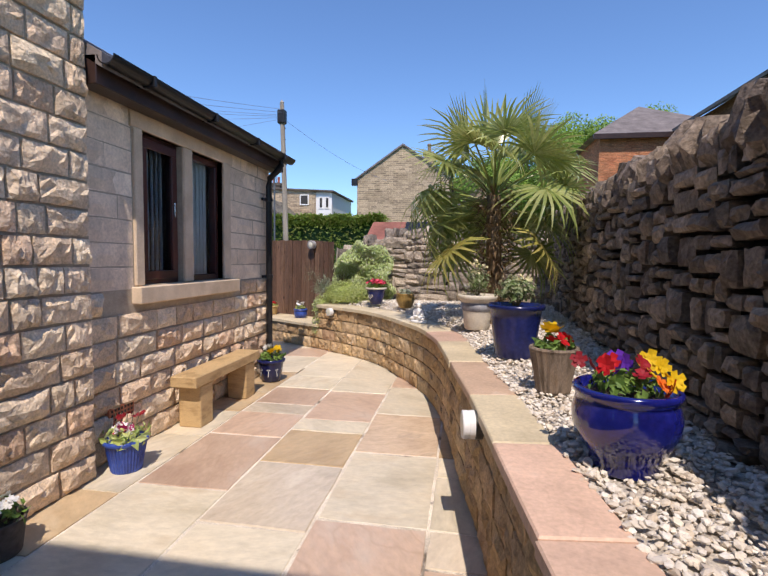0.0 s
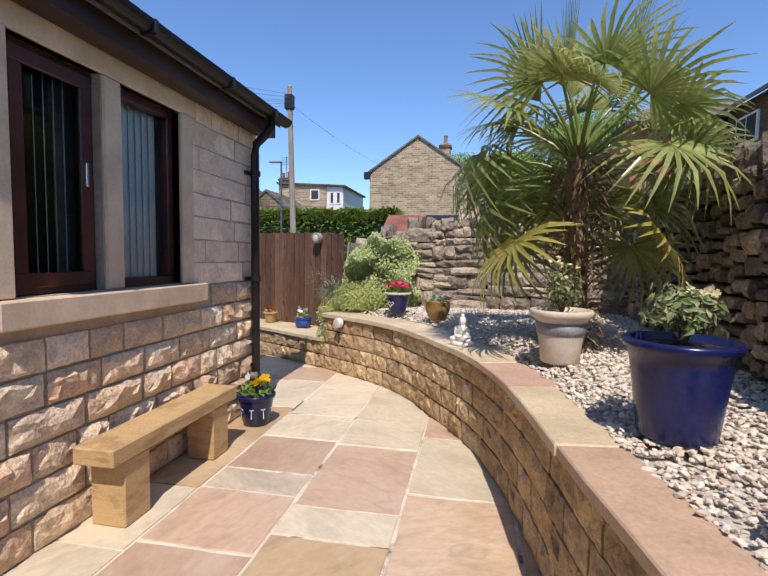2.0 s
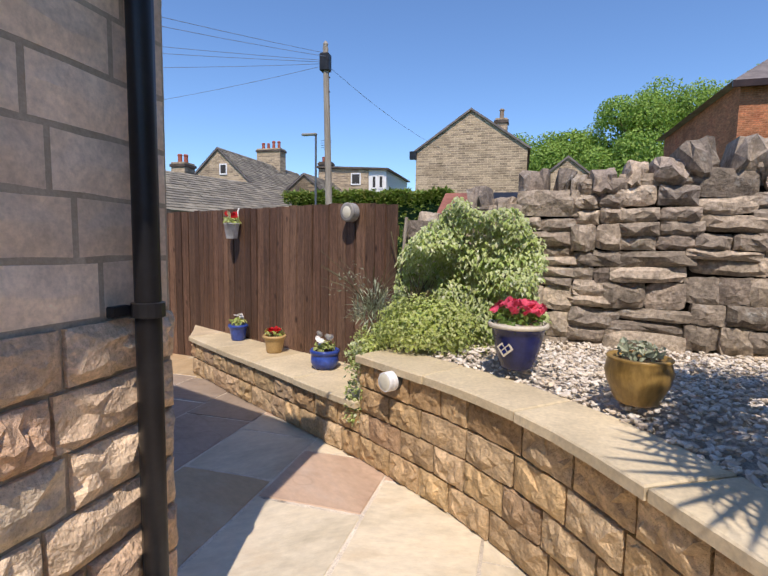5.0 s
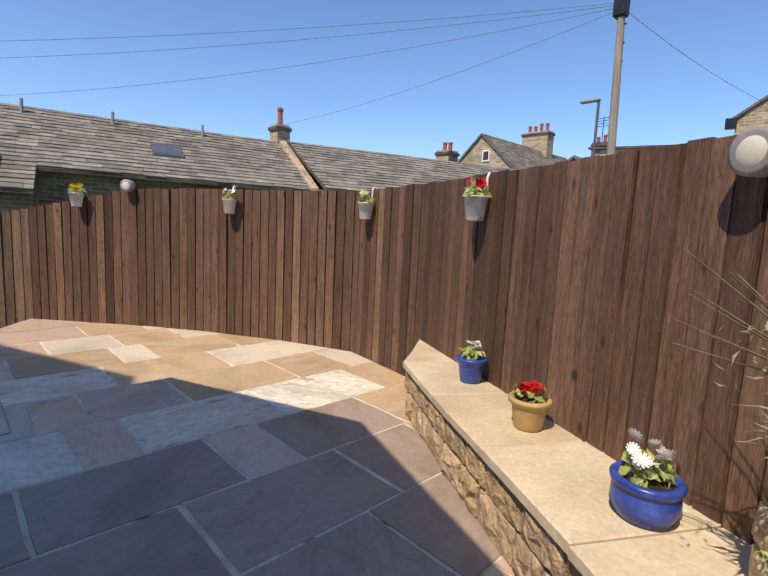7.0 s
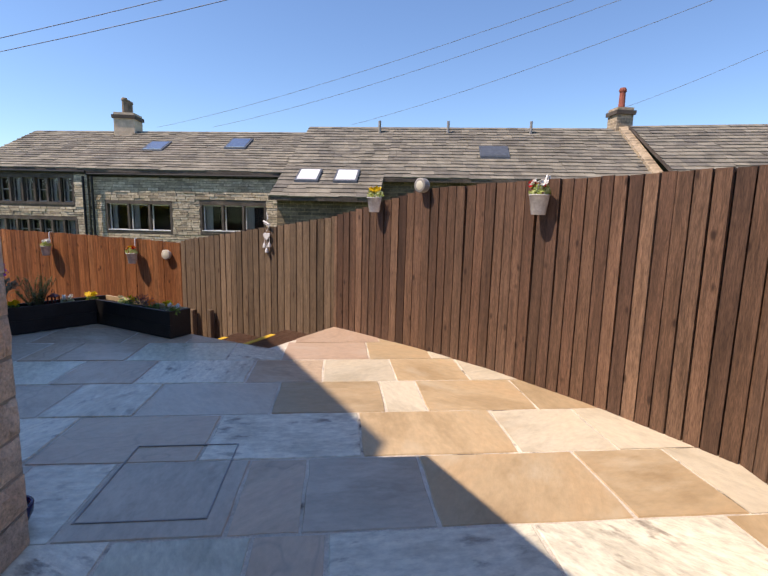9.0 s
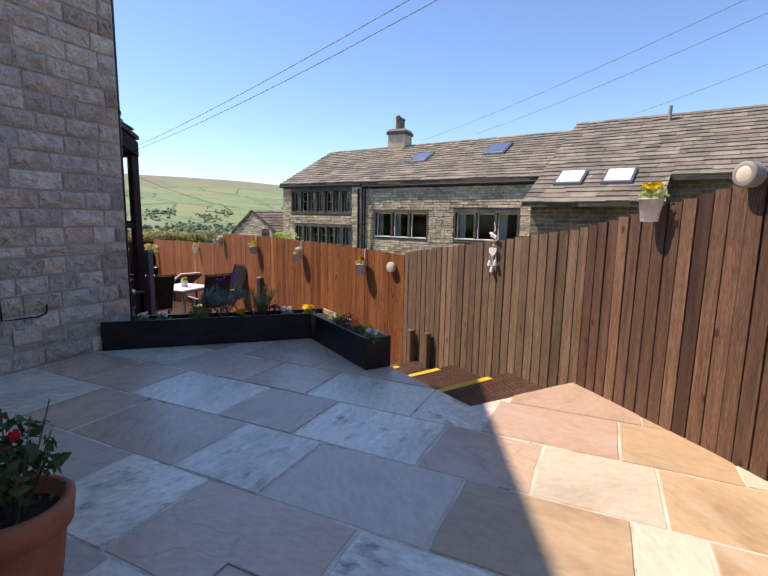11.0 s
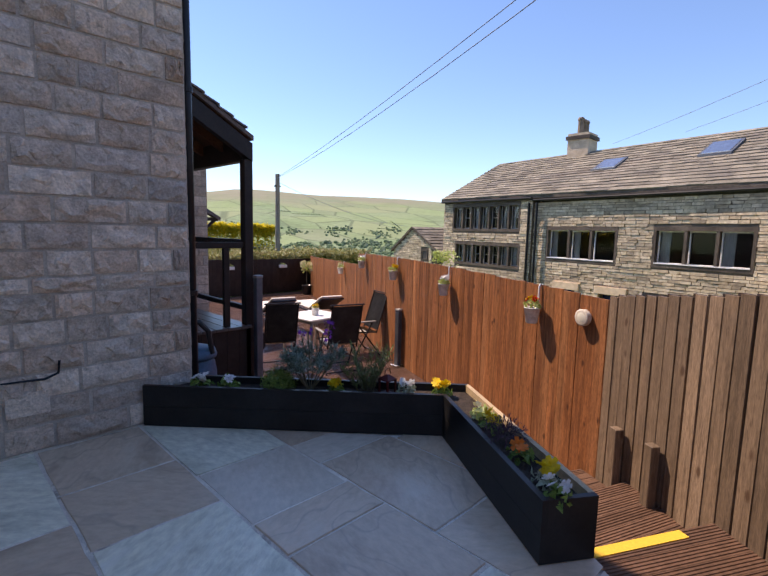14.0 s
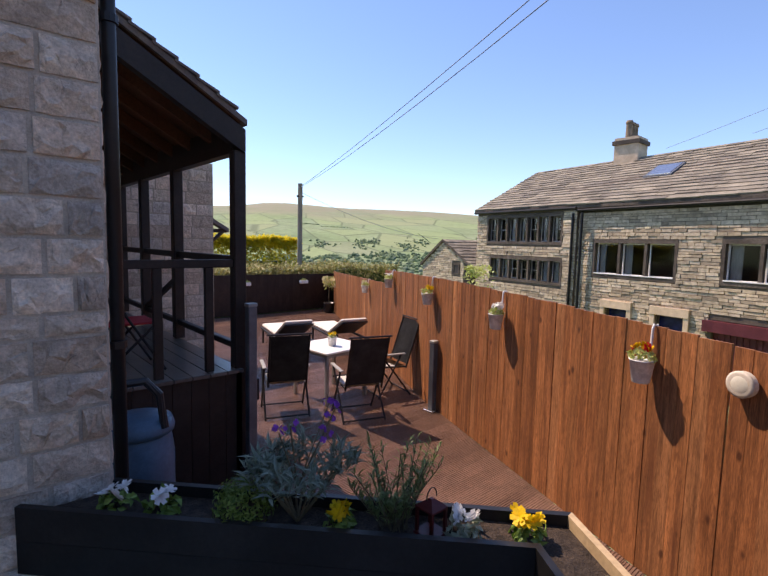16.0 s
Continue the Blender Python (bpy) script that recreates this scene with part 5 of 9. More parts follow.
# ---- lean-to porch ----
def porch():
    p = thing("porch", "dark-stained timber lean-to porch with rails and raised boarded floor", "porch")
    x0, x1, y1, y0 = BX, -9.76, .67, -3.7
    def rz(x):
        return 3.16 - (BX - x) * .565
    bm = bmesh.new()
    roof_slope(bm, (x1 - .05, y0, rz(x1 - .05) + .09), (x1 - .05, y1 + .03, rz(x1 - .05) + .09), (x0, y1 + .03, rz(x0) + .09), (x0, y0, rz(x0) + .09), .05)
    part("roof", bm, M_ROOFTILE, p)
    n = 12
    for k in range(8):
        xa, xb = x0 - (x0 - x1 - .06) * k / 8, x0 - (x0 - x1 - .06) * (k + 1.15) / 8
        bm = bmesh.new()
        roof_slope(bm, (xb, y0, rz(xb) + .13), (xb, y1 + .05, rz(xb) + .13), (xa, y1 + .05, rz(xa) + .10), (xa, y0, rz(xa) + .10), .02)
        part("tile_course", bm, M_ROOFTILE, p)
    bm = bmesh.new()
    roof_slope(bm, (x1 - .04, y1 - .07, rz(x1 - .04)), (x1 - .04, y1 + .02, rz(x1 - .04)), (x0, y1 + .02, rz(x0)), (x0, y1 - .07, rz(x0)), .20)
    part("verge_beam", bm, M_BLACK_TIMBER, p)
    for k in range(1, 8):
        yy = y1 - k * .55
        bm = bmesh.new()
        roof_slope(bm, (x1, yy - .035, rz(x1) + .03), (x1, yy + .035, rz(x1) + .03), (x0, yy + .035, rz(x0) + .03), (x0, yy - .035, rz(x0) + .03), .13)
        part("rafter", bm, M_RAFTER, p)
    bm = bmesh.new()
    roof_slope(bm, (x1, y0, rz(x1) + .045), (x1, y1, rz(x1) + .045), (x0, y1, rz(x0) + .045), (x0, y0, rz(x0) + .045), .012)
    part("ceiling_board", bm, M_RAFTER, p)
    part("eave_beam", bx(x1 - .05, x1 + .05, y0, y1 - .07, rz(x1) - .22, rz(x1) + .045, bevel=.006), M_BLACK_TIMBER, p)
    for yy in (y1 - .06, -1.0, -2.3, -3.5):
        part("post", bx(x1 - .055, x1 + .055, yy - .055, yy + .055, DECK if yy > 0 else .26, rz(x1) - .2, bevel=.008), M_BLACK_TIMBER, p)
    part("rail", bx(x1 - .03, x1 + .03, y0, y1 - .12, 1.20, 1.27, bevel=.006), M_BLACK_TIMBER, p)
    part("rail", bx(x1 + .056, x0, y1 - .09, y1 - .03, 1.17, 1.24, bevel=.006), M_BLACK_TIMBER, p)
    for k in range(3):
        xx = x0 - .25 - k * .42
        part("baluster", bx(xx - .035, xx + .035, y1 - .085, y1 - .035, .24, 1.17, bevel=.004), M_BLACK_TIMBER, p)
    part("rail", bx(x1 - .03, x1 + .03, y0, y1 - .12, .42, .48, bevel=.006), M_BLACK_TIMBER, p)
    bm = bmesh.new()
    roof_slope(bm, (x1 - .02, -1.0, 1.0), (x1 + .02, -1.0, 1.0), (x1 + .02, -2.3, .5), (x1 - .02, -2.3, .5), .07)
    part("brace", bm, M_BLACK_TIMBER, p)
    for k in range(9):
        xa = x0 - k * .152
        part("floor_board", bx(xa - .147, xa, y0, y1 + .04, .225, .258, bevel=.004), M_PORCHFLOOR, p)
    for k in range(9):
        xa = x0 - k * .152
        part("skirt_board", bx(xa - .148, xa, y1 - .03, y1 - .005, DECK, .222), M_BLACK_TIMBER, p)
    part("skirt_panel", bx(x1 - .02, x1 + .005, y0, y1 - .13, DECK, .222), M_BLACK_TIMBER, p)
    return p


M_RAFTER = mat("porch_rafter", [(.10, .045, .022), (.14, .065, .032)], "noise", .7, 3, .2, 40, .2, .2, .003)
M_PORCHFLOOR = mat("grey_brown_deck", [(.10, .085, .075), (.14, .12, .105)], "random", .28, 3, .2, 40, .2, .2, .003)
porch()
wing_south = tagged(part("wall_wing_south", bx(-11.3, BX, -4.15, -3.8, DECK, 2.75), M_MORTAR), "stone wall of the house wing beyond the porch", "wall", kind="structure")
stones(wing_south, S_HOUSE_B, [(BX, -3.8), (-11.3, -3.8)], DECK, 2.75, .2, (.25, .6), .03, "stone", .01, proud=.014, seed=61)

cn = thing("door_canopy", "small dark tiled canopy on timber brackets by the house", "canopy")
bm = bmesh.new()
roof_slope(bm, (-11.66, -4.15, 1.62), (-11.66, -3.95, 1.62), (-11.25, -3.95, 1.86), (-11.25, -4.15, 1.86), .07)
part("tile_course", bm, M_ROOFTILE, cn)
bm = bmesh.new()
tube(bm, [(-11.6, -4.05, 1.58), (-11.3, -4.05, 1.32)], .035, 6)
part("bracket", bm, M_BLACK_TIMBER, cn)
part("beam", bx(-11.64, -11.28, -4.09, -4.01, 1.54, 1.61, bevel=.005), M_BLACK_TIMBER, cn)

# ---- black planter ----
def planter():
    p = thing("planter", "L-shaped black-painted timber planter on the flags", "planter")
    A, B, C = Vector((-8.03, 2.27)), Vector((-9.47, 3.80)), Vector((-8.757, 4.88))
    u1, u2 = (B - A).normalized(), (C - B).normalized()
    n1, n2 = Vector((-u1.y, u1.x)), Vector((-u2.y, u2.x))       # away from the patio
    n1 = n1 if n1.x < 0 else -n1
    n2 = n2 if n2.x < 0 else -n2
    W, t, Z = .265, .03, .295
    A2 = Vector((-8.41, 2.255))
    # where the outer faces meet
    def meet(p, u, q, v):
        d = u.x * v.y - u.y * v.x
        k = ((q.x - p.x) * v.y - (q.y - p.y) * v.x) / d
        return p + u * k
    O = meet(A + n1 * W, u1, B + n2 * W, u2)
    I0, I1, I2 = A + n1 * t, meet(A + n1 * t, u1, B + n2 * t, u2), C - u2 * t + n2 * t
    def panel(name, pts, z0, z1, material, label=""):
        bm = prism([tuple(q) for q in pts], z0, z1)
        bmesh.ops.recalc_face_normals(bm, faces=bm.faces)
        return part(name, bm, material, p, label)
    panel("front_board", (A, B, I1, I0), .004, Z * .5, M_BLACK_PAINT)
    panel("front_board", (A, B, I1, I0), Z * .5 + .002, Z, M_BLACK_PAINT)
    panel("side_board", (B, C, C + n2 * t, I1), .004, Z * .5, M_BLACK_PAINT)
    panel("side_board", (B, C, C + n2 * t, I1), Z * .5 + .002, Z, M_BLACK_PAINT)
    E2 = C + n2 * W
    panel("end_board", (C + n2 * t, E2, E2 - u2 * t, C - u2 * t + n2 * t), .004, Z, M_BLACK_PAINT)
    Oi = meet(A + n1 * (W - t), u1, B + n2 * (W - t), u2)
    panel("back_board", (A2, O, Oi, A2 - n1 * t), -.75, Z, M_BLACK_PAINT)
    panel("back_board", (O, E2 - u2 * t, E2 - u2 * t - n2 * t, Oi), -.45, Z, M_PALE_TIMBER, "unpainted pale timber board")
    bm = prism([tuple(q) for q in (I0, I1, I2, E2 - u2 * t - n2 * t, Oi, A2 - n1 * t)], .0, .245)
    bmesh.ops.recalc_face_normals(bm, faces=bm.faces)
    part("soil", bm, M_SOIL, p)


M_PALE_TIMBER = mat("bare_pine", [(.42, .30, .17), (.50, .37, .22)], "noise", .7, 3, .15, 40, .15, .2, .003)
planter()
# posts at the foot of the dark fence
for (px, py, pz) in ((-10.76, 4.52, -.08), (-10.54, 4.83, -.04)):
    m = Matrix.Translation((px, py, 0)) @ Matrix.Rotation(radians(55), 4, "Z")
    bm = bx(-.04, .04, -.035, .035, -.6, pz, m=m, bevel=.006)
    tagged(part("stub_post", bm, M_FENCE_PALE), "short sawn timber post beside the deck steps", "post", group="stub posts")

# ---- plants and pots ----
def gz(y):
    return GRAVEL_Z + .045 * min(1, max(0, (y - 2.2) / 2.2))


def leaf(bm, p, d, l, w, up=Vector((0, 0, 1)), fold=.25, tri=False):
    """One folded leaf from p along d."""
    d = d.normalized()
    s = d.cross(up)
    s = s.normalized() if s.length > .01 else Vector((1, 0, 0))
    n = s.cross(d).normalized()
    a, t = bm.verts.new(p), bm.verts.new(p + d * l - n * l * .12)
    c = p + d * l * .45
    b1, b2 = bm.verts.new(c + s * w / 2 + n * fold * w), bm.verts.new(c - s * w / 2 + n * fold * w)
    m = bm.verts.new(c)
    bm.faces.new((a, b1, m)), bm.faces.new((b1, t, m)), bm.faces.new((a, m, b2)), bm.faces.new((m, t, b2))


def rnd_dir(r, zmin=-1.0):
    while True:
        v = Vector((r.uniform(-1, 1), r.uniform(-1, 1), r.uniform(-1, 1)))
        if .1 < v.length < 1 and v.z / v.length > zmin:
            return v.normalized()


def clump(c, rad, n, size, seed, shell=.55, zmin=-.3, aspect=.55, gaps=0.0):
    """Leaves over a rounded mass, uneven at its edge."""
    r = random.Random(seed)
    bm = bmesh.new()
    c = Vector(c)
    for _ in range(n):
        d = rnd_dir(r, zmin)
        k = r.uniform(shell, 1.0) * (1 + .22 * noise.noise(d * 2.3 + Vector((seed, 0, 0))))
        if gaps and noise.noise(d * 4 + Vector((0, seed, 0))) < -gaps:
            continue
        p = c + Vector((d.x * rad[0], d.y * rad[1], d.z * rad[2])) * k
        l = size * r.uniform(.6, 1.3)
        if aspect < .3:
            leaf(bm, p, (d + rnd_dir(r) * .9 + Vector((0, 0, .15))), l, l * aspect)
        else:                                  # broad leaves lie over the mass and face outwards
            t = d.cross(rnd_dir(r))
            leaf(bm, p, t + d * r.uniform(-.1, .6) - Vector((0, 0, .25)), l, l * aspect, up=d + rnd_dir(r) * .35)
    return bm


def petals(bm, c, r0, n, face, rr, cup=.25):
    """A flat bloom of n rounded petals facing a direction."""
    face = face.normalized()
    s = face.orthogonal().normalized()
    t = face.cross(s)
    o = bm.verts.new(c)
    a0 = rr.uniform(0, 6)
    for k in range(n):
        a = a0 + 2 * math.pi * k / n
        def at(ang, rad):
            return bm.verts.new(c + (s * math.cos(ang) + t * math.sin(ang)) * rad + face * rad * cup)
        h = math.pi / n * .95
        bm.faces.new((o, at(a - h, r0 * .62), at(a - h * .55, r0), at(a + h * .55, r0), at(a + h, r0 * .62)))


def blooms(centres, r0, n, seed, zmin=.2):
    r = random.Random(seed)
    bm = bmesh.new()
    for c in centres:
        f = rnd_dir(r, zmin)
        petals(bm, Vector(c), r0 * r.uniform(.8, 1.2), n, f, r)
        petals(bm, Vector(c) + f * r0 * .16, r0 * .62, n, f + rnd_dir(r) * .2, r)
    return bm


BLOOM_CACHE = {}


def bloom_parts(material, root, centres, r0, n, seed, zmin=.2):
    """Each flower head a part of its own, on one shared mesh."""
    key = (material.name, n)
    if key not in BLOOM_CACHE:
        bm, rr = bmesh.new(), random.Random(n)
        petals(bm, Vector((0, 0, 0)), 1.0, n, Vector((0, 0, 1)), rr)
        petals(bm, Vector((0, 0, .14)), .62, n, Vector((.15, .1, 1)), rr)
        BLOOM_CACHE[key] = as_mesh(bm, "bloom", material)
    r = random.Random(seed)
    for c in centres:
        q = rnd_dir(r, zmin).to_track_quat("Z", "Y").to_matrix().to_4x4()
        piece("bloom", BLOOM_CACHE[key], root, Matrix.Translation(c) @ q @ Matrix.Rotation(r.uniform(0, 6), 4, "Z") @ Matrix.Scale(r0 * r.uniform(.8, 1.2), 4))


def vessel(name, label, at, prof, material, soil=None, rim=None, rim_mat=None, n=36, flute=0.0, flutes=0, category="plant pot", group="", wall=.014):
    """A pot turned from a profile of (radius, height), hollow, with soil; rim gives the profile of its lip."""
    root = thing(name, label, category, at, group)
    top_r, top_z = prof[-1]
    inner = [(top_r - wall, top_z), (top_r - wall - .004, top_z - (soil or .03)), (.001, top_z - (soil or .03) - .001)]
    part("body", lathe(prof + inner, n, flute=flute, flutes=flutes), material, root, smooth=not flutes)
    part("soil", lathe([(top_r - wall - .003, top_z - (soil or .03) - .015), (top_r - wall - .003, top_z - (soil or .03) + .002), (.002, top_z - (soil or .03) + .012)], 20), M_SOIL, root)
    if rim:
        part("rim", lathe(rim, n), rim_mat or material, root, smooth=True)
    return root


def grow(root, bm, material, name="foliage", label=""):
    return part(name, bm, material, root, label)


def ring_points(r, n, rad, z, dz, jit=1.0):
    return [(rad * math.sqrt(r.random()) * math.cos(a), rad * math.sqrt(r.random()) * math.sin(a), z + r.uniform(0, dz)) for a in [r.uniform(0, 6.283) for _ in range(n)]]


def flowers(root, spec, rad, z, dz, size, petal_n=5, seed=1):
    r = random.Random(seed)
    for col, n in spec:
        pts = ring_points(r, n, rad, z, dz)
        bloom_parts(PETAL[col], root, pts, size, petal_n, seed + n)


T0 = Matrix.Translation
# big cobalt jar
jar = vessel("flower_pot", "large glossy cobalt-blue glazed jar of mixed pansies on gravel", T0((.555, 1.70, gz(1.8) - .03)) @ Matrix.Diagonal((.91, .91, .93, 1)),
             [(.115, 0), (.125, .01), (.12, .05), (.15, .09), (.185, .16), (.19, .21), (.178, .255), (.172, .27), (.187, .285), (.19, .30), (.182, .31)], M_BLUE, .04)
grow(jar, clump((0, 0, .32), (.13, .13, .035), 110, .05, 3), L_GREEN)
for col, pts in dict(yellow=[(.05, -.09, .40), (.10, -.05, .43), (.12, -.11, .38), (.13, -.06, .37), (.09, .03, .44)], red=[(-.05, .03, .42), (-.09, -.06, .43), (.11, -.13, .345)],
                     violet=[(-.02, .06, .43), (.0, .02, .42), (-.03, -.02, .40)], crimson=[(.04, -.03, .43), (-.13, .0, .41), (.02, -.10, .40), (-.16, .05, .42)], orange=[(.075, -.12, .36), (.12, -.09, .35)]).items():
    bloom_parts(PETAL[col], jar, [(x, y, .30 + (z - .30) * .72) for x, y, z in pts], .039, 5, 4 + len(pts), .1)
# barrel pot
bar = vessel("flower_pot", "weathered brown wood-grain pot with yellow and red pansies on gravel", T0((.475, 2.56, gz(2.6) - .014)) @ Matrix.Scale(.95, 4),
             [(.085, 0), (.092, .012), (.10, .08), (.118, .17), (.128, .225), (.134, .24), (.128, .25)], M_BARREL, .03, n=40, flute=.02, flutes=20)
grow(bar, clump((0, 0, .265), (.10, .10, .035), 70, .06, 8), L_GREEN)
bloom_parts(PETAL["yellow"], bar, [(-.03, -.01, .345), (-.02, .02, .35), (.0, -.02, .335)], .05, 5, 5)
bloom_parts(PETAL["red"], bar, [(.03, -.05, .295), (.06, -.02, .30), (-.02, -.06, .29)], .05, 5, 6)
# navy pot with shrub
nav = vessel("shrub_pot", "tall navy-blue glazed pot with a leafy shrub on gravel", T0((.36, 3.36, gz(3.4) - .015)) @ Matrix.Scale(1.1, 4),
             [(.115, 0), (.122, .012), (.135, .12), (.152, .25), (.16, .30), (.176, .305), (.18, .325), (.172, .335)], M_NAVY, .03, wall=.016)
bm = bmesh.new()
for k in range(9):
    a = k * .7
    tube(bm, [(0, 0, .30), (.04 * math.cos(a), .04 * math.sin(a), .37), (.08 * math.cos(a), .08 * math.sin(a), .44)], .005, 5, .003)
grow(nav, bm, M_STEM, "stem")
grow(nav, clump((0, 0, .42), (.125, .125, .095), 420, .036, 12, .35, -.6, .5), L_VARIEG)
bloom_parts(PETAL["pale"], nav, ring_points(random.Random(4), 16, .11, .47, .04), .016, 5, 9)
# cream pot
cr = vessel("shrub_pot", "cream stoneware pot with a grey patterned band and a variegated shrub", T0((.13, 4.48, gz(4.4) - .012)),
            [(.105, 0), (.115, .012), (.125, .12), (.137, .185), (.150, .255), (.158, .27), (.182, .285), (.188, .31), (.18, .325)], M_CREAM, .035, wall=.018)
part("band", lathe([(.1365, .175), (.1395, .176), (.1515, .25), (.1485, .251)], 36), M_GREYBAND, cr, "grey painted leaf band", smooth=True)
bm = bmesh.new()
for k in range(10):
    a = k * .63
    tube(bm, [(0, 0, .29), (.04 * math.cos(a), .04 * math.sin(a), .40), (.085 * math.cos(a), .085 * math.sin(a), .55)], .004, 5, .002)
grow(cr, bm, M_STEM, "stem")
grow(cr, clump((0, 0, .45), (.12, .12, .15), 420, .036, 15, .3, -.8, .45), L_VARIEG)
bloom_parts(PETAL["pale"], cr, ring_points(random.Random(14), 16, .13, .52, .12), .016, 5, 19)
# amber pot
am = vessel("succulent_pot", "amber-brown glazed bowl with pale succulents on gravel", T0((-.76, 6.22, gz(6.2) - .012)),
            [(.075, 0), (.085, .01), (.12, .09), (.128, .13), (.118, .175), (.125, .185), (.118, .19)], M_BROWNPOT, .025)
grow(am, clump((0, 0, .20), (.09, .09, .05), 90, .04, 18), L_GREYGREEN)
# blue emblem pot
em = vessel("flower_pot", "dark blue glazed pot with a diamond emblem and bright red chrysanthemums", T0((-1.235, 6.62, gz(6.6) - .012)),
            [(.075, 0), (.085, .012), (.112, .10), (.128, .17), (.132, .20), (.15, .215), (.152, .228), (.144, .236)], M_NAVY, .03, wall=.016)
part("rim", lathe([(.134, .205), (.151, .216), (.154, .228), (.146, .239), (.136, .236)], 36), M_GLAZE_PALE, em, "pale worn rim", smooth=True)
dm = Matrix.Rotation(radians(-118), 4, "Z") @ T0((.122, 0, .12)) @ Matrix.Rotation(radians(-14), 4, "Y")
part("emblem", bx(-.001, .004, -.032, .032, -.032, .032, m=dm @ Matrix.Rotation(radians(45), 4, "X")), M_GLAZE_PALE, em, "pale diamond emblem")
for u in (-1, 1):
    for w in (-1, 1):
        part("emblem_tile", bx(.0045, .0065, u * .013 - .010, u * .013 + .010, w * .013 - .010, w * .013 + .010, m=dm @ Matrix.Rotation(radians(45), 4, "X")), M_NAVY, em)
grow(em, clump((0, 0, .25), (.125, .125, .05), 150, .05, 22, .4, -.2), L_GREEN)
r_ = random.Random(24)
bloom_parts(PETAL["pink"], em, [(q * math.cos(a), q * math.sin(a), .345 - 2.4 * q * q + r_.uniform(-.008, .008)) for q, a in ((.14 * math.sqrt(r_.random()), r_.uniform(0, 6.283)) for _ in range(84))], .021, 8, 29, .5)

# statuette of one plain mesh
def statuette():
    bm = bmesh.new()
    lathe([(.085, 0), (.09, .012), (.085, .03), (.06, .035)], 20, bm, Matrix.Diagonal((1.15, .8, 1, 1)))
    for c, rad in (((0, 0, .06), (.075, .06, .035)), ((0, 0, .11), (.05, .045, .06)), ((0, 0, .19), (.032, .034, .038)), ((0, 0, .23), (.016, .016, .018)),
                   ((-.05, -.01, .10), (.018, .02, .05)), ((.05, -.01, .10), (.018, .02, .05)), ((-.055, -.035, .05), (.04, .022, .022)), ((.055, -.035, .05), (.04, .022, .022)), ((0, -.05, .075), (.03, .02, .016))):
        b2 = bmesh.new()
        bmesh.ops.create_icosphere(b2, subdivisions=3, radius=1)
        for v in b2.verts:
            v.co = Vector((c[0] + v.co.x * rad[0], c[1] + v.co.y * rad[1], c[2] + v.co.z * rad[2]))
        me = bpy.data.meshes.new("tmp")
        b2.to_mesh(me)
        b2.free()
        bm.from_mesh(me)
        bpy.data.meshes.remove(me)
    bm.transform(T0((-.48, 5.16, COPE_Z)) @ Matrix.Rotation(radians(-30), 4, "Z"))
    tagged(part("statuette", bm, M_WHITE, smooth=True), "small white plaster seated statuette on the wall coping", "statuette")


statuette()

# pots by the house wall
rib = vessel("flower_pot", "blue ribbed pot of pink and white primroses by the wall", T0((-2.13, 2.66, 0)) @ Matrix.Scale(.92, 4),
             [(.095, 0), (.10, .01), (.118, .12), (.132, .20), (.134, .205)], M_BLUE_MATT, .03, [(.132, .195), (.146, .20), (.148, .222), (.14, .232), (.128, .225)], n=72, flute=.025, flutes=36)
grow(rib, clump((0, 0, .24), (.14, .14, .05), 120, .075, 32, .4, -.2), L_LIME)
bloom_parts(PETAL["magenta"], rib, ring_points(random.Random(33), 16, .09, .28, .05), .026, 5, 34)
bloom_parts(PETAL["white"], rib, ring_points(random.Random(35), 10, .09, .28, .05), .026, 5, 36)
bm = bmesh.new()
for k in range(5):
    tube(bm, [(.03 * k - .06, .0, .25), (.04 * k - .08, .01 * k, .40)], .003, 4)
grow(rib, bm, M_STEM, "stem")
bloom_parts(PETAL["crimson"], rib, [(.03 * k - .05, .01 * k, .37 + .012 * (k % 3)) for k in range(6)], .02, 5, 37)
dk = vessel("flower_pot", "dark weathered tub with white violas beside the house wall", T0((-2.10, 1.76, 0)), [(.10, 0), (.105, .01), (.125, .16), (.13, .17)], M_BLACKENED, .02)
grow(dk, clump((0, 0, .19), (.11, .11, .05), 90, .05, 41), L_GREEN)
bloom_parts(PETAL["white"], dk, ring_points(random.Random(42), 10, .09, .22, .03), .025, 5, 43)
dz_ = vessel("flower_pot", "navy pot painted with white flowers, yellow and white pansies inside", T0((-2.11, 4.94, 0)) @ Matrix.Scale(1.32, 4),
             [(.07, 0), (.078, .01), (.098, .12), (.104, .165), (.105, .17)], M_NAVY, .025, [(.103, .16), (.116, .166), (.118, .184), (.112, .19), (.10, .186)])
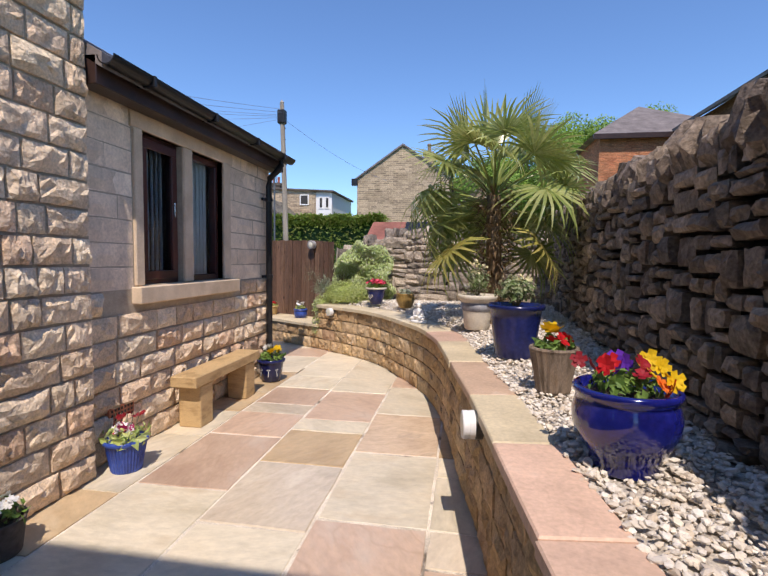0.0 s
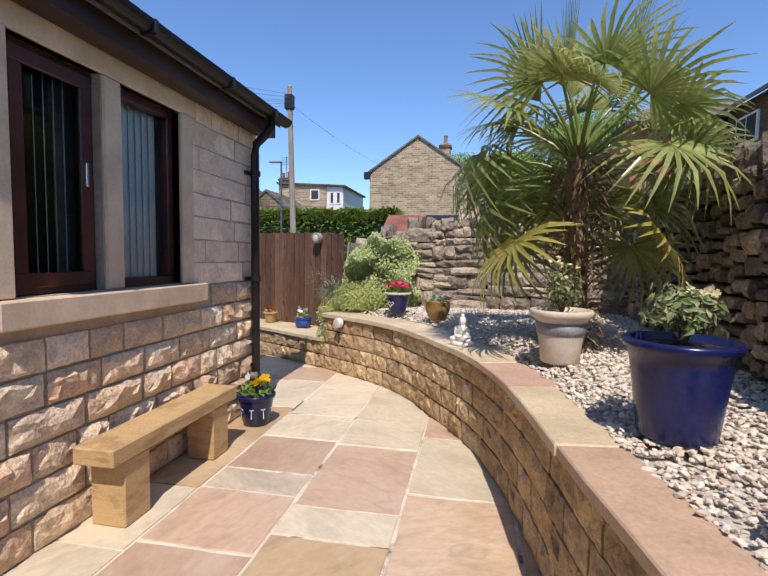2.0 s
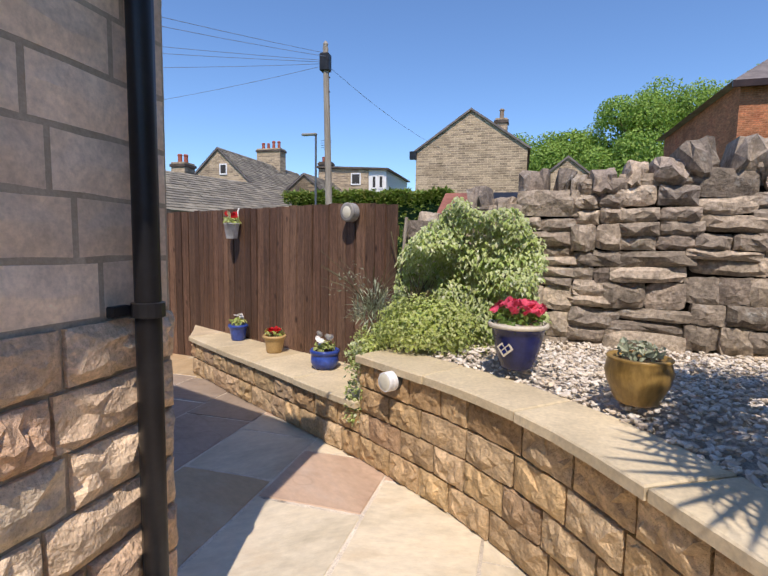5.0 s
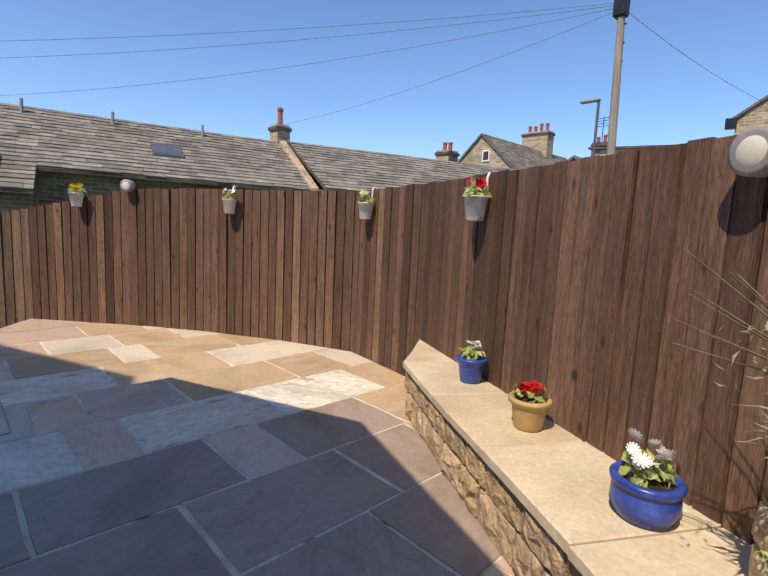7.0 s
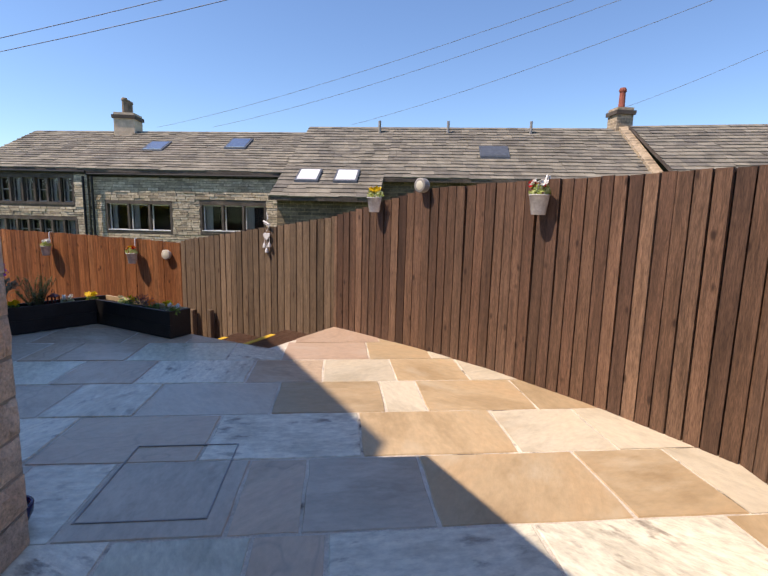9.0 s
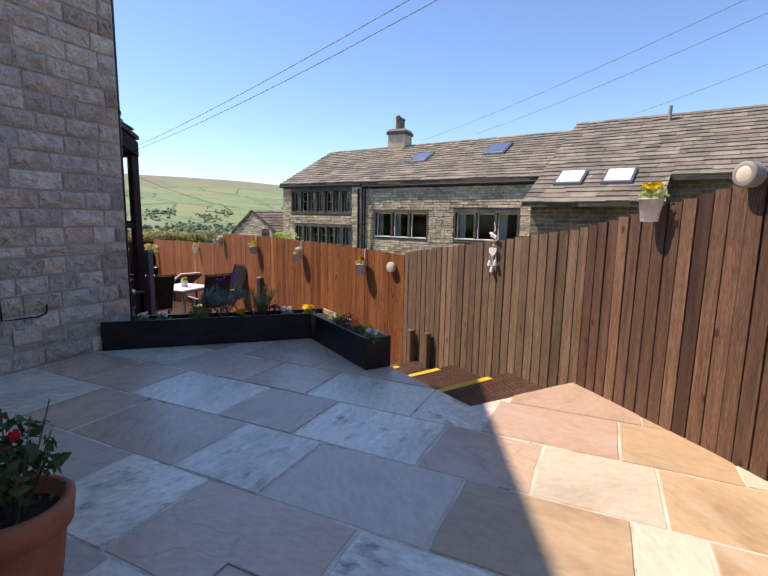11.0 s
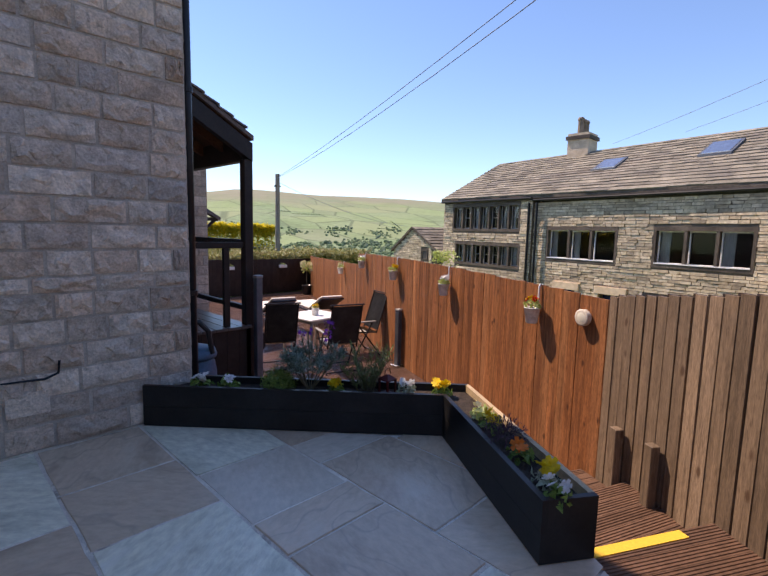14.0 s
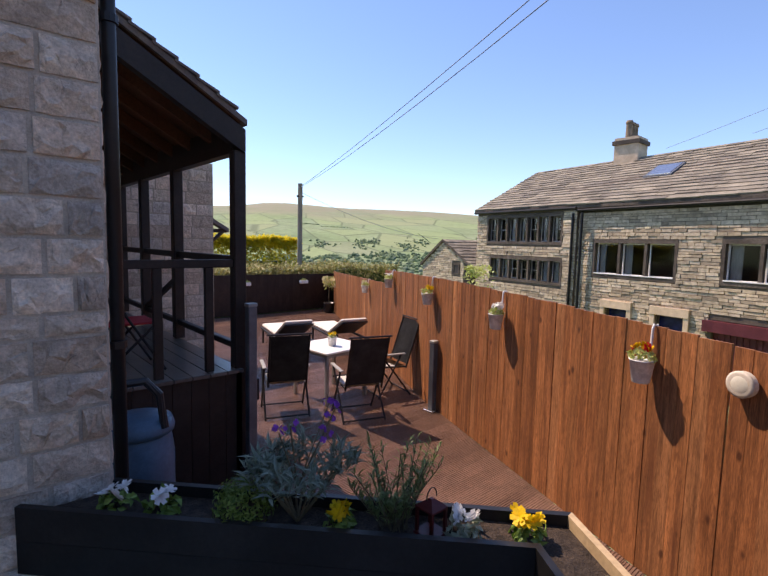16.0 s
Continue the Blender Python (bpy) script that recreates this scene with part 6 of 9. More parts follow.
for k in range(9):
    a = 2 * math.pi * k / 9
    m = Matrix.Rotation(a, 4, "Z") @ T0((.0955, 0, .115)) @ Matrix.Rotation(radians(80), 4, "Y")
    bm = bmesh.new()
    for j in range(6):
        b = 2 * math.pi * j / 6
        vs = [bm.verts.new(m @ Vector((rr * math.cos(b + o), rr * math.sin(b + o), .002))) for rr, o in ((.004, 0), (.012, -.25), (.018, 0), (.012, .25))]
        bm.faces.new(vs)
    vs = [bm.verts.new(m @ Vector(p)) for p in ((.02, -.002, .002), (.02, .002, .002), (.06, .002, .0), (.06, -.002, .0))]
    bm.faces.new(vs)
    part("painted_flower", bm, M_WHITE_PAINT, dz_, "white painted daisy")
grow(dz_, clump((0, 0, .21), (.10, .10, .045), 90, .05, 51), L_GREEN)
bloom_parts(PETAL["yellow"], dz_, [(.04, -.04, .27), (.07, -.01, .265), (.05, .02, .275), (.02, -.05, .26)], .034, 5, 52)
bloom_parts(PETAL["white"], dz_, [(-.05, -.02, .265), (-.06, .02, .28), (-.03, .03, .285)], .028, 5, 53)

# pots on the low wall
LZ = .382
pa = vessel("flower_pot", "tapered blue glazed pot with white daisies on the low wall", T0((-3.92, 8.21, LZ)) @ Matrix.Scale(1.2, 4), [(.05, 0), (.055, .008), (.068, .09), (.074, .105), (.082, .11), (.083, .125), (.078, .13)], M_BLUE_MATT, .02)
grow(pa, clump((0, 0, .15), (.055, .055, .03), 60, .04, 61), L_LIME)
bloom_parts(PETAL["white"], pa, ring_points(random.Random(62), 7, .05, .18, .035), .02, 10, 63, .4)
pb = vessel("flower_pot", "ochre clay pot with red primroses on the low wall", T0((-3.32, 7.86, LZ)) @ Matrix.Scale(1.12, 4), [(.058, 0), (.062, .008), (.076, .10), (.08, .112), (.092, .116), (.094, .13), (.088, .136)], M_OCHRE, .02)
grow(pb, clump((0, 0, .145), (.07, .07, .016), 46, .05, 64, .5, 0), L_LIME)
bloom_parts(PETAL["red"], pb, ring_points(random.Random(65), 12, .05, .165, .015), .026, 6, 66, .5)
pc = vessel("flower_pot", "round cobalt-blue bowl with white daisies on the low wall", T0((-2.68, 7.50, LZ)) @ Matrix.Scale(1.1, 4), [(.07, 0), (.08, .008), (.10, .05), (.098, .09), (.092, .105), (.104, .112), (.107, .128), (.10, .136)], M_BLUE_MATT, .02)
grow(pc, clump((0, 0, .15), (.065, .065, .035), 80, .045, 67), L_LIME)
bloom_parts(PETAL["white"], pc, ring_points(random.Random(68), 9, .075, .19, .045), .026, 12, 69, .4)

# terracotta pot with fuchsia in the shade of the house
tp = vessel("fuchsia_pot", "terracotta pot with a red fuchsia beside the house corner", T0((-5.90, 4.93, 0)) @ Matrix.Scale(1.14, 4), [(.115, 0), (.122, .01), (.15, .22), (.153, .225), (.168, .228), (.178, .31), (.168, .318)], M_TERRA, .06, wall=.02)
bm = bmesh.new()
r_ = random.Random(70)
for k in range(12):
    a, l = r_.uniform(0, 6.28), r_.uniform(.2, .42)
    tube(bm, [(.03 * math.cos(a), .03 * math.sin(a), .25), (.09 * math.cos(a), .09 * math.sin(a), .25 + l * .6), (.13 * math.cos(a), .13 * math.sin(a), .25 + l)], .004, 5, .002)
grow(tp, bm, M_STEM, "stem")
grow(tp, clump((0, 0, .44), (.16, .16, .17), 230, .055, 71, .25, -.8), L_DARK)
bloom_parts(PETAL["red"], tp, ring_points(r_, 12, .17, .42, .16), .022, 4, 72, -1)
sm = vessel("bowl_pot", "small dark blue pot by the house corner", T0((-5.67, 5.26, 0)), [(.05, 0), (.075, .05), (.08, .09), (.076, .095)], M_NAVY, .015)

# ---- ivy and border planting ----
ivy = thing("ivy", "bright green variegated ivy climbing the dry-stone wall", "ivy")
bm = bmesh.new()
r_ = random.Random(80)
n_ = 0
while n_ < 10000:
    x, z = r_.uniform(-2.08, -.92), r_.uniform(.72, 1.72)
    edge_ = 1.59 + .22 * noise.noise(Vector((x * 4, 0, 1))) - (max(0, x + 1.25) * 1.0) - max(0, -x - 1.85) * 1.6
    if z > edge_ or (x > -1.1 + .12 * noise.noise(Vector((z * 5, 2, 0)))):
        continue
    y = 7.60 - .155 * (x + 2.3) - r_.uniform(.10, .30) - .22 * noise.noise(Vector((x * 4, z * 4, 0)))
    d = Vector((r_.uniform(-.9, .9), r_.uniform(-.7, -.1), -1.0 + r_.uniform(0, .7)))
    leaf(bm, Vector((x, y, z)), d, r_.uniform(.026, .046), r_.uniform(.018, .031))
    n_ += 1
part("foliage", bm, L_IVY, ivy)
bm = bmesh.new()
for k in range(9):
    x = -2.1 + k * .12
    tube(bm, [(x, 7.42, .7), (x + .05, 7.44, 1.05), (x - .04, 7.43, 1.45)], .008, 5, .004)
part("stem", bm, M_STEM, ivy)
cov = thing("ground_cover", "lime-green leafy ground cover spilling over the coping", "plant")
bm = clump((-1.78, 7.10, .76), (.38, .24, .28), 7500, .024, 82, .5, -.2, .7)
part("foliage", bm, L_LIME, cov)
part("foliage", clump((-2.16, 7.12, .66), (.17, .20, .18), 1500, .024, 83, .4, -.9, .7), L_LIME, cov)
bm = bmesh.new()
for k in range(420):
    f = r_.random()
    leaf(bm, Vector((-2.19 + r_.uniform(-.07, .05), 6.86 + r_.uniform(-.05, .03) + .03 * f, .74 - .52 * f + r_.uniform(-.03, .03))), rnd_dir(r_), .028, .022)
part("trailing_leaves", bm, L_IVY, cov, kind="stuff")
lav = thing("lavender", "grey-green lavender bush with thin dry stalks", "plant")
part("foliage", clump((-2.20, 7.24, .84), (.17, .16, .20), 520, .085, 84, .3, -.1, .12), L_GREYGREEN, lav)
bm = bmesh.new()
for k in range(26):
    a = r_.uniform(0, 6.28)
    o = Vector((-2.20, 7.22, .9))
    e = o + Vector((math.cos(a) * .30 - .08, math.sin(a) * .2 - .03, r_.uniform(.15, .42)))
    part("stalk", tube(bmesh.new(), [o, o.lerp(e, .5) + Vector((0, 0, .05)), e], .003, 4, .0015), M_STEM, lav)
part("seed_head", clump((-2.30, 7.10, 1.08), (.22, .15, .15), 60, .03, 85, .5, -.5, .3), L_GREYGREEN, lav, kind="stuff")
tus = thing("grass_tussock", "brown-tinged spiky grass among the border plants", "plant")
bm = bmesh.new()
for k in range(34):
    a = r_.uniform(0, 6.28)
    o = Vector((-1.88 + r_.uniform(-.06, .06), 7.22, .9))
    leaf(bm, o, Vector((math.cos(a) * .35, math.sin(a) * .3, 1)), r_.uniform(.2, .36), .012)
part("blade", bm, M_STEM, tus)
cane = bmesh.new()
tube(cane, [(-2.07, 7.36, .7), (-2.02, 7.40, 1.55)], .012, 6)
tagged(part("cane", cane, M_POLE), "pale wooden plant stake among the ivy", "stake")

# ---- palm ----
def palm_blade(seed, n=34, R=.55, droop=.35, spread=300):
    """A pleated fan of n narrow blades round the end of a stalk along +x."""
    r = random.Random(seed)
    bm = bmesh.new()
    hub = Vector((0, 0, 0))
    for k in range(n):
        a = radians(-spread / 2 + spread * k / (n - 1))
        l = R * (.80 + .20 * math.cos(a * .55)) * r.uniform(.93, 1.05)
        d = Vector((math.cos(a), math.sin(a), .10 * math.cos(a) + .05))
        s = Vector((-math.sin(a), math.cos(a), 0))
        w = .028
        pts = []
        dr = droop * r.uniform(.5, 1.5)
        for f in (0, .30, .62, .85, 1.0):
            sag = -dr * l * max(0, f - .45) ** 1.6
            ww = w * (.2, 1.3, 1.12, .62, .06)[(0, .30, .62, .85, 1.0).index(f)]
            c = hub + d * l * f + Vector((0, 0, sag))
            pts.append((bm.verts.new(c + s * ww / 2), bm.verts.new(c + Vector((0, 0, -.007 * (1 - f)))), bm.verts.new(c - s * ww / 2)))
        for p, q in zip(pts, pts[1:]):
            bm.faces.new((p[0], q[0], q[1], p[1]))
            bm.faces.new((p[1], q[1], q[2], p[2]))
    return bm


PALM_AT = Vector((.30, 4.98, gz(5) - .02))
palm = thing("palm", "chusan palm with fan leaves and a shaggy fibrous trunk", "palm tree", T0(PALM_AT))
bm = bmesh.new()
tube(bm, [(0, 0, -.05), (.005, .0, .35), (.0, .01, .8), (-.01, .01, 1.15), (-.01, 0, 1.32)], .085, 14, .07)
part("trunk", bm, M_FIBRE, palm)
r_ = random.Random(90)
bm = bmesh.new()
for k in range(1900):
    z, a = r_.uniform(.0, 1.36), r_.uniform(0, 6.28)
    rr = .075 + .07 * r_.random() + .06 * (z > .6) * r_.random()
    p = Vector((rr * math.cos(a), rr * math.sin(a), z))
    leaf(bm, p, Vector((math.cos(a) * .8, math.sin(a) * .8, r_.uniform(-.9, 1.0))), r_.uniform(.06, .20), r_.uniform(.006, .018), fold=.1)
part("fibre", bm, M_FIBRE, palm, "shaggy brown trunk fibre")
FAN = [as_mesh(palm_blade(s, 21 + s % 3, .58, (.5, .9, 1.3, .7)[s % 4], 225), "fan", L_PALM) for s in range(6)]
FAN_OLD = [as_mesh(palm_blade(40 + s, 23, .62, (1.1, 1.5, 1.9)[s % 3], 250), "fan", L_PALM) for s in range(3)]
FAN_DRY = [as_mesh(palm_blade(20 + s, 22, .52, .9, 240), "fan", L_PALM_DRY) for s in range(2)]
FAN_UP = [as_mesh(palm_blade(30 + s, 15, .64, .02, 92), "fan", L_PALM) for s in range(3)]
STALK = as_mesh(tube(bmesh.new(), [(0, 0, 0), (.33, 0, .02), (.66, 0, 0), (1, 0, -.04)], .014, 6, .008), "stalk", L_PALM)
crown = Vector((-.01, 0, 1.22))


def frond(az, el, l, scale, meshes, tilt=0.0, droop=25, base=0.0, k=0):
    d = Vector((math.cos(radians(az)) * math.cos(radians(el)), math.sin(radians(az)) * math.cos(radians(el)), math.sin(radians(el))))
    q = Matrix.Rotation(radians(az), 4, "Z") @ Matrix.Rotation(radians(-el), 4, "Y")
    o = crown + Vector((0, 0, base)) + d * .05
    lf = new("frond")
    lf.parent = palm
    lf.matrix_basis = T0(o) @ q
    st = new("stalk", STALK)
    st.parent = lf
    st.matrix_basis = Matrix.Diagonal((l, 1, 1, 1))
    bl = new("fan", meshes[k % len(meshes)])
    bl.parent = lf
    bl.matrix_basis = T0((l, 0, -.04)) @ Matrix.Rotation(radians(droop), 4, "Y") @ Matrix.Rotation(radians(tilt), 4, "X") @ Matrix.Scale(scale, 4)


k_ = 0
for tier, (els, count, l, sc, dr, base, fans) in enumerate(((58, 5, .54, .80, 26, .10, FAN), (38, 10, .62, .82, 36, .06, FAN), (12, 12, .62, .82, 52, .0, FAN_OLD))):
    for j in range(count):
        az = 360 * j / count + tier * 23 + r_.uniform(-10, 10)
        if tier == 2 and 215 < az % 360 < 305:
            continue
        frond(az, els + r_.uniform(-8, 8), l * r_.uniform(.88, 1.12), sc * r_.uniform(.82, 1.12), fans, r_.uniform(-45, 45), dr + r_.uniform(-20, 20), base, k_)
        k_ += 1
for j, (az, el) in enumerate(((200, 82), (15, 60), (350, 66), (100, 76), (170, 62))):
    frond(az, el, .44, .95, FAN_UP, r_.uniform(-30, 30), 4, .12, j)
frond(212, -12, .48, 1.0, FAN_DRY, 10, 38, -.32, 0)
frond(330, -14, .48, .95, FAN_DRY, -15, 48, -.25, 1)
for az_ in (15, 55, 95, 140, 175):
    frond(az_, -8 + r_.uniform(-6, 6), .50, .9, FAN_OLD, r_.uniform(-20, 20), 52, -.05, az_)
frond(20, -18, .42, .9, FAN, -15, 50, -.30, 1)
frond(150, -20, .42, .9, FAN, 15, 45, -.25, 2)

# ---- oak bench ----
bench = thing("bench", "chunky oak sleeper bench on two block legs against the wall", "bench")
part("seat", bx(-2.27, -2.045, 3.33, 4.50, .345, .435, bevel=.008), M_OAK, bench)
for y in (3.42, 4.22):
    part("leg", bx(-2.255, -2.06, y, y + .19, 0, .343, bevel=.008), M_OAK, bench)

# ---- bulkhead lamps ----
def bulkhead(name, label, at, rad, group="", body_mat=None, lens_mat=None, lid=None):
    root = thing(name, label, "lamp", at, group)
    part("base", lathe([(rad * .75, 0), (rad * .95, .008), (rad, .014), (rad, .038), (rad * .9, .046)], 28), body_mat or M_LAMP_GREY, root)
    part("lens", lathe([(rad * .80, .044), (rad * .77, .055), (rad * .6, .060), (rad * .3, .063), (.002, .064)], 28), lens_mat or M_LENS, root, "frosted lens", smooth=True)
    part("ring", lathe([(rad * .84, .042), (rad * 1.02, .044), (rad * 1.02, .056), (rad * .82, .059)], 28), M_LAMP_GREY if body_mat is None else body_mat, root, smooth=True)
    if lid:                                    # a dark hood over the upper half
        bm = lathe([(rad * 1.03, .04), (rad * 1.02, .062), (rad * .72, .074), (rad * .3, .078), (.003, .079)], 28)
        bmesh.ops.bisect_plane(bm, geom=bm.verts[:] + bm.edges[:] + bm.faces[:], plane_co=(0, .002, 0), plane_no=(-.35, -1, 0), clear_outer=True)
        part("hood", bm, lid, root, "dark half hood", smooth=True)
    return root


M_LENS = mat("frosted_lens", [(.66, .64, .52), (.74, .72, .60)], "noise", .4, 8, .06, 60, .04, .05, .001, spec=.5)
M_LAMP_DARK = mat("lamp_bronze", [(.10, .10, .10), (.15, .15, .145)], "noise", .35, 8, .15, 60, .1, .05, .001, metal=.6)


def facing(p, d, up=.0):
    """A pose at p whose z axis points along the plan direction d."""
    z = Vector((d[0], d[1], up)).normalized()
    x = Vector((0, 0, 1)).cross(z).normalized()
    y = z.cross(x)
    return Matrix(((x.x, y.x, z.x, p[0]), (x.y, y.y, z.y, p[1]), (x.z, y.z, z.z, p[2]), (0, 0, 0, 1)))


def on_fence(line, x, out=0.03):
    """The point of a fence line at plan x, and the direction into the garden."""
    for (a, b), (c, d) in zip(line, line[1:]):
        if min(a, c) <= x <= max(a, c):
            f = (x - a) / (c - a)
            l = math.hypot(c - a, d - b)
            n = (-(d - b) / l, (c - a) / l)
            if n[1] > 0 and line is FENCE and x > -9:
                n = (-n[0], -n[1])
            if n[0] < 0 and (line is ORANGE or x < -9):
                n = (-n[0], -n[1])
            return (a + (c - a) * f + n[0] * out, b + (d - b) * f + n[1] * out), n


for x, z, rd in ((-2.485, 1.60, .072), (-8.353, 1.655, .07)):
    p, n = on_fence(FENCE, x)
    bulkhead("fence_lamp", "round grey bulkhead light on the dark fence", facing((*p, z), n) @ Matrix.Diagonal((1, 1, 1.5, 1)), rd, "fence lamps")
p, n = on_fence(ORANGE, -11.085, .015)
bulkhead("fence_lamp", "round cream bulkhead light on the red fence", facing((*p, .70), n), .072, "fence lamps", M_CREAM)
def drum_lamp(at, rad=.07):
    """A deep round wall light: a dark back plate, a stepped white drum and a flat lens."""
    root = thing("wall_lamp", "round white drum light with a dark back on the retaining wall", "lamp", at, "wall lamps")
    part("back_plate", lathe([(.002, -.01), (rad * .98, -.01), (rad * 1.0, .026), (rad * .9, .030)], 28), M_LAMP_DARK, root, "dark back plate", smooth=False)
    part("drum", lathe([(rad * .92, .028), (rad * .99, .030), (rad * .99, .052), (rad * .95, .055), (rad * .95, .060), (rad * .98, .063), (rad * .98, .082), (rad * .93, .087), (rad * .86, .087)], 28), M_WHITE_PAINT, root)
    part("lens", lathe([(rad * .87, .085), (rad * .80, .088), (rad * .4, .090), (.002, .091)], 28), M_LENS, root, "frosted lens", smooth=True)
    return root


for target, rad in (((0.12, 2.20, .60), .068), ((-1.82, 6.63, .60), .056)):
    best = min(range(len(RETR)), key=lambda i: (RETR[i][0] - target[0]) ** 2 + (RETR[i][1] - target[1]) ** 2)
    a, b = RETR[max(0, best - 1)], RETR[min(len(RETR) - 1, best + 1)]
    l = math.hypot(b[0] - a[0], b[1] - a[1])
    n = ((b[1] - a[1]) / l, -(b[0] - a[0]) / l)
    drum_lamp(facing((RETR[best][0] + n[0] * .025, RETR[best][1] + n[1] * .025, target[2]), n), rad)

# ---- hanging buckets ----
def bucket(line, x, z, top, spec, seed, label):
    p, n = on_fence(line, x, .02)
    root = thing("hanging_bucket", label, "hanging pot", facing((*p, 0), n), "hanging buckets")
    # local: x along the fence, y up, z into the garden
    up = Matrix.Rotation(radians(-90), 4, "X")       # turns z up into local y
    m = T0((0, z, .085)) @ up
    part("pail", lathe([(.052, -.085), (.055, -.08), (.076, .06), (.081, .062), (.081, .069), (.072, .069), (.069, .05), (.002, .048)], 20, m=m), M_ZINC, root, smooth=True)
    bm = bmesh.new()
    tube(bm, [(.0, z + .02, .02), (.0, top - .01, .012), (.0, top + .015, .0), (.0, top + .012, -.025), (.0, top - .03, -.03)], .009, 6)
    tube(bm, [(.0, z + .02, .02), (.0, z + .05, .03)], .009, 6)
    part("hook", bm, M_WHITE_PAINT, root, "white hook over the fence")
    bmf = clump((0, 0, 0), (.072, .072, .05), 80, .045, seed)
    bmf.transform(T0((0, z + .09, .085)) @ up)
    part("foliage", bmf, L_LIME, root)
    r = random.Random(seed)
    for col, k in spec:
        pts = [T0((0, z + .12, .085)) @ up @ Vector(c) for c in ring_points(r, k, .065, .015, .03)]
        bloom_parts(PETAL[col], root, pts, .033, 6, seed + k, -.2)
    return root


for x, z, spec in ((-3.99, 1.475, [("red", 5), ("pale", 2)]), (-5.655, 1.475, [("pale", 8)]), (-7.30, 1.475, [("red", 4), ("white", 7)]), (-8.815, 1.475, [("yellow", 12)])):
    bucket(FENCE, x, z, 1.68 if x > -8 else 1.60, spec, int(-x * 100), "galvanised bucket of " + spec[0][0] + " flowers hooked on the dark fence")
for x, z, spec in ((-11.31, .63, [("red", 4), ("yellow", 5)]), (-11.97, .67, [("white", 12)]), (-12.60, .70, [("yellow", 9)]), (-13.45, .74, [("white", 8)]), (-14.30, .45, [("pale", 6)])):
    bucket(ORANGE, x, z, red_top(math.hypot(x + 10.98, 2.2 * (x + 10.98))), spec, int(-x * 100), "galvanised bucket of " + spec[0][0] + " flowers hooked on the red fence")

# hanging hearts
hh = thing("hanging_hearts", "white wooden hearts and bells hung on twine", "ornament")
p, n = on_fence(FENCE, -9.97, .03)
fm = facing((*p, 0), n)
def heart(cx, cy, s):
    bm = bmesh.new()
    pts = [(16 * math.sin(t) ** 3, 13 * math.cos(t) - 5 * math.cos(2 * t) - 2 * math.cos(3 * t) - math.cos(4 * t)) for t in [2 * math.pi * k / 28 for k in range(28)]]
    lo = [bm.verts.new((cx + x * s / 16, cy + y * s / 16, .012)) for x, y in pts]
    hi = [bm.verts.new((cx + x * s / 16, cy + y * s / 16, .03)) for x, y in pts]
    bm.faces.new(hi), bm.faces.new(lo[::-1])
    for i in range(28):
        j = (i + 1) % 28
        bm.faces.new((lo[i], lo[j], hi[j], hi[i]))
    bmesh.ops.recalc_face_normals(bm, faces=bm.faces)
    bm.transform(fm)
    return bm
part("heart", heart(0, 1.06, .055), M_WHITE_PAINT, hh)
bm = bmesh.new()
tube(bm, [fm @ Vector(v) for v in ((0, 1.36, .02), (.03, 1.28, .03), (-.04, 1.22, .03), (.05, 1.19, .03), (0, 1.12, .025))], .007, 6)
tube(bm, [fm @ Vector(v) for v in ((-.045, 1.25, .03), (.05, 1.21, .03))], .014, 6)
part("twine", bm, M_WHITE_PAINT, hh)
for dx, dy in ((-.04, .94), (.045, .95), (0, .88)):
    bm = bmesh.new()
    tube(bm, [fm @ Vector((dx, 1.04, .02)), fm @ Vector((dx, dy + .03, .02))], .003, 5)
    part("string", bm, M_WHITE_PAINT, hh)
    part("bell", lathe([(.024, -.03), (.022, -.01), (.014, .02), (.004, .03)], 12, m=fm @ T0((dx, dy, .025)) @ Matrix.Rotation(radians(-90), 4, "X")), M_WHITE_PAINT, hh)

# ---- inspection cover in the flags ----
cov_ = thing("inspection_cover", "recessed paved inspection cover with a thin steel frame", "cover")
for a in ((-6.36, -5.66, 5.50, 5.507), (-6.36, -5.66, 6.063, 6.07), (-6.36, -6.353, 5.507, 6.063), (-5.667, -5.66, 5.507, 6.063)):
    part("frame", bx(*a, -.02, .0055), M_LAMP_GREY, cov_)

# ---- planter planting ----
def pl_at(f, off, z=.245):
    """A place in the planter: f from 0 to 1 on the long leg, 1 to 2 on the short one."""
    A, B, C = Vector((-8.03, 2.27)), Vector((-9.47, 3.80)), Vector((-8.757, 4.88))
    if f <= 1:
        p, u = A.lerp(B, f), (B - A).normalized()
    else:
        p, u = B.lerp(C, f - 1), (C - B).normalized()
    n = Vector((-u.y, u.x))
    n = n if n.x < 0 else -n
    q = p + n * off
    return (q.x, q.y, z)


def primula(f, off, col, seed, leafmat_=None, size=.03, n=8, label=None):
    c = pl_at(f, off)
    root = thing("bedding_plant", label or (col + " primrose with crinkled leaves in the planter"), "flower", T0(c), "planter flowers")
    part("foliage", clump((0, 0, .025), (.065, .065, .04), 46, .05, seed, .5, -.1, .6), leafmat_ or L_GREEN, root)
    bloom_parts(PETAL[col], root, ring_points(random.Random(seed), n, .05, .075, .03), size, 6, seed + 1, .3)
    return root


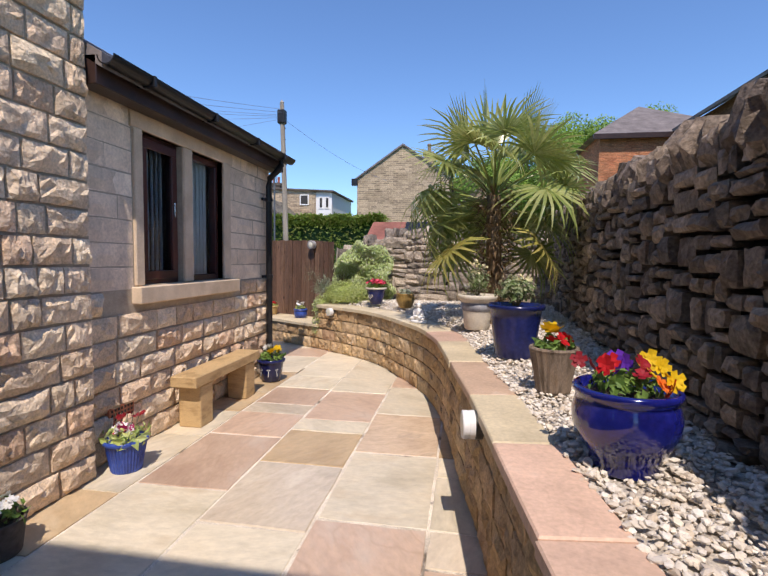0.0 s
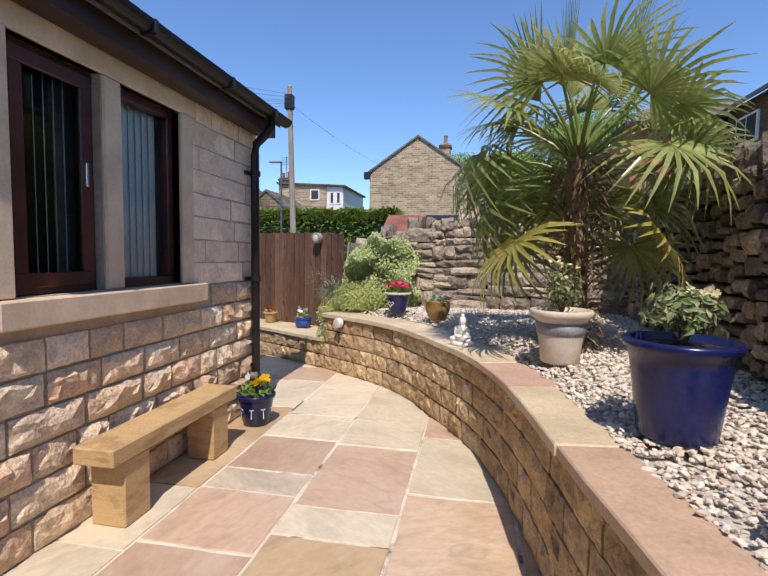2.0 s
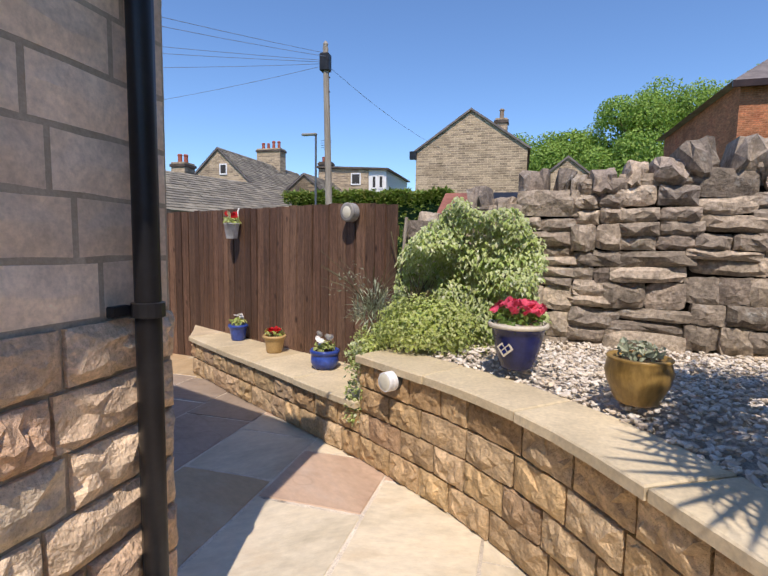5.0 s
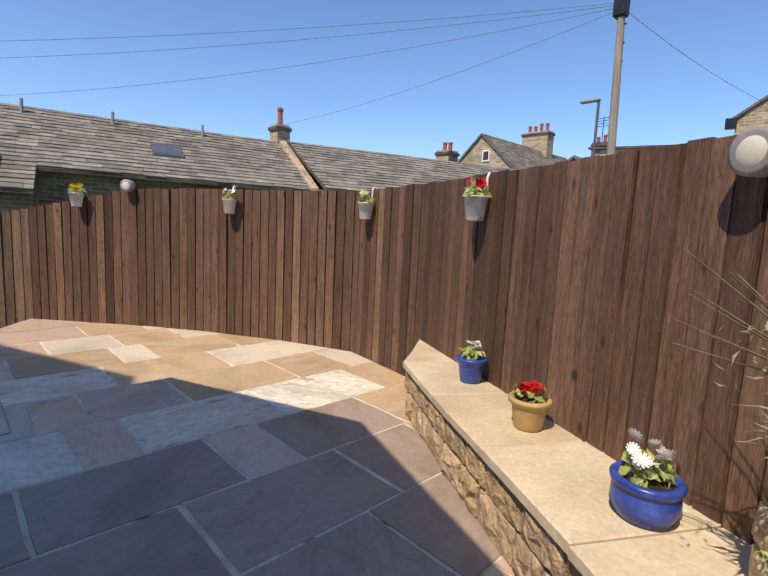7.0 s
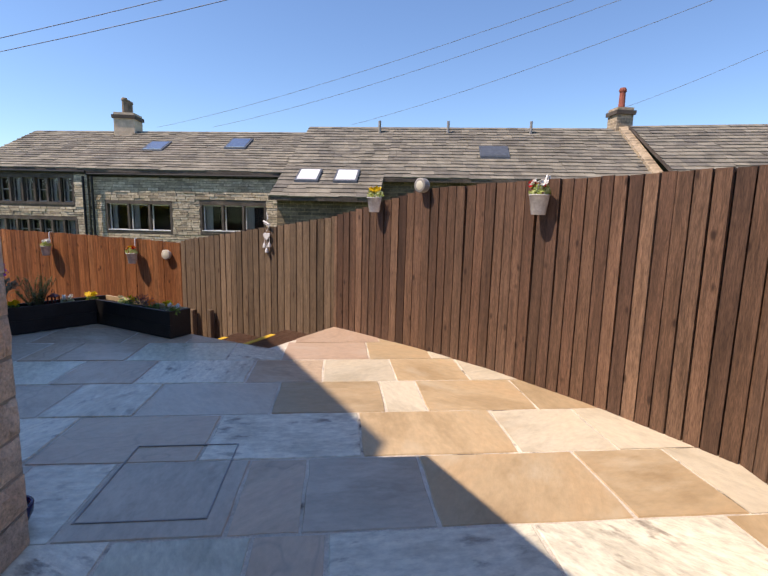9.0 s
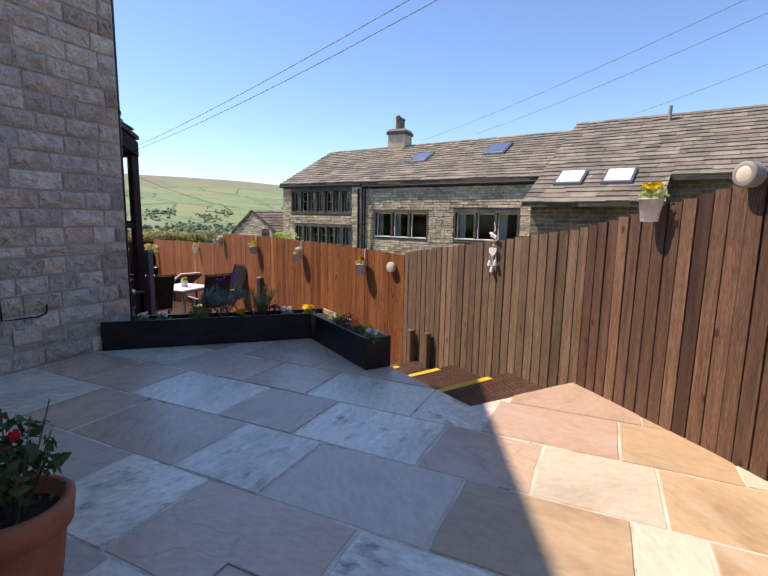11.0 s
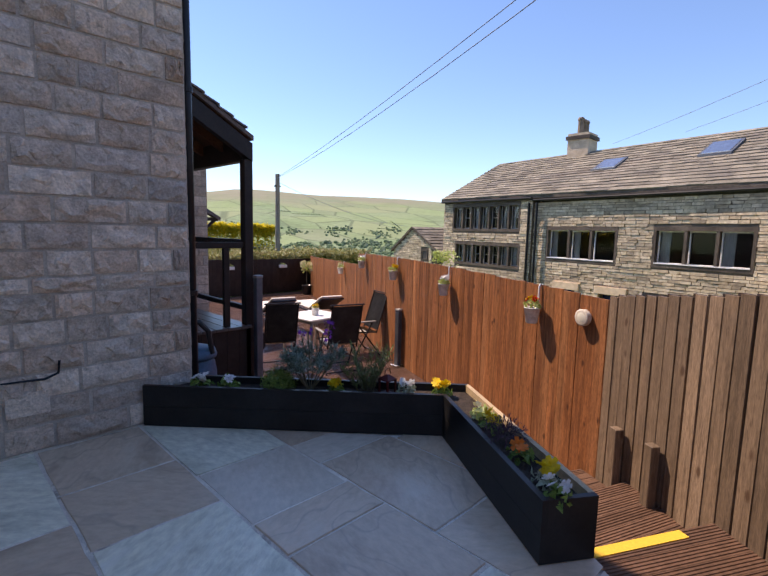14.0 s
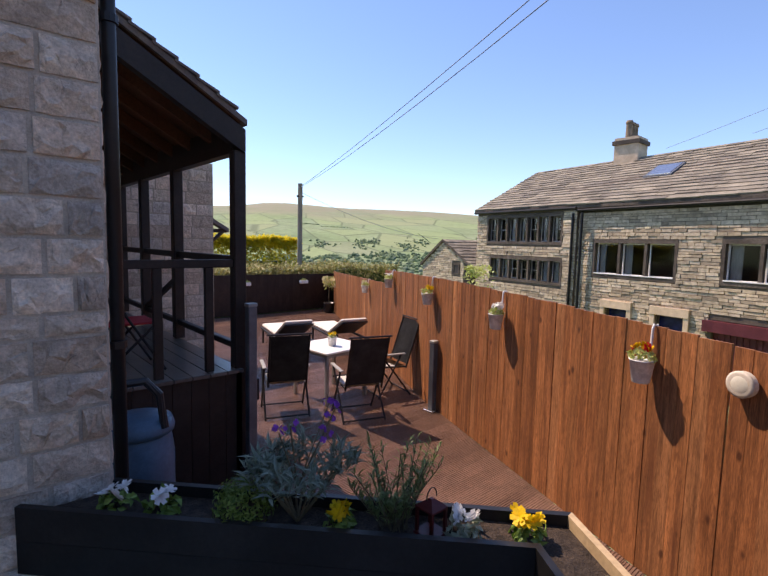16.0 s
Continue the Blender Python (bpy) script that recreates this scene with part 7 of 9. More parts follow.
primula(.17, .12, "white", 101, size=.036, n=5, label="white pansies with dark eyes in the planter")
primula(.27, .13, "white", 102, size=.036, n=3, label="single white pansy in the planter")
primula(.64, .10, "yellow", 103, n=9)
primula(.88, .12, "white", 104, L_GREYGREEN, .032, 8, "pale white primrose with grey leaves in the planter")
primula(1.0, .13, "yellow", 105, size=.034, n=11)
primula(1.22, .15, "pale", 106, L_LIME, .018, 5, "lime-leaved seedling in the planter")
primula(1.38, .12, "yellow", 107, size=.034, n=7)
primula(1.66, .13, "orange", 108, size=.04, n=2, label="rust-orange pansy in the planter")
primula(1.86, .12, "yellow", 109, L_GREYGREEN, .036, 7)
primula(1.96, .10, "white", 110, size=.034, n=4, label="white pansies with dark faces in the planter")
box_ = thing("box_ball", "small dense green dome shrub in the planter", "shrub", T0(pl_at(.44, .13)))
part("foliage", clump((0, 0, .06), (.13, .12, .12), 1300, .022, 120, .6, -.3, .4), L_GREEN, box_)
wal = thing("wallflower", "grey-leaved wallflower with purple flower spikes in the planter", "plant", T0(pl_at(.55, .13)))
bm = bmesh.new()
r_ = random.Random(121)
tips = []
for k in range(13):
    a, l = r_.uniform(0, 6.28), r_.uniform(.12, .26)
    e = Vector((math.cos(a) * l * .75, math.sin(a) * l * .75, .10 + l * .65))
    part("stem", tube(bmesh.new(), [(0, 0, 0), (e.x * .4, e.y * .4, e.z * .35), e], .006, 5, .003), M_STEM, wal)
    tips.append(e)
bm = bmesh.new()
for e in tips:
    for j in range(60):
        leaf(bm, e + rnd_dir(r_) * .055, rnd_dir(r_, -.3) + Vector((0, 0, .3)), r_.uniform(.045, .085), .016)
part("foliage", bm, L_WALLFLOWER, wal)
bm, bs = bmesh.new(), []
for k in range(6):
    a = r_.uniform(0, 6.28)
    e = Vector((math.cos(a) * .16, math.sin(a) * .16, r_.uniform(.36, .50)))
    tube(bm, [Vector((0, 0, .15)), e * .6 + Vector((0, 0, .06)), e], .003, 4)
    bs += [tuple(e + rnd_dir(r_) * .025) for _ in range(4)]
part("flower_stalk", bm, M_STEM, wal)
bloom_parts(PETAL["purple"], wal, bs, .014, 4, 122, -.5)
ros = thing("rosemary", "upright rosemary bush in the planter", "shrub", T0(pl_at(.74, .14)))
bm = bmesh.new()
for k in range(30):
    a, l = r_.uniform(0, 6.28), r_.uniform(.16, .38)
    o = Vector((r_.uniform(-.05, .05), r_.uniform(-.05, .05), 0))
    e = o + Vector((math.cos(a) * .20 * r_.random(), math.sin(a) * .20 * r_.random(), l))
    e.x += .06 * math.cos(a)
    part("stem", tube(bmesh.new(), [o, e], .003, 4, .0015), M_STEM, ros)
    for j in range(30):
        leaf(bm, o.lerp(e, .15 + .85 * j / 30), rnd_dir(r_, 0) + Vector((0, 0, .5)), .045, .009)
part("foliage", bm, L_ROSEMARY, ros)
hea = thing("heather", "dark purple-leaved heather in the planter", "plant", T0(pl_at(1.52, .13)))
part("foliage", clump((0, 0, .06), (.12, .12, .09), 420, .035, 130, .2, -.2, .2), M_DARKHEATH := leafmat("heather_leaf", [(.05, .025, .035), (.08, .04, .06), (.11, .06, .08)]), hea)
lan = thing("lantern", "small dark red square candle lantern in the planter", "lantern", T0(pl_at(.815, .12)))
M_LANRED = mat("lantern_red", [(.07, .008, .008), (.10, .012, .012)], "noise", .4, 6, .2, 60, .1, .1)
for dx in (-.04, .04):
    for dy in (-.04, .04):
        part("post", bx(dx - .006, dx + .006, dy - .006, dy + .006, 0, .11), M_LANRED, lan)
part("base", bx(-.05, .05, -.05, .05, 0, .012), M_LANRED, lan)
part("roof", lathe([(.066, .11), (.066, .118), (.02, .145), (.012, .15)], 4, m=Matrix.Rotation(radians(45), 4, "Z")), M_LANRED, lan)
part("handle", tube(bmesh.new(), [(.03 * math.cos(t), 0, .15 + .045 * math.sin(t)) for t in [math.pi * k / 8 for k in range(9)]], .003, 5), M_DARKMETAL, lan)

# ---- deck furniture ----
def garden_chair():
    c = thing("garden_chair", "folding garden chair with black mesh seat and back, grey metal frame", "chair", group="chairs round the table")
    # faces +y, origin on the deck
    for s in (-1, 1):
        x = s * .27
        part("front_leg", tube(bmesh.new(), [(x, .25, 0), (x, .02, .40), (x, -.10, .62)], .013, 8), M_DARKMETAL, c)
        part("back_leg", tube(bmesh.new(), [(x, -.27, 0), (x, .02, .38), (x, .22, .62)], .013, 8), M_DARKMETAL, c)
        part("armrest", bx(x - .025, x + .025, -.16, .28, .615, .635, bevel=.006), M_LAMP_GREY, c)
        part("back_upright", tube(bmesh.new(), [(x * .87, -.20, .40), (x * .87, -.33, .80), (x * .87, -.42, 1.08)], .013, 8), M_DARKMETAL, c)
        part("seat_rail", tube(bmesh.new(), [(x * .87, -.20, .42), (x * .87, .24, .45)], .013, 8), M_DARKMETAL, c)
    for y, z in ((.24, .02), (-.26, .02), (.24, .45), (-.42, 1.08)):
        part("crossbar", tube(bmesh.new(), [(-.27, y, z + .01), (.27, y, z + .01)], .011, 8), M_DARKMETAL, c)
    bm = bmesh.new()
    prof = [(.24, .455), (.1, .44), (-.05, .43), (-.19, .43), (-.21, .46), (-.33, .80), (-.42, 1.07)]
    rows_ = [[bm.verts.new((x, y + o, z + (0 if o else .004))) for x in (-.225, .225)] for o in (0,) for y, z in prof]
    for a, b in zip(rows_[:4], rows_[1:4]):
        bm.faces.new((a[0], a[1], b[1], b[0]))
    bmesh.ops.solidify(bm, geom=bm.faces[:], thickness=.006)
    part("seat", bm, M_CUSHION, c, "pale seat cushion")
    bm = bmesh.new()
    rows_ = [[bm.verts.new((x, y, z)) for x in (-.225, .225)] for y, z in prof[4:]]
    for a, b in zip(rows_, rows_[1:]):
        bm.faces.new((a[0], a[1], b[1], b[0]))
    bmesh.ops.solidify(bm, geom=bm.faces[:], thickness=.006)
    part("backrest", bm, M_SLING, c, "black mesh back")
    return c


def facing_to(x, y, tx, ty):
    return T0((x, y, DECK)) @ Matrix.Rotation(math.atan2(ty - y, tx - x) - math.pi / 2, 4, "Z")


TX, TY = -11.79, -.80
ch = garden_chair()
ch.matrix_basis = facing_to(-10.93, -.59, -11.30, -1.52)
copy_thing(ch, facing_to(-11.60, .08, -11.95, -.9))
cc = copy_thing(ch, facing_to(-12.50, -.40, -11.6, -.62))
cc["label"] = "folding garden chair leaning back with grey mesh, facing the table"
tb = thing("garden_table", "small square white garden table with slim grey legs", "table", T0((TX, TY, DECK)) @ Matrix.Rotation(radians(4), 4, "Z"))
part("tabletop", bx(-.40, .40, -.40, .40, .70, .73, bevel=.008), M_WHITE_PAINT, tb)
part("apron", bx(-.37, .37, -.37, .37, .655, .70), M_LAMP_GREY, tb)
for sx in (-1, 1):
    for sy in (-1, 1):
        part("leg", bx(sx * .355 - .022, sx * .355 + .022, sy * .355 - .022, sy * .355 + .022, 0, .655, bevel=.004), M_LAMP_GREY, tb)
tv = vessel("flower_pot", "grey pot of yellow flowers standing on the garden table", T0((TX + .02, TY + .06, DECK + .73)), [(.045, 0), (.055, .01), (.065, .12), (.07, .125)], M_ZINC, .02)
grow(tv, clump((0, 0, .14), (.06, .06, .03), 40, .04, 141), L_LIME)
bloom_parts(PETAL["yellow"], tv, ring_points(random.Random(142), 10, .055, .16, .03), .026, 6, 143)


def lounger(x, y, ang, label):
    c = thing("sun_lounger", label, "lounger", T0((x, y, DECK)) @ Matrix.Rotation(radians(ang), 4, "Z"), "sun loungers")
    for s in (-.29, .29):
        part("side_rail", bx(s - .02, s + .02, -.85, .95, .28, .32, bevel=.006), M_DARKMETAL, c)
        for yy in (-.7, .6):
            part("leg", bx(s - .018, s + .018, yy - .018, yy + .018, 0, .28), M_DARKMETAL, c)
    part("mattress", bx(-.28, .28, -.85, .25, .322, .40, bevel=.03), M_CUSHION, c, smooth=False)
    m = T0((0, .25, .34)) @ Matrix.Rotation(radians(26), 4, "X")
    part("back_frame", bx(-.28, .28, 0, .75, -.03, -.005, m=m), M_DARKMETAL, c)
    part("back_cushion", bx(-.28, .28, 0, .75, 0, .075, m=m, bevel=.03), M_CUSHION, c)
    return c


lounger(-13.75, -3.35, -14, "dark-framed sun lounger with cream cushions, back raised")
lounger(-12.75, -3.75, -14, "dark-framed sun lounger with cream mattress near the end fence")
st_ = vessel("standard_plant", "small standard shrub with cream flowers in a black pot", T0((-16.35, -7.35, DECK)) @ Matrix.Scale(1.35, 4), [(.10, 0), (.11, .01), (.13, .22), (.135, .23)], M_PVC_BLACK, .03, category="potted shrub")
part("stem", tube(bmesh.new(), [(0, 0, .2), (.01, 0, .45), (0, 0, .62)], .012, 6), M_STEM, st_)
part("foliage", clump((0, 0, .70), (.17, .17, .15), 120, .06, 151, .3, -.9, .5), L_LIME, st_)
bloom_parts(PETAL["pale"], st_, ring_points(random.Random(152), 40, .16, .62, .2), .04, 6, 153, -.3)
for x, y, zt, h in ((-9.80, .78, .86, 0), (-12.47, .56, .16, 0)):
    b_ = thing("deck_post", "grey metal post standing on the deck", "post", T0((x, y, DECK)), "deck posts")
    part("shaft", bx(-.04, .04, -.04, .04, .02, zt - DECK - .03, bevel=.006), M_GREYPOST, b_)
    part("cap", bx(-.044, .044, -.044, .044, zt - DECK - .03, zt - DECK, bevel=.004), M_LAMP_GREY, b_)
    part("foot_plate", bx(-.085, .085, -.085, .085, 0, .02, bevel=.004), M_CHROME, b_)
part("latch", bx(-.07, -.04, -.02, .02, .75, .95, bevel=.004), M_DARKMETAL, bpy.data.objects["deck_post"])
# water butt
wb = thing("water_butt", "slate-blue plastic water butt with a curved pipe at the corner", "water butt", T0((-8.66, 1.62, DECK)) @ Matrix.Diagonal((.86, .86, .94, 1)))
part("barrel", lathe([(.19, 0), (.20, .02), (.225, .35), (.235, .55), (.23, .58), (.235, .62), (.235, .95), (.22, 1.05), (.19, 1.12)], 28), M_GREEN_BUTT, wb, smooth=True)
part("lid", lathe([(.235, 1.10), (.24, 1.13), (.22, 1.18), (.12, 1.21), (.002, 1.215)], 28), M_GREEN_BUTT, wb, smooth=True)
part("pipe", tube(bmesh.new(), [(.20, .12, 1.35), (.10, .12, 1.45), (-.02, .13, 1.45), (-.10, .16, 1.36), (-.12, .20, 1.15)], .028, 10), M_PVC_BLACK, wb)
part("handle_moulding", bx(-.16, .16, .20, .235, .50, .53, bevel=.01), M_GREEN_BUTT, wb)
# red chair on the porch
rc = thing("folding_chair", "red canvas folding chair on the porch floor", "chair", T0((-8.95, .15, .258)))
part("seat", bx(-.2, .2, -.2, .2, .42, .44, bevel=.006), M_RED_CLOTH, rc)
part("backrest", bx(.19, .21, -.2, .2, .50, .85, bevel=.006), M_RED_CLOTH, rc)
for y in (-.21, .21):
    part("leg", tube(bmesh.new(), [(-.25, y, .01), (.05, y, .5), (.22, y, .88)], .012, 6), M_DARKMETAL, rc)
    part("leg", tube(bmesh.new(), [(.25, y, .01), (-.20, y, .44)], .012, 6), M_DARKMETAL, rc)
# trays on the end fence
for x in (-15.95, -14.0):
    tr = thing("wall_tray", "small white tray planter hung on the black fence", "hanging pot", T0((x, -8.19, .08)), "fence trays")
    part("tray", bx(-.14, .14, -.05, .05, 0, .10, bevel=.01), M_WHITE_PAINT, tr)
    part("foliage", clump((0, 0, .12), (.12, .05, .04), 60, .04, int(-x * 10)), L_LIME, tr)

# ---- the old terrace across the lane ----
P0, U, N = Vector((-25.3, -5.0, 0)), Vector((.2, .98, 0)).normalized(), Vector((.98, -.2, 0)).normalized()
TERR = Matrix(((U.x, N.x, 0, P0.x), (U.y, N.y, 0, P0.y), (0, 0, 1, 0), (0, 0, 0, 1)))   # local: along, towards the garden, up
# mirrored axes keep the street front facing +y


def coursed(name, pal, mortar, scale, h=.11, w=.36):
    """Coursed rubble seen from afar: a brick pattern in relief over blotched stone."""
    m = mat(name, pal, "noise", .92, .8, .22, 14, .3, .0)
    nt = m.node_tree
    b = nt.nodes["Principled BSDF"]
    src = b.inputs["Base Color"].links[0].from_socket
    geo = nt.nodes.new("ShaderNodeNewGeometry")
    sep = nt.nodes.new("ShaderNodeSeparateXYZ")
    nt.links.new(geo.outputs["Position"], sep.inputs[0])
    add = nt.nodes.new("ShaderNodeMath")
    add.operation = "ADD"
    mulx = nt.nodes.new("ShaderNodeMath")
    mulx.operation, mulx.inputs[1].default_value = "MULTIPLY", scale
    nt.links.new(sep.outputs["X"], mulx.inputs[0])
    nt.links.new(mulx.outputs[0], add.inputs[0])
    nt.links.new(sep.outputs["Y"], add.inputs[1])
    cb = nt.nodes.new("ShaderNodeCombineXYZ")
    nt.links.new(add.outputs[0], cb.inputs[0])
    nt.links.new(sep.outputs["Z"], cb.inputs[1])
    br = nt.nodes.new("ShaderNodeTexBrick")
    br.inputs["Scale"].default_value = 1.0
    br.inputs["Brick Width"].default_value, br.inputs["Row Height"].default_value = w, h
    br.inputs["Mortar Size"].default_value, br.inputs["Mortar Smooth"].default_value = .016, .3
    br.inputs["Color1"].default_value, br.inputs["Color2"].default_value, br.inputs["Mortar"].default_value = (.62, .60, .58, 1), (1.25, 1.2, 1.12, 1), (*mortar, 1)
    nt.links.new(cb.outputs[0], br.inputs["Vector"])
    mx = nt.nodes.new("ShaderNodeVectorMath")
    mx.operation = "MULTIPLY"
    nt.links.new(src, mx.inputs[0])
    nt.links.new(br.outputs["Color"], mx.inputs[1])
    nt.links.new(mx.outputs[0], b.inputs["Base Color"])
    bp = nt.nodes.new("ShaderNodeBump")
    bp.inputs["Strength"].default_value, bp.inputs["Distance"].default_value, bp.invert = .6, .03, True
    nt.links.new(br.outputs["Fac"], bp.inputs["Height"])
    nt.links.new(bp.outputs[0], b.inputs["Normal"])
    return m


M_TERRACE = coursed("terrace_stone", [(.42, .345, .25), (.52, .44, .33), (.47, .39, .29), (.34, .28, .21)], (1.25, 1.24, 1.2), .05, .13, .5)
M_TERRACE_CORE = mat("sooty_joint", [(.10, .085, .066), (.15, .125, .098)], "noise", .95, 2, .2, 20, .2, .3, .01)
M_TERRACE_STONE = mat("coursed_terrace_stone", [(.50, .405, .28), (.60, .50, .36), (.40, .32, .225), (.67, .57, .43), (.29, .235, .17), (.55, .455, .325)], "island", .92, .5, .26, 9, .28, .7, .02, bscale=9, stain=((.22, .18, .135), .55, .60, .78))
M_TERRACE_DARK = coursed("sooty_terrace_stone", [(.13, .105, .08), (.20, .16, .115), (.09, .075, .06)], (1.6, 1.5, 1.3), .05, .13, .5)
M_GABLE = coursed("gable_stone", [(.36, .29, .205), (.43, .35, .255), (.32, .26, .185)], (1.35, 1.32, 1.25), 1.0, .13, .42)
M_BRICK = coursed("red_brick", [(.42, .15, .07), (.50, .20, .10), (.38, .12, .06)], (.9, 1.1, 1.2), 1.0, .075, .225)


def slates(bm, e0, e1, r1, r0, rows, seed, w=(.35, .8), thick=.03):
    """Overlapping courses of stone slates between an eave e0-e1 and a ridge r0-r1."""
    r = random.Random(seed)
    e0, e1, r1, r0 = (Vector(p) for p in (e0, e1, r1, r0))
    nrm = (e1 - e0).cross(r0 - e0).normalized()
    if nrm.z < 0:
        nrm = -nrm
    for k in range(rows):
        f0, f1 = k / rows, min(1, (k + 1.18) / rows)
        a0, a1 = e0.lerp(r0, f0), e1.lerp(r1, f0)
        b0, b1 = e0.lerp(r0, f1), e1.lerp(r1, f1)
        L = (a1 - a0).length
        s = -r.random() * .3
        while s < L:
            t = min(L, s + r.uniform(*w) * (1.25 - .5 * k / rows))
            u0, u1 = max(0, s + .008) / L, t / L
            j = r.uniform(-.02, .02) / max(.1, (r0 - e0).length)
            lift0, lift1 = nrm * (thick * r.uniform(1.0, 1.7)), nrm * .004
            dn = (e0 - r0).normalized() * r.uniform(-.03, .03)
            q = [a0.lerp(a1, u0) + lift0 + dn, a0.lerp(a1, u1) + lift0 + dn, b0.lerp(b1, u1) + lift1, b0.lerp(b1, u0) + lift1]
            lo = [a0.lerp(a1, u0) + dn, a0.lerp(a1, u1) + dn]
            v = [bm.verts.new(p) for p in q] + [bm.verts.new(p) for p in lo]
            bm.faces.new((v[0], v[1], v[2], v[3]))
            bm.faces.new((v[4], v[5], v[1], v[0]))
            s = t


def T3(s, n, z):
    return TERR @ Vector((s, n, z))


def wall_with_holes(bm, s0, s1, n0, n1, z0, z1, holes):
    """A street front cut into boxes round its openings, in the terrace's own axes."""
    xs = sorted({s0, s1, *[v for h in holes for v in h[:2]]})
    zs = sorted({z0, z1, *[v for h in holes for v in h[2:]]})
    for a, b in zip(xs, xs[1:]):
        run = None
        for c, d in zip(zs, zs[1:]):
            if any(h[0] <= a and b <= h[1] and h[2] <= c and d <= h[3] for h in holes):
                if run:
                    box(bm, a, b, n0, n1, *run, m=TERR)
                run = None
            else:
                run = (run[0], d) if run else (c, d)
        if run:
            box(bm, a, b, n0, n1, *run, m=TERR)
    bmesh.ops.recalc_face_normals(bm, faces=bm.faces)


def facade_stones(parent, s0, s1, n, z0, z1, holes, seed, course=(.078, .125), lens=(.20, .52), top=None):
    """Uneven courses of small stones laid over a street front, clear of its openings, joined as one part."""
    r = random.Random(seed)
    V, F = [], []
    z = z0
    while z < z1 - .05:
        h = min(r.uniform(*course), z1 - z)
        s = s0 - r.random() * .3
        while s < s1:
            e = s + r.uniform(*lens)
            a, b = max(s, s0), min(e, s1)
            s = e
            spans = [(a, b)]
            for h0, h1, k0, k1 in holes:
                if z + h > k0 - .12 and z < k1 + .14:
                    spans = [q for c, d in spans for q in ((c, min(d, h0 - .09)), (max(c, h1 + .09), d)) if q[1] - q[0] > .04]
            for c, d in spans:
                if d - c < .05 or (top and z + h > top((c + d) / 2)):
                    continue
                o, k = n + r.uniform(.012, .04), len(V)
                j = lambda v: v + r.uniform(-.008, .008)
                V += [T3(j(c + .008), o, j(z + .008)), T3(j(d - .008), o, j(z + .008)), T3(j(d - .008), o - .004, j(z + h - .008)), T3(j(c + .008), o - .004, j(z + h - .008))]
                V += [T3(c + .006, n - .02, z + .006), T3(d - .006, n - .02, z + .006), T3(d - .006, n - .02, z + h - .006), T3(c + .006, n - .02, z + h - .006)]
                F += [(k + 3, k + 2, k + 1, k), (k, k + 1, k + 5, k + 4), (k + 1, k + 2, k + 6, k + 5), (k + 2, k + 3, k + 7, k + 6), (k + 3, k, k + 4, k + 7)]
        z += h
    me = bpy.data.meshes.new("wall_stone")
    me.from_pydata([tuple(v) for v in V], [], F)
    me.materials.append(M_TERRACE_STONE)
    me.update()
    ob = new("wall_stone", me)
    ob.parent = parent
    return tagged(ob, "", kind="stuff")


def light_row(parent, s0, s1, z0, z1, n, lights, name="window", transom=False):
    """A mullioned window of several lights with stone surround, frames, glass."""
    win = new(name)
    win.parent = parent
    bm = bmesh.new()
    box(bm, s0 - .09, s1 + .09, n - .1, n + .03, z0 - .12, z0, m=TERR)
    box(bm, s0 - .09, s1 + .09, n - .1, n + .03, z1, z1 + .14, m=TERR)
    box(bm, s0 - .09, s0, n - .1, n + .03, z0, z1, m=TERR)
    box(bm, s1, s1 + .09, n - .1, n + .03, z0, z1, m=TERR)
    w = (s1 - s0) / lights
    for k in range(1, lights):
        box(bm, s0 + k * w - .045, s0 + k * w + .045, n - .09, n + .02, z0, z1, m=TERR)
    part("surround", bm, M_BLACKENED, win)
    if not transom:
        part("window_sill", bx(s0, s1, n - .15, n + .05, z0, z0 + .035, m=TERR), M_WHITE_PAINT, win, "white painted sill")
    for k in range(lights):
        a, b = s0 + k * w + (.045 if k else 0), s0 + (k + 1) * w - (.045 if k < lights - 1 else 0)
        bm = bmesh.new()
        f = .045
        box(bm, a, b, n - .2, n - .15, z0, z0 + f, m=TERR)
        box(bm, a, b, n - .2, n - .15, z1 - f, z1, m=TERR)
        box(bm, a, a + f, n - .2, n - .15, z0 + f, z1 - f, m=TERR)
        box(bm, b - f, b, n - .2, n - .15, z0 + f, z1 - f, m=TERR)
        if transom:
            zm = (z0 + z1) / 2
            box(bm, a + f, b - f, n - .2, n - .15, zm - .02, zm + .02, m=TERR)
        part("window_frame", bm, M_WHITE_PAINT if not transom else M_LAMP_GREY, win)
        bm = bmesh.new()
        vs = [bm.verts.new(T3(*p)) for p in ((a, n - .17, z0), (b, n - .17, z0), (b, n - .17, z1), (a, n - .17, z1))]
        bm.faces.new(vs)
        pane = part("pane", bm, M_GLASS, win)
        if RNG.random() < .45:
            part("curtain", bx(a + .02, a + (b - a) * RNG.uniform(.25, .5), n - .30, n - .27, z0, z1, m=TERR), M_SCREEN, win)
    return win


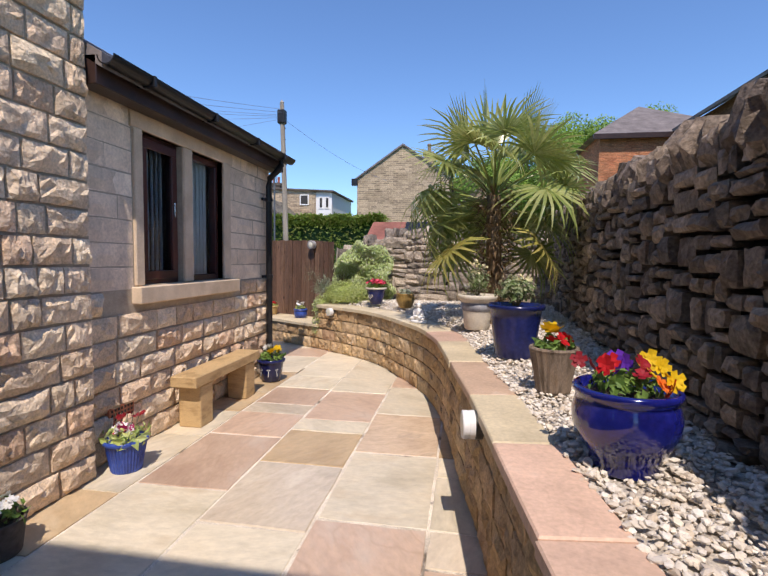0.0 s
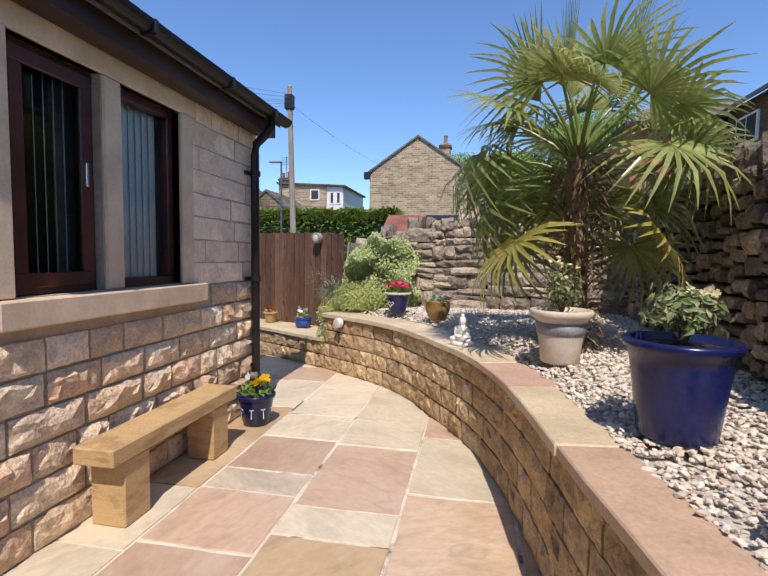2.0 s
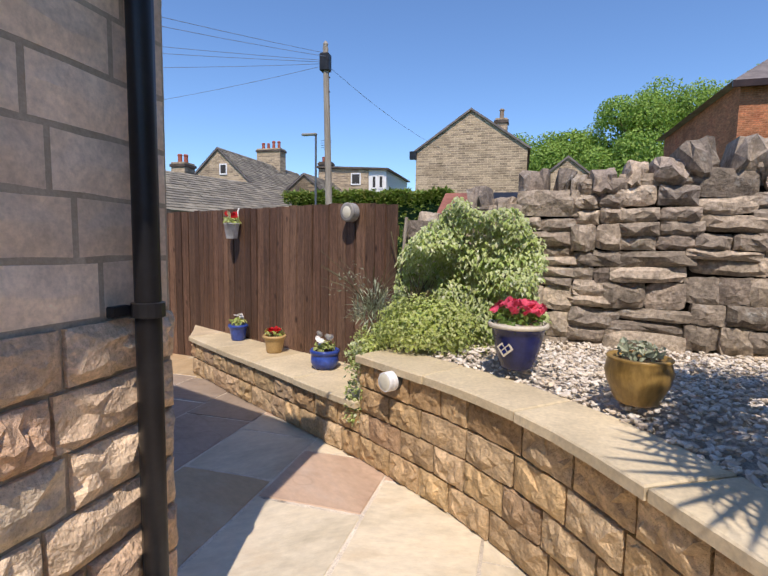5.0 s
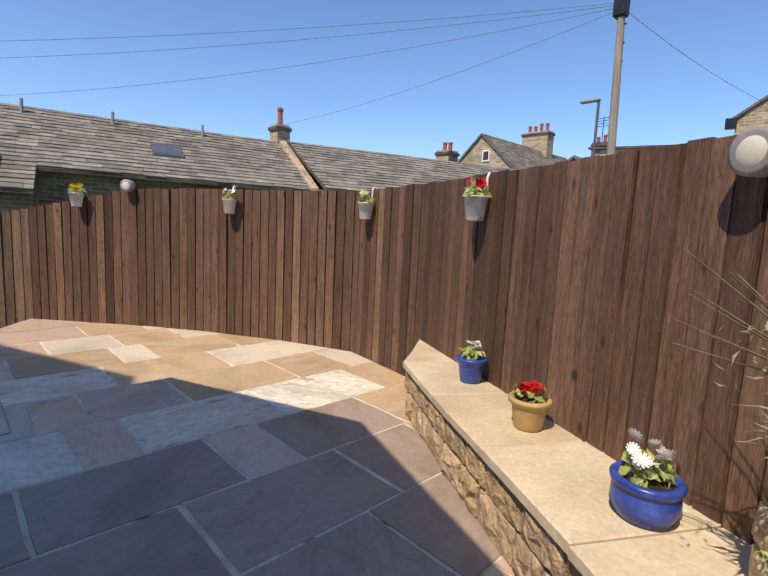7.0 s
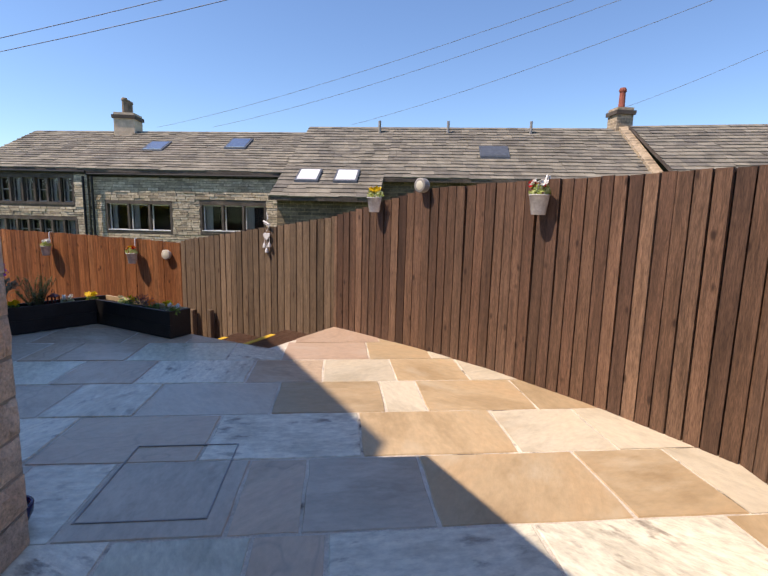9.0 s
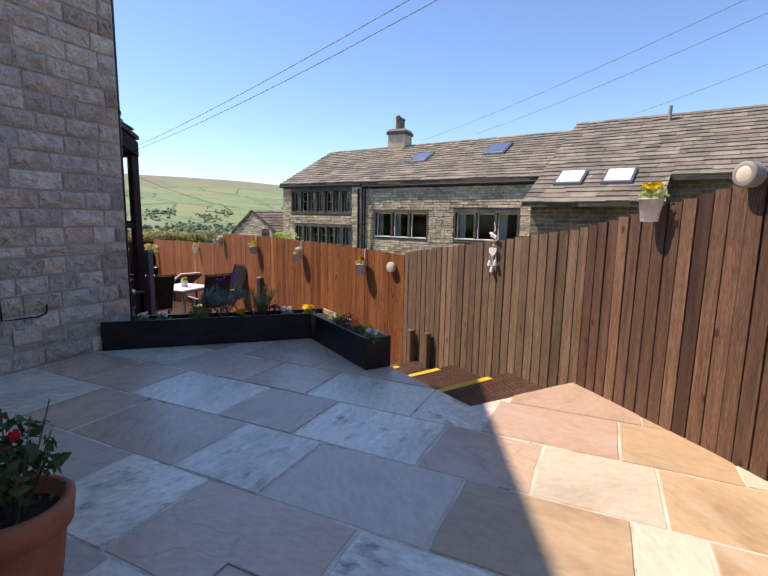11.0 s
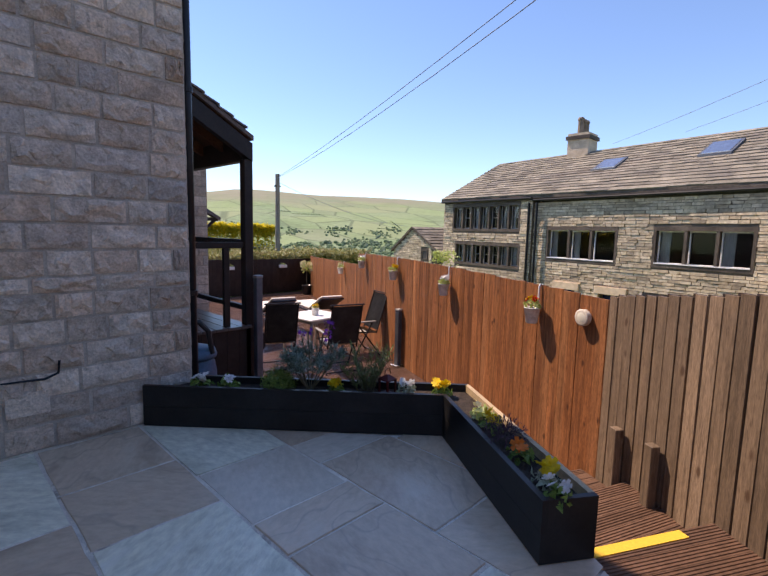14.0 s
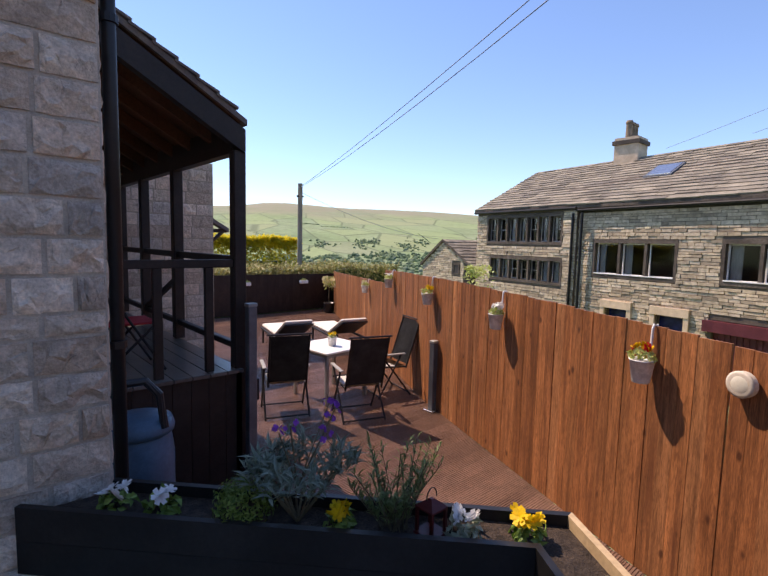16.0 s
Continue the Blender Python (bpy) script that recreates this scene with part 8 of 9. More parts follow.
def chimney(parent, c, w, d, z0, z1, pots, pot_mat, material=None, along_x=True, tall=(.4, .75)):
    ch = new("chimney")
    ch.parent = parent
    m = Matrix.Translation((c[0], c[1], 0))
    part("chimney_shaft", bx(-w / 2, w / 2, -d / 2, d / 2, z0, z1, m=m), material or M_GABLE, ch)
    part("band", bx(-w / 2 - .07, w / 2 + .07, -d / 2 - .07, d / 2 + .07, z1 - .28, z1 - .12, m=m), M_BLACKENED, ch)
    for k in range(pots):
        o = (k - (pots - 1) / 2) * (w if along_x else d) / max(1, pots) * .9
        pm = m @ Matrix.Translation(((o, 0, z1) if along_x else (0, o, z1)))
        hgt = RNG.uniform(*tall)
        part("chimney_pot", lathe([(.13, 0), (.12, hgt * .8), (.15, hgt * .82), (.15, hgt * .9), (.11, hgt)], 10, m=pm), pot_mat, ch)
    return ch


M_POT_RED = mat("pot_red", [(.30, .08, .05), (.38, .12, .08)], "noise", .8, 3, .2, 30, .1, .1)
M_POT_BUFF = mat("pot_buff", [(.20, .15, .10), (.28, .21, .15)], "noise", .8, 3, .2, 30, .1, .1)

# weavers' house and its neighbour
terrace = thing("terrace_house", "old sooty sandstone weavers' cottages with mullioned windows and stone-slate roof", "house")
holes = [(-3.55, .5, 1.62, 2.62), (-3.3, .55, .02, .86)]
bm = bmesh.new()
wall_with_holes(bm, -4.3, 1.2, -.45, 0, -3.1, 2.95, holes)
box(bm, -4.3, -3.85, -7.6, -.45, -3.1, 2.95, m=TERR)
part("wall", bm, M_TERRACE_CORE, terrace)
facade_stones(terrace, -4.3, 1.2, 0, -3.1, 2.8, holes, 301)
holes2 = [(1.95, 4.75, .5, 1.6), (6.15, 8.8, .55, 1.62), (2.5, 3.35, -3.0, -.62), (4.3, 5.2, -3.0, -.7), (5.95, 8.2, -3.0, -.6)]
bm = bmesh.new()
wall_with_holes(bm, 1.2, 10.4, -.60, -.12, -3.1, 2.7, holes2)
part("wall", bm, M_TERRACE_CORE, terrace)
facade_stones(terrace, 1.2, 10.4, -.12, -3.1, 2.7, holes2, 302)
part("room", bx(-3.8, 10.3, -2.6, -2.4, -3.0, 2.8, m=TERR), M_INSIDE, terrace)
bm = bmesh.new()
a = [bm.verts.new(T3(-4.3, n, z)) for n, z in ((0, 2.95), (-7.6, 2.95), (-3.9, 5.05))]
b = [bm.verts.new(T3(-3.9, n, z)) for n, z in ((0, 2.95), (-7.6, 2.95), (-3.9, 5.05))]
bm.faces.new(a), bm.faces.new(b[::-1])
for i in range(3):
    j = (i + 1) % 3
    bm.faces.new((a[i], b[i], b[j], a[j]))
bmesh.ops.recalc_face_normals(bm, faces=bm.faces)
part("gable", bm, M_TERRACE, terrace)
bm = bmesh.new()
roof_slope(bm, T3(-4.45, .10, 3.03), T3(10.4, .02, 2.95), T3(10.4, -4.0, 5.2), T3(-4.45, -4.0, 5.2), .12)
roof_slope(bm, T3(-4.45, -8.0, 2.95), T3(10.4, -8.0, 2.85), T3(10.4, -4.0, 5.2), T3(-4.45, -4.0, 5.2), .12)
part("roof", bm, M_BLACKENED, terrace)
bm = bmesh.new()
slates(bm, T3(-4.45, .10, 3.04), T3(10.4, .02, 2.96), T3(10.4, -4.0, 5.21), T3(-4.45, -4.0, 5.21), 17, 3)
part("slate_course", bm, M_SLATE, terrace, kind="stuff")
tube_bm = bmesh.new()
tube(tube_bm, [T3(-4.4, .13, 2.9), T3(1.2, .11, 2.88)], .05)
tube(tube_bm, [T3(1.2, .06, 2.8), T3(10.3, .04, 2.8)], .05)
part("gutter", tube_bm, M_PVC_BLACK, terrace)
for s in (1.05, 1.45):
    bm = bmesh.new()
    tube(bm, [T3(s, .07, 2.7), T3(s, .07, -3.0)], .05)
    part("downpipe", bm, M_PVC_BLACK, terrace)
light_row(terrace, -3.55, .5, 1.62, 2.62, 0, 7, transom=True)
light_row(terrace, -3.3, .55, .02, .86, 0, 7, transom=True)
light_row(terrace, 1.95, 4.75, .5, 1.6, -.12, 3)
light_row(terrace, 6.15, 8.8, .55, 1.62, -.12, 3)
for s0, s1 in ((2.5, 3.35), (4.3, 5.2)):
    bm = bmesh.new()
    box(bm, s0 - .15, s1 + .15, -.2, .0, -.66, -.4, m=TERR)
    box(bm, s0 - .15, s0, -.2, -.02, -3.0, -.66, m=TERR)
    box(bm, s1, s1 + .15, -.2, -.02, -3.0, -.66, m=TERR)
    part("door_surround", bm, M_JAMB, terrace)
    part("door", bx(s0, s1, -.42, -.36, -3.0, -.66, m=TERR), M_NAVY, terrace)
M_MAROON = mat("maroon_paint", [(.10, .02, .03), (.14, .03, .04)], "noise", .5, 3, .15, 40, .1, .1)
gar = part("garage_door", bx(5.95, 8.2, -.34, -.28, -3.0, -.95, m=TERR), M_MAROON, terrace)
for k in range(14):
    part("door_slat", bx(5.98 + k * .159, 6.08 + k * .159, -.28, -.25, -3.0, -.97, m=TERR), M_MAROON, gar)
part("lintel", bx(5.75, 8.4, -.3, .02, -.95, -.62, m=TERR), M_MAROON, terrace)
chimney(terrace, T3(.55, -3.95, 0).xy, 1.0, .95, 4.5, 6.0, 3, M_POT_BUFF, M_JAMB, tall=(.65, .9))
for s, n0, n1 in ((2.55, -2.6, -1.7), (6.3, -3.0, -2.0)):
    def rz(n):
        return 2.86 + (.2 - n) / 4.2 * 2.34 + .06
    sk = new("skylight")
    sk.parent = terrace
    bm = bmesh.new()
    roof_slope(bm, T3(s, n1, rz(n1) + .06), T3(s + 1.0, n1, rz(n1) + .06), T3(s + 1.0, n0, rz(n0) + .06), T3(s, n0, rz(n0) + .06), .1)
    part("skylight_frame", bm, M_GREYPOST, sk)
    bm = bmesh.new()
    roof_slope(bm, T3(s + .08, n1 - .08, rz(n1 - .08) + .075), T3(s + .92, n1 - .08, rz(n1 - .08) + .075), T3(s + .92, n0 + .08, rz(n0 + .08) + .075), T3(s + .08, n0 + .08, rz(n0 + .08) + .075), .02)
    part("pane", bm, M_CHROME, sk)

# long house with a catslide roof
barn = thing("long_house", "long low stone house with a sweeping stone-slate roof", "house")
def bz(n):
    return 5.19 + (-2.5 - n) * .595
bm = bmesh.new()
roof_slope(bm, T3(10.1, 3.0, bz(3.0)), T3(13.9, 3.0, bz(3.0)), T3(13.9, -2.5, 5.19), T3(10.1, -2.5, 5.19), .12)
roof_slope(bm, T3(13.9, 1.7, bz(1.7)), T3(23.3, 1.7, bz(1.7)), T3(23.3, -2.5, 5.19), T3(13.9, -2.5, 5.19), .12)
roof_slope(bm, T3(10.1, -7, 2.6), T3(23.3, -7, 2.6), T3(23.3, -2.5, 5.19), T3(10.1, -2.5, 5.19), .12)
part("roof", bm, M_BLACKENED, barn)
bm = bmesh.new()
slates(bm, T3(10.1, 3.0, bz(3.0) + .01), T3(13.9, 3.0, bz(3.0) + .01), T3(13.9, -2.5, 5.2), T3(10.1, -2.5, 5.2), 22, 5)
slates(bm, T3(13.9, 1.7, bz(1.7) + .01), T3(23.3, 1.7, bz(1.7) + .01), T3(23.3, -2.5, 5.2), T3(13.9, -2.5, 5.2), 17, 6)
part("slate_course", bm, M_SLATE, barn, kind="stuff")
for s0, s1, n0, n1, z1 in ((10.3, 13.8, 2.3, 2.7, bz(2.7) - .1), (10.3, 10.7, -6.8, 2.297, 2.3), (13.803, 23.2, 1.0, 1.4, bz(1.4) - .1), (13.4, 13.797, 1.0, 2.297, bz(2.7) - .1)):
    part("wall", bx(s0, s1, n0, n1, -3.1, z1, m=TERR), M_TERRACE_DARK, barn)
for s, n0, n1, ww, mt in ((10.75, 1.35, 2.15, .85, M_WHITE_PAINT), (12.15, 1.35, 2.15, .85, M_WHITE_PAINT), (17.4, -.6, .25, 1.1, M_GREYPOST)):
    sk = new("skylight")
    sk.parent = barn
    bm = bmesh.new()
    roof_slope(bm, T3(s, n1, bz(n1) + .12), T3(s + ww, n1, bz(n1) + .12), T3(s + ww, n0, bz(n0) + .12), T3(s, n0, bz(n0) + .12), .1)
    part("skylight_frame", bm, M_GREYPOST, sk)
    bm = bmesh.new()
    roof_slope(bm, T3(s + .07, n1 - .07, bz(n1 - .07) + .135), T3(s + ww - .07, n1 - .07, bz(n1 - .07) + .135), T3(s + ww - .07, n0 + .07, bz(n0 + .07) + .135), T3(s + .07, n0 + .07, bz(n0 + .07) + .135), .02)
    part("pane", bm, mt, sk)
for s in (13.3, 16.2, 19.6):
    bm = bmesh.new()
    tube(bm, [T3(s, -1.9, 4.7), T3(s, -1.9, 5.35)], .06)
    part("vent_pipe", bm, M_LAMP_GREY, barn)
# verge coping between the two roofs
bm = bmesh.new()
roof_slope(bm, T3(23.2, 1.8, bz(1.8) + .16), T3(23.55, 1.8, bz(1.8) + .16), T3(23.55, -2.5, 5.38), T3(23.2, -2.5, 5.38), .22)
part("verge_coping", bm, M_GABLE, barn)
chimney(barn, T3(23.35, -2.6, 0).xy, .7, .7, 4.8, 6.0, 1, M_POT_RED, M_GABLE, tall=(.8, .85))

# lower terrace beyond
row2 = thing("row_house", "low stone cottages with stone-slate roof and chimney", "house")
bm = bmesh.new()
roof_slope(bm, T3(23.5, 2.6, 2.75), T3(44, 4.5, 2.75), T3(44, .0, 5.25), T3(23.5, -1.9, 5.18), .12)
roof_slope(bm, T3(23.5, -6, 2.75), T3(44, -4.5, 2.75), T3(44, .0, 5.25), T3(23.5, -1.9, 5.18), .12)
part("roof", bm, M_BLACKENED, row2)
bm = bmesh.new()
slates(bm, T3(23.5, 2.6, 2.76), T3(44, 4.5, 2.76), T3(44, .0, 5.26), T3(23.5, -1.9, 5.19), 16, 8)
part("slate_course", bm, M_SLATE, row2, kind="stuff")
bm = bmesh.new()
box(bm, 23.5, 44, 1.6, 2.1, -3.1, 2.75, m=TERR)
bmesh.ops.recalc_face_normals(bm, faces=bm.faces)
part("wall", bm, M_TERRACE_DARK, row2)
chimney(row2, (-21.2, 28.9), .95, .95, 4.5, 6.1, 2, M_POT_RED, M_GABLE)

# ---- houses up the hill ----
def block(name, label, x0, x1, y0, y1, ze, zr, material, ridge="y", roofmat=None, over=.25, z0=-3.1, rows=0):
    """A plain house with a pitched roof; the ridge runs along y or x."""
    h = thing(name, label, "house")
    part("wall", bx(x0, x1, y0, y1, z0, ze), material, h)
    bm, rb = bmesh.new(), bmesh.new()
    if ridge == "y":
        xm = (x0 + x1) / 2
        for yy, e in ((y0, 1), (y1, -1)):
            a = [bm.verts.new((x, yy, z)) for x, z in ((x0, ze), (x1, ze), (xm, zr))]
            b = [bm.verts.new((x, yy + .3 * e, z)) for x, z in ((x0, ze), (x1, ze), (xm, zr))]
            bm.faces.new(a), bm.faces.new(b[::-1])
            for i in range(3):
                bm.faces.new((a[i], b[i], b[(i + 1) % 3], a[(i + 1) % 3]))
            bmesh.ops.recalc_face_normals(bm, faces=bm.faces)
            part("gable", bm, material, h)
            bm = bmesh.new()
        k = (zr - ze) / (xm - x0)
        roof_slope(rb, (x0 - over, y0 - .12, ze - over * k + .12), (x0 - over, y1 + .12, ze - over * k + .12), (xm, y1 + .12, zr + .12), (xm, y0 - .12, zr + .12), .12)
        roof_slope(rb, (x1 + over, y0 - .12, ze - over * k + .12), (x1 + over, y1 + .12, ze - over * k + .12), (xm, y1 + .12, zr + .12), (xm, y0 - .12, zr + .12), .12)
        if rows:
            sb = bmesh.new()
            slates(sb, (x1 + over, y0 - .12, ze - over * k + .13), (x1 + over, y1 + .12, ze - over * k + .13), (xm, y1 + .12, zr + .13), (xm, y0 - .12, zr + .13), rows, int(ze * 10))
            slates(sb, (x0 - over, y0 - .12, ze - over * k + .13), (x0 - over, y1 + .12, ze - over * k + .13), (xm, y1 + .12, zr + .13), (xm, y0 - .12, zr + .13), rows, int(ze * 10) + 1)
            part("slate_course", sb, M_SLATE, h, kind="stuff")
    part("roof", rb, roofmat or M_ROOFTILE, h)
    return h


def small_window(h, x0, x1, y, z0, z1, frame_mat=None):
    w = new("window")
    w.parent = h
    bm = bmesh.new()
    f = .09
    for a in ((x0, x1, z0, z0 + f), (x0, x1, z1 - f, z1), (x0, x0 + f, z0 + f, z1 - f), (x1 - f, x1, z0 + f, z1 - f)):
        box(bm, a[0], a[1], y - .06, y + .02, a[2], a[3])
    part("window_frame", bm, frame_mat or M_WHITE_PAINT, w)
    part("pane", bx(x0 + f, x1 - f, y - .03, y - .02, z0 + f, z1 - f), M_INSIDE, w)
    return w


gh = block("gable_house", "tall plain stone gable house with dark verge", -7.25, -1.05, 31.5, 42, 6.75, 8.9, M_GABLE, over=.15)
chimney(gh, (-2.6, 34), .7, .7, 7.0, 8.95, 1, M_POT_BUFF, M_GABLE)
part("gutter_end", bx(-7.6, -7.2, 31.3, 31.55, 6.3, 6.75), M_PVC_BLACK, gh)
block("lean_house", "low stone outhouse beside the gable house", -.95, 3.2, 32.5, 40, 4.6, 6.3, M_GABLE, over=.2)
dh = thing("flat_roof_house", "stone house with a flat dark roof and white clad end", "house")
part("wall", bx(-16.7, -12.6, 39, 46, -3, 7.2), M_GABLE, dh)
part("clad_end", bx(-12.6, -11.2, 39.1, 46, -3, 7.05), M_WHITE_PAINT, dh, "white clad end")
bm = bmesh.new()
roof_slope(bm, (-11.0, 38.8, 7.1), (-11.0, 46.2, 7.1), (-16.9, 46.2, 7.42), (-16.9, 38.8, 7.42), .14)
part("roof", bm, M_BLACKENED, dh)
small_window(dh, -14.0, -13.2, 39, 5.9, 6.8)
small_window(dh, -12.35, -11.95, 39.1, 5.6, 6.6)
small_window(dh, -11.8, -11.4, 39.1, 5.6, 6.6)
g2 = block("cottage", "stone cottage with a steep stone-slate roof and tall chimneys", -24.6, -18.6, 33, 45, 5.0, 7.75, M_GABLE, over=.25, rows=18)
small_window(g2, -21.5, -20.9, 33, 6.0, 6.75)
chimney(g2, (-22.0, 41), 2.2, 1.0, 6.4, 9.3, 4, M_POT_RED, M_GABLE)
chimney(g2, (-18.2, 44), 1.1, .9, 6.0, 8.6, 2, M_POT_RED, M_BLACKENED)
aer = bmesh.new()
tube(aer, [(-18.2, 44, 8.6), (-18.2, 44, 10.6)], .03, 5)
for k in range(4):
    tube(aer, [(-18.7, 44, 10.5 - k * .2), (-17.7, 44, 10.5 - k * .2)], .02, 4)
part("aerial", aer, M_DARKMETAL, g2)
block("slate_house", "dark slate-roofed stone cottage behind the fence", -17.9, -13.2, 34, 45, 4.1, 6.0, M_TERRACE_DARK, over=.3, rows=14)
bh = thing("brick_house", "red brick house with grey hipped roof", "house")
part("wall", bx(6.7, 13.5, 26, 36, -3, 7.9), M_BRICK, bh)
bm = bmesh.new()
e = [bm.verts.new(p) for p in ((6.3, 25.6, 7.8), (14, 25.6, 7.8), (14, 36.4, 7.8), (6.3, 36.4, 7.8))]
rd = [bm.verts.new(p) for p in ((9.6, 29.4, 10.2), (9.6, 33, 10.2))]
for q in ((e[0], e[1], rd[0]), (e[1], e[2], rd[1], rd[0]), (e[2], e[3], rd[1]), (e[3], e[0], rd[0], rd[1]), (e[3], e[2], e[1], e[0])):
    bm.faces.new(q)
part("roof", bm, M_ROOFTILE, bh)
part("eave_board", bx(6.3, 14, 25.6, 25.7, 7.55, 7.8), M_FASCIA, bh)
db = thing("brick_villa", "dark brick house with sloping tiled roof and upstairs windows", "house")
part("wall", bx(10.5, 18, 8, 25.5, -3, 8.0), M_BRICKDARK := coursed("dark_brick", [(.12, .07, .05), (.16, .10, .07)], (.9, .9, .9), 1.0, .075, .225), db)
bm = bmesh.new()
roof_slope(bm, (10.0, 7.6, 7.95), (10.0, 25.8, 7.95), (14.2, 25.8, 10.4), (14.2, 7.6, 10.4), .15)
roof_slope(bm, (18.4, 7.6, 7.95), (18.4, 25.8, 7.95), (14.2, 25.8, 10.4), (14.2, 7.6, 10.4), .15)
part("roof", bm, M_ROOFTILE, db)
for y in (11, 15, 19.5, 23):
    w = new("window")
    w.parent = db
    part("window_frame", bx(10.42, 10.52, y, y + 1.6, 6.2, 7.4), M_WHITE_PAINT, w)
    for k in range(2):
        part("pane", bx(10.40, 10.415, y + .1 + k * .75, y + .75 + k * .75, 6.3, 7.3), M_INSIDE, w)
rr_ = thing("red_roof_shed", "small shed with red and black sheet roof behind the wall", "shed")
part("wall", bx(-2.9, -.9, 14.2, 16, -1, 1.85), M_BLACKENED, rr_)
bm = bmesh.new()
roof_slope(bm, (-3.0, 14.0, 1.9), (-1.9, 14.0, 1.9), (-1.9, 15.5, 2.6), (-3.0, 15.5, 2.6), .05)
part("roof_sheet", bm, M_REDROOF, rr_, "faded red roof sheet")
bm = bmesh.new()
roof_slope(bm, (-1.88, 14.0, 1.9), (-.8, 14.0, 1.9), (-.8, 15.5, 2.6), (-1.88, 15.5, 2.6), .05)
part("roof_sheet", bm, M_DARKMETAL, rr_)
def outbuilding():
    """A small gabled outhouse beside the cottages, its gable to the garden and its ridge running away."""
    h = thing("outbuilding", "small stone outhouse with slate roof beside the old cottages", "house")
    s0, s1, sr, ze, zr, n1 = -8.75, -4.65, -6.93, .36, 1.60, -4.6
    part("wall", bx(s0, s1, n1, -.03, -3.1, ze, m=TERR), M_TERRACE_CORE, h)
    bm = bmesh.new()
    a = [bm.verts.new(T3(q, -.03, z)) for q, z in ((s0, ze), (s1, ze), (sr, zr))]
    b = [bm.verts.new(T3(q, n1, z)) for q, z in ((s0, ze), (s1, ze), (sr, zr))]
    bm.faces.new(a), bm.faces.new(b[::-1])
    for i in range(3):
        bm.faces.new((a[i], b[i], b[(i + 1) % 3], a[(i + 1) % 3]))
    bmesh.ops.recalc_face_normals(bm, faces=bm.faces)
    part("gable", bm, M_TERRACE_CORE, h)
    facade_stones(h, s0, s1, -.03, -3.1, zr, [(-6.06, -5.58, -.05, .45), (-5.15, -4.7, -2.9, .3)], 303, top=lambda q: float(np.interp(q, (s0, sr, s1), (ze, zr, ze))))
    for k, (se, sg) in enumerate(((s0 - .15, 1), (s1 + .15, -1))):
        zz = ze - .09
        bm = bmesh.new()
        roof_slope(bm, T3(se, .08, zz + .07), T3(se, n1, zz + .07), T3(sr, n1, zr + .08), T3(sr, .08, zr + .08), .1)
        part("roof", bm, M_BLACKENED, h)
        bm = bmesh.new()
        slates(bm, T3(se, .08, zz + .08), T3(se, n1, zz + .08), T3(sr, n1, zr + .09), T3(sr, .08, zr + .09), 9, 31 + k)
        part("slate_course", bm, M_SLATE, h, kind="stuff")
    w = new("window")
    w.parent = h
    bm = bmesh.new()
    for q0, q1, z0, z1 in ((-6.06, -5.58, -.05, .0), (-6.06, -5.58, .40, .45), (-6.06, -6.0, 0, .40), (-5.64, -5.58, 0, .40)):
        box(bm, q0, q1, -.04, .01, z0, z1, m=TERR)
    part("window_frame", bm, M_BLACKENED, w)
    part("pane", bx(-6.0, -5.64, -.035, -.02, 0, .40, m=TERR), M_INSIDE, w)
    part("door", bx(-5.15, -4.7, -.05, .015, -2.9, .3, m=TERR), M_BLACK_TIMBER, h)


outbuilding()

# ---- poles and wires ----
pole = thing("telegraph_pole", "weathered wooden telegraph pole with wires", "pole")
PT = Vector((-7.47, 18.67, 7.6))
part("shaft", tube(bmesh.new(), [(PT.x + .28, PT.y, -3), (PT.x + .12, PT.y, 3.5), PT], .13, 10, .09), M_POLE, pole)
part("terminal_box", bx(PT.x - .16, PT.x + .16, PT.y - .14, PT.y + .14, PT.z - .75, PT.z - .2, bevel=.03), M_DARKMETAL, pole)
part("finial", lathe([(.07, 0), (.09, .1), (.02, .2)], 8, m=T0((PT.x, PT.y, PT.z))), M_POLE, pole)
for k in range(10):
    part("step_iron", bx(PT.x - .02, PT.x + .16, PT.y - .02, PT.y + .02, 2.6 + k * .45, 2.63 + k * .45), M_DARKMETAL, pole)
pole2 = thing("telegraph_pole", "slim dark telegraph pole beyond the hedge", "pole")
P2 = Vector((-17.4, -10.8, 3.55))
part("shaft", tube(bmesh.new(), [(P2.x, P2.y, -4), tuple(P2)], .11, 10, .085), M_POLE, pole2)
part("bracket", bx(P2.x - .12, P2.x + .12, P2.y - .05, P2.y + .05, P2.z - .5, P2.z - .44), M_DARKMETAL, pole2)


def wire(a, b, sag, rad=.007):
    a, b = Vector(a), Vector(b)
    pts = [a.lerp(b, k / 16) - Vector((0, 0, sag * 4 * (k / 16) * (1 - k / 16))) for k in range(17)]
    return tagged(part("overhead_wire", tube(bmesh.new(), pts, rad, 5), M_CABLE), "thin overhead telephone wire against the sky", "wire", group="overhead wires")


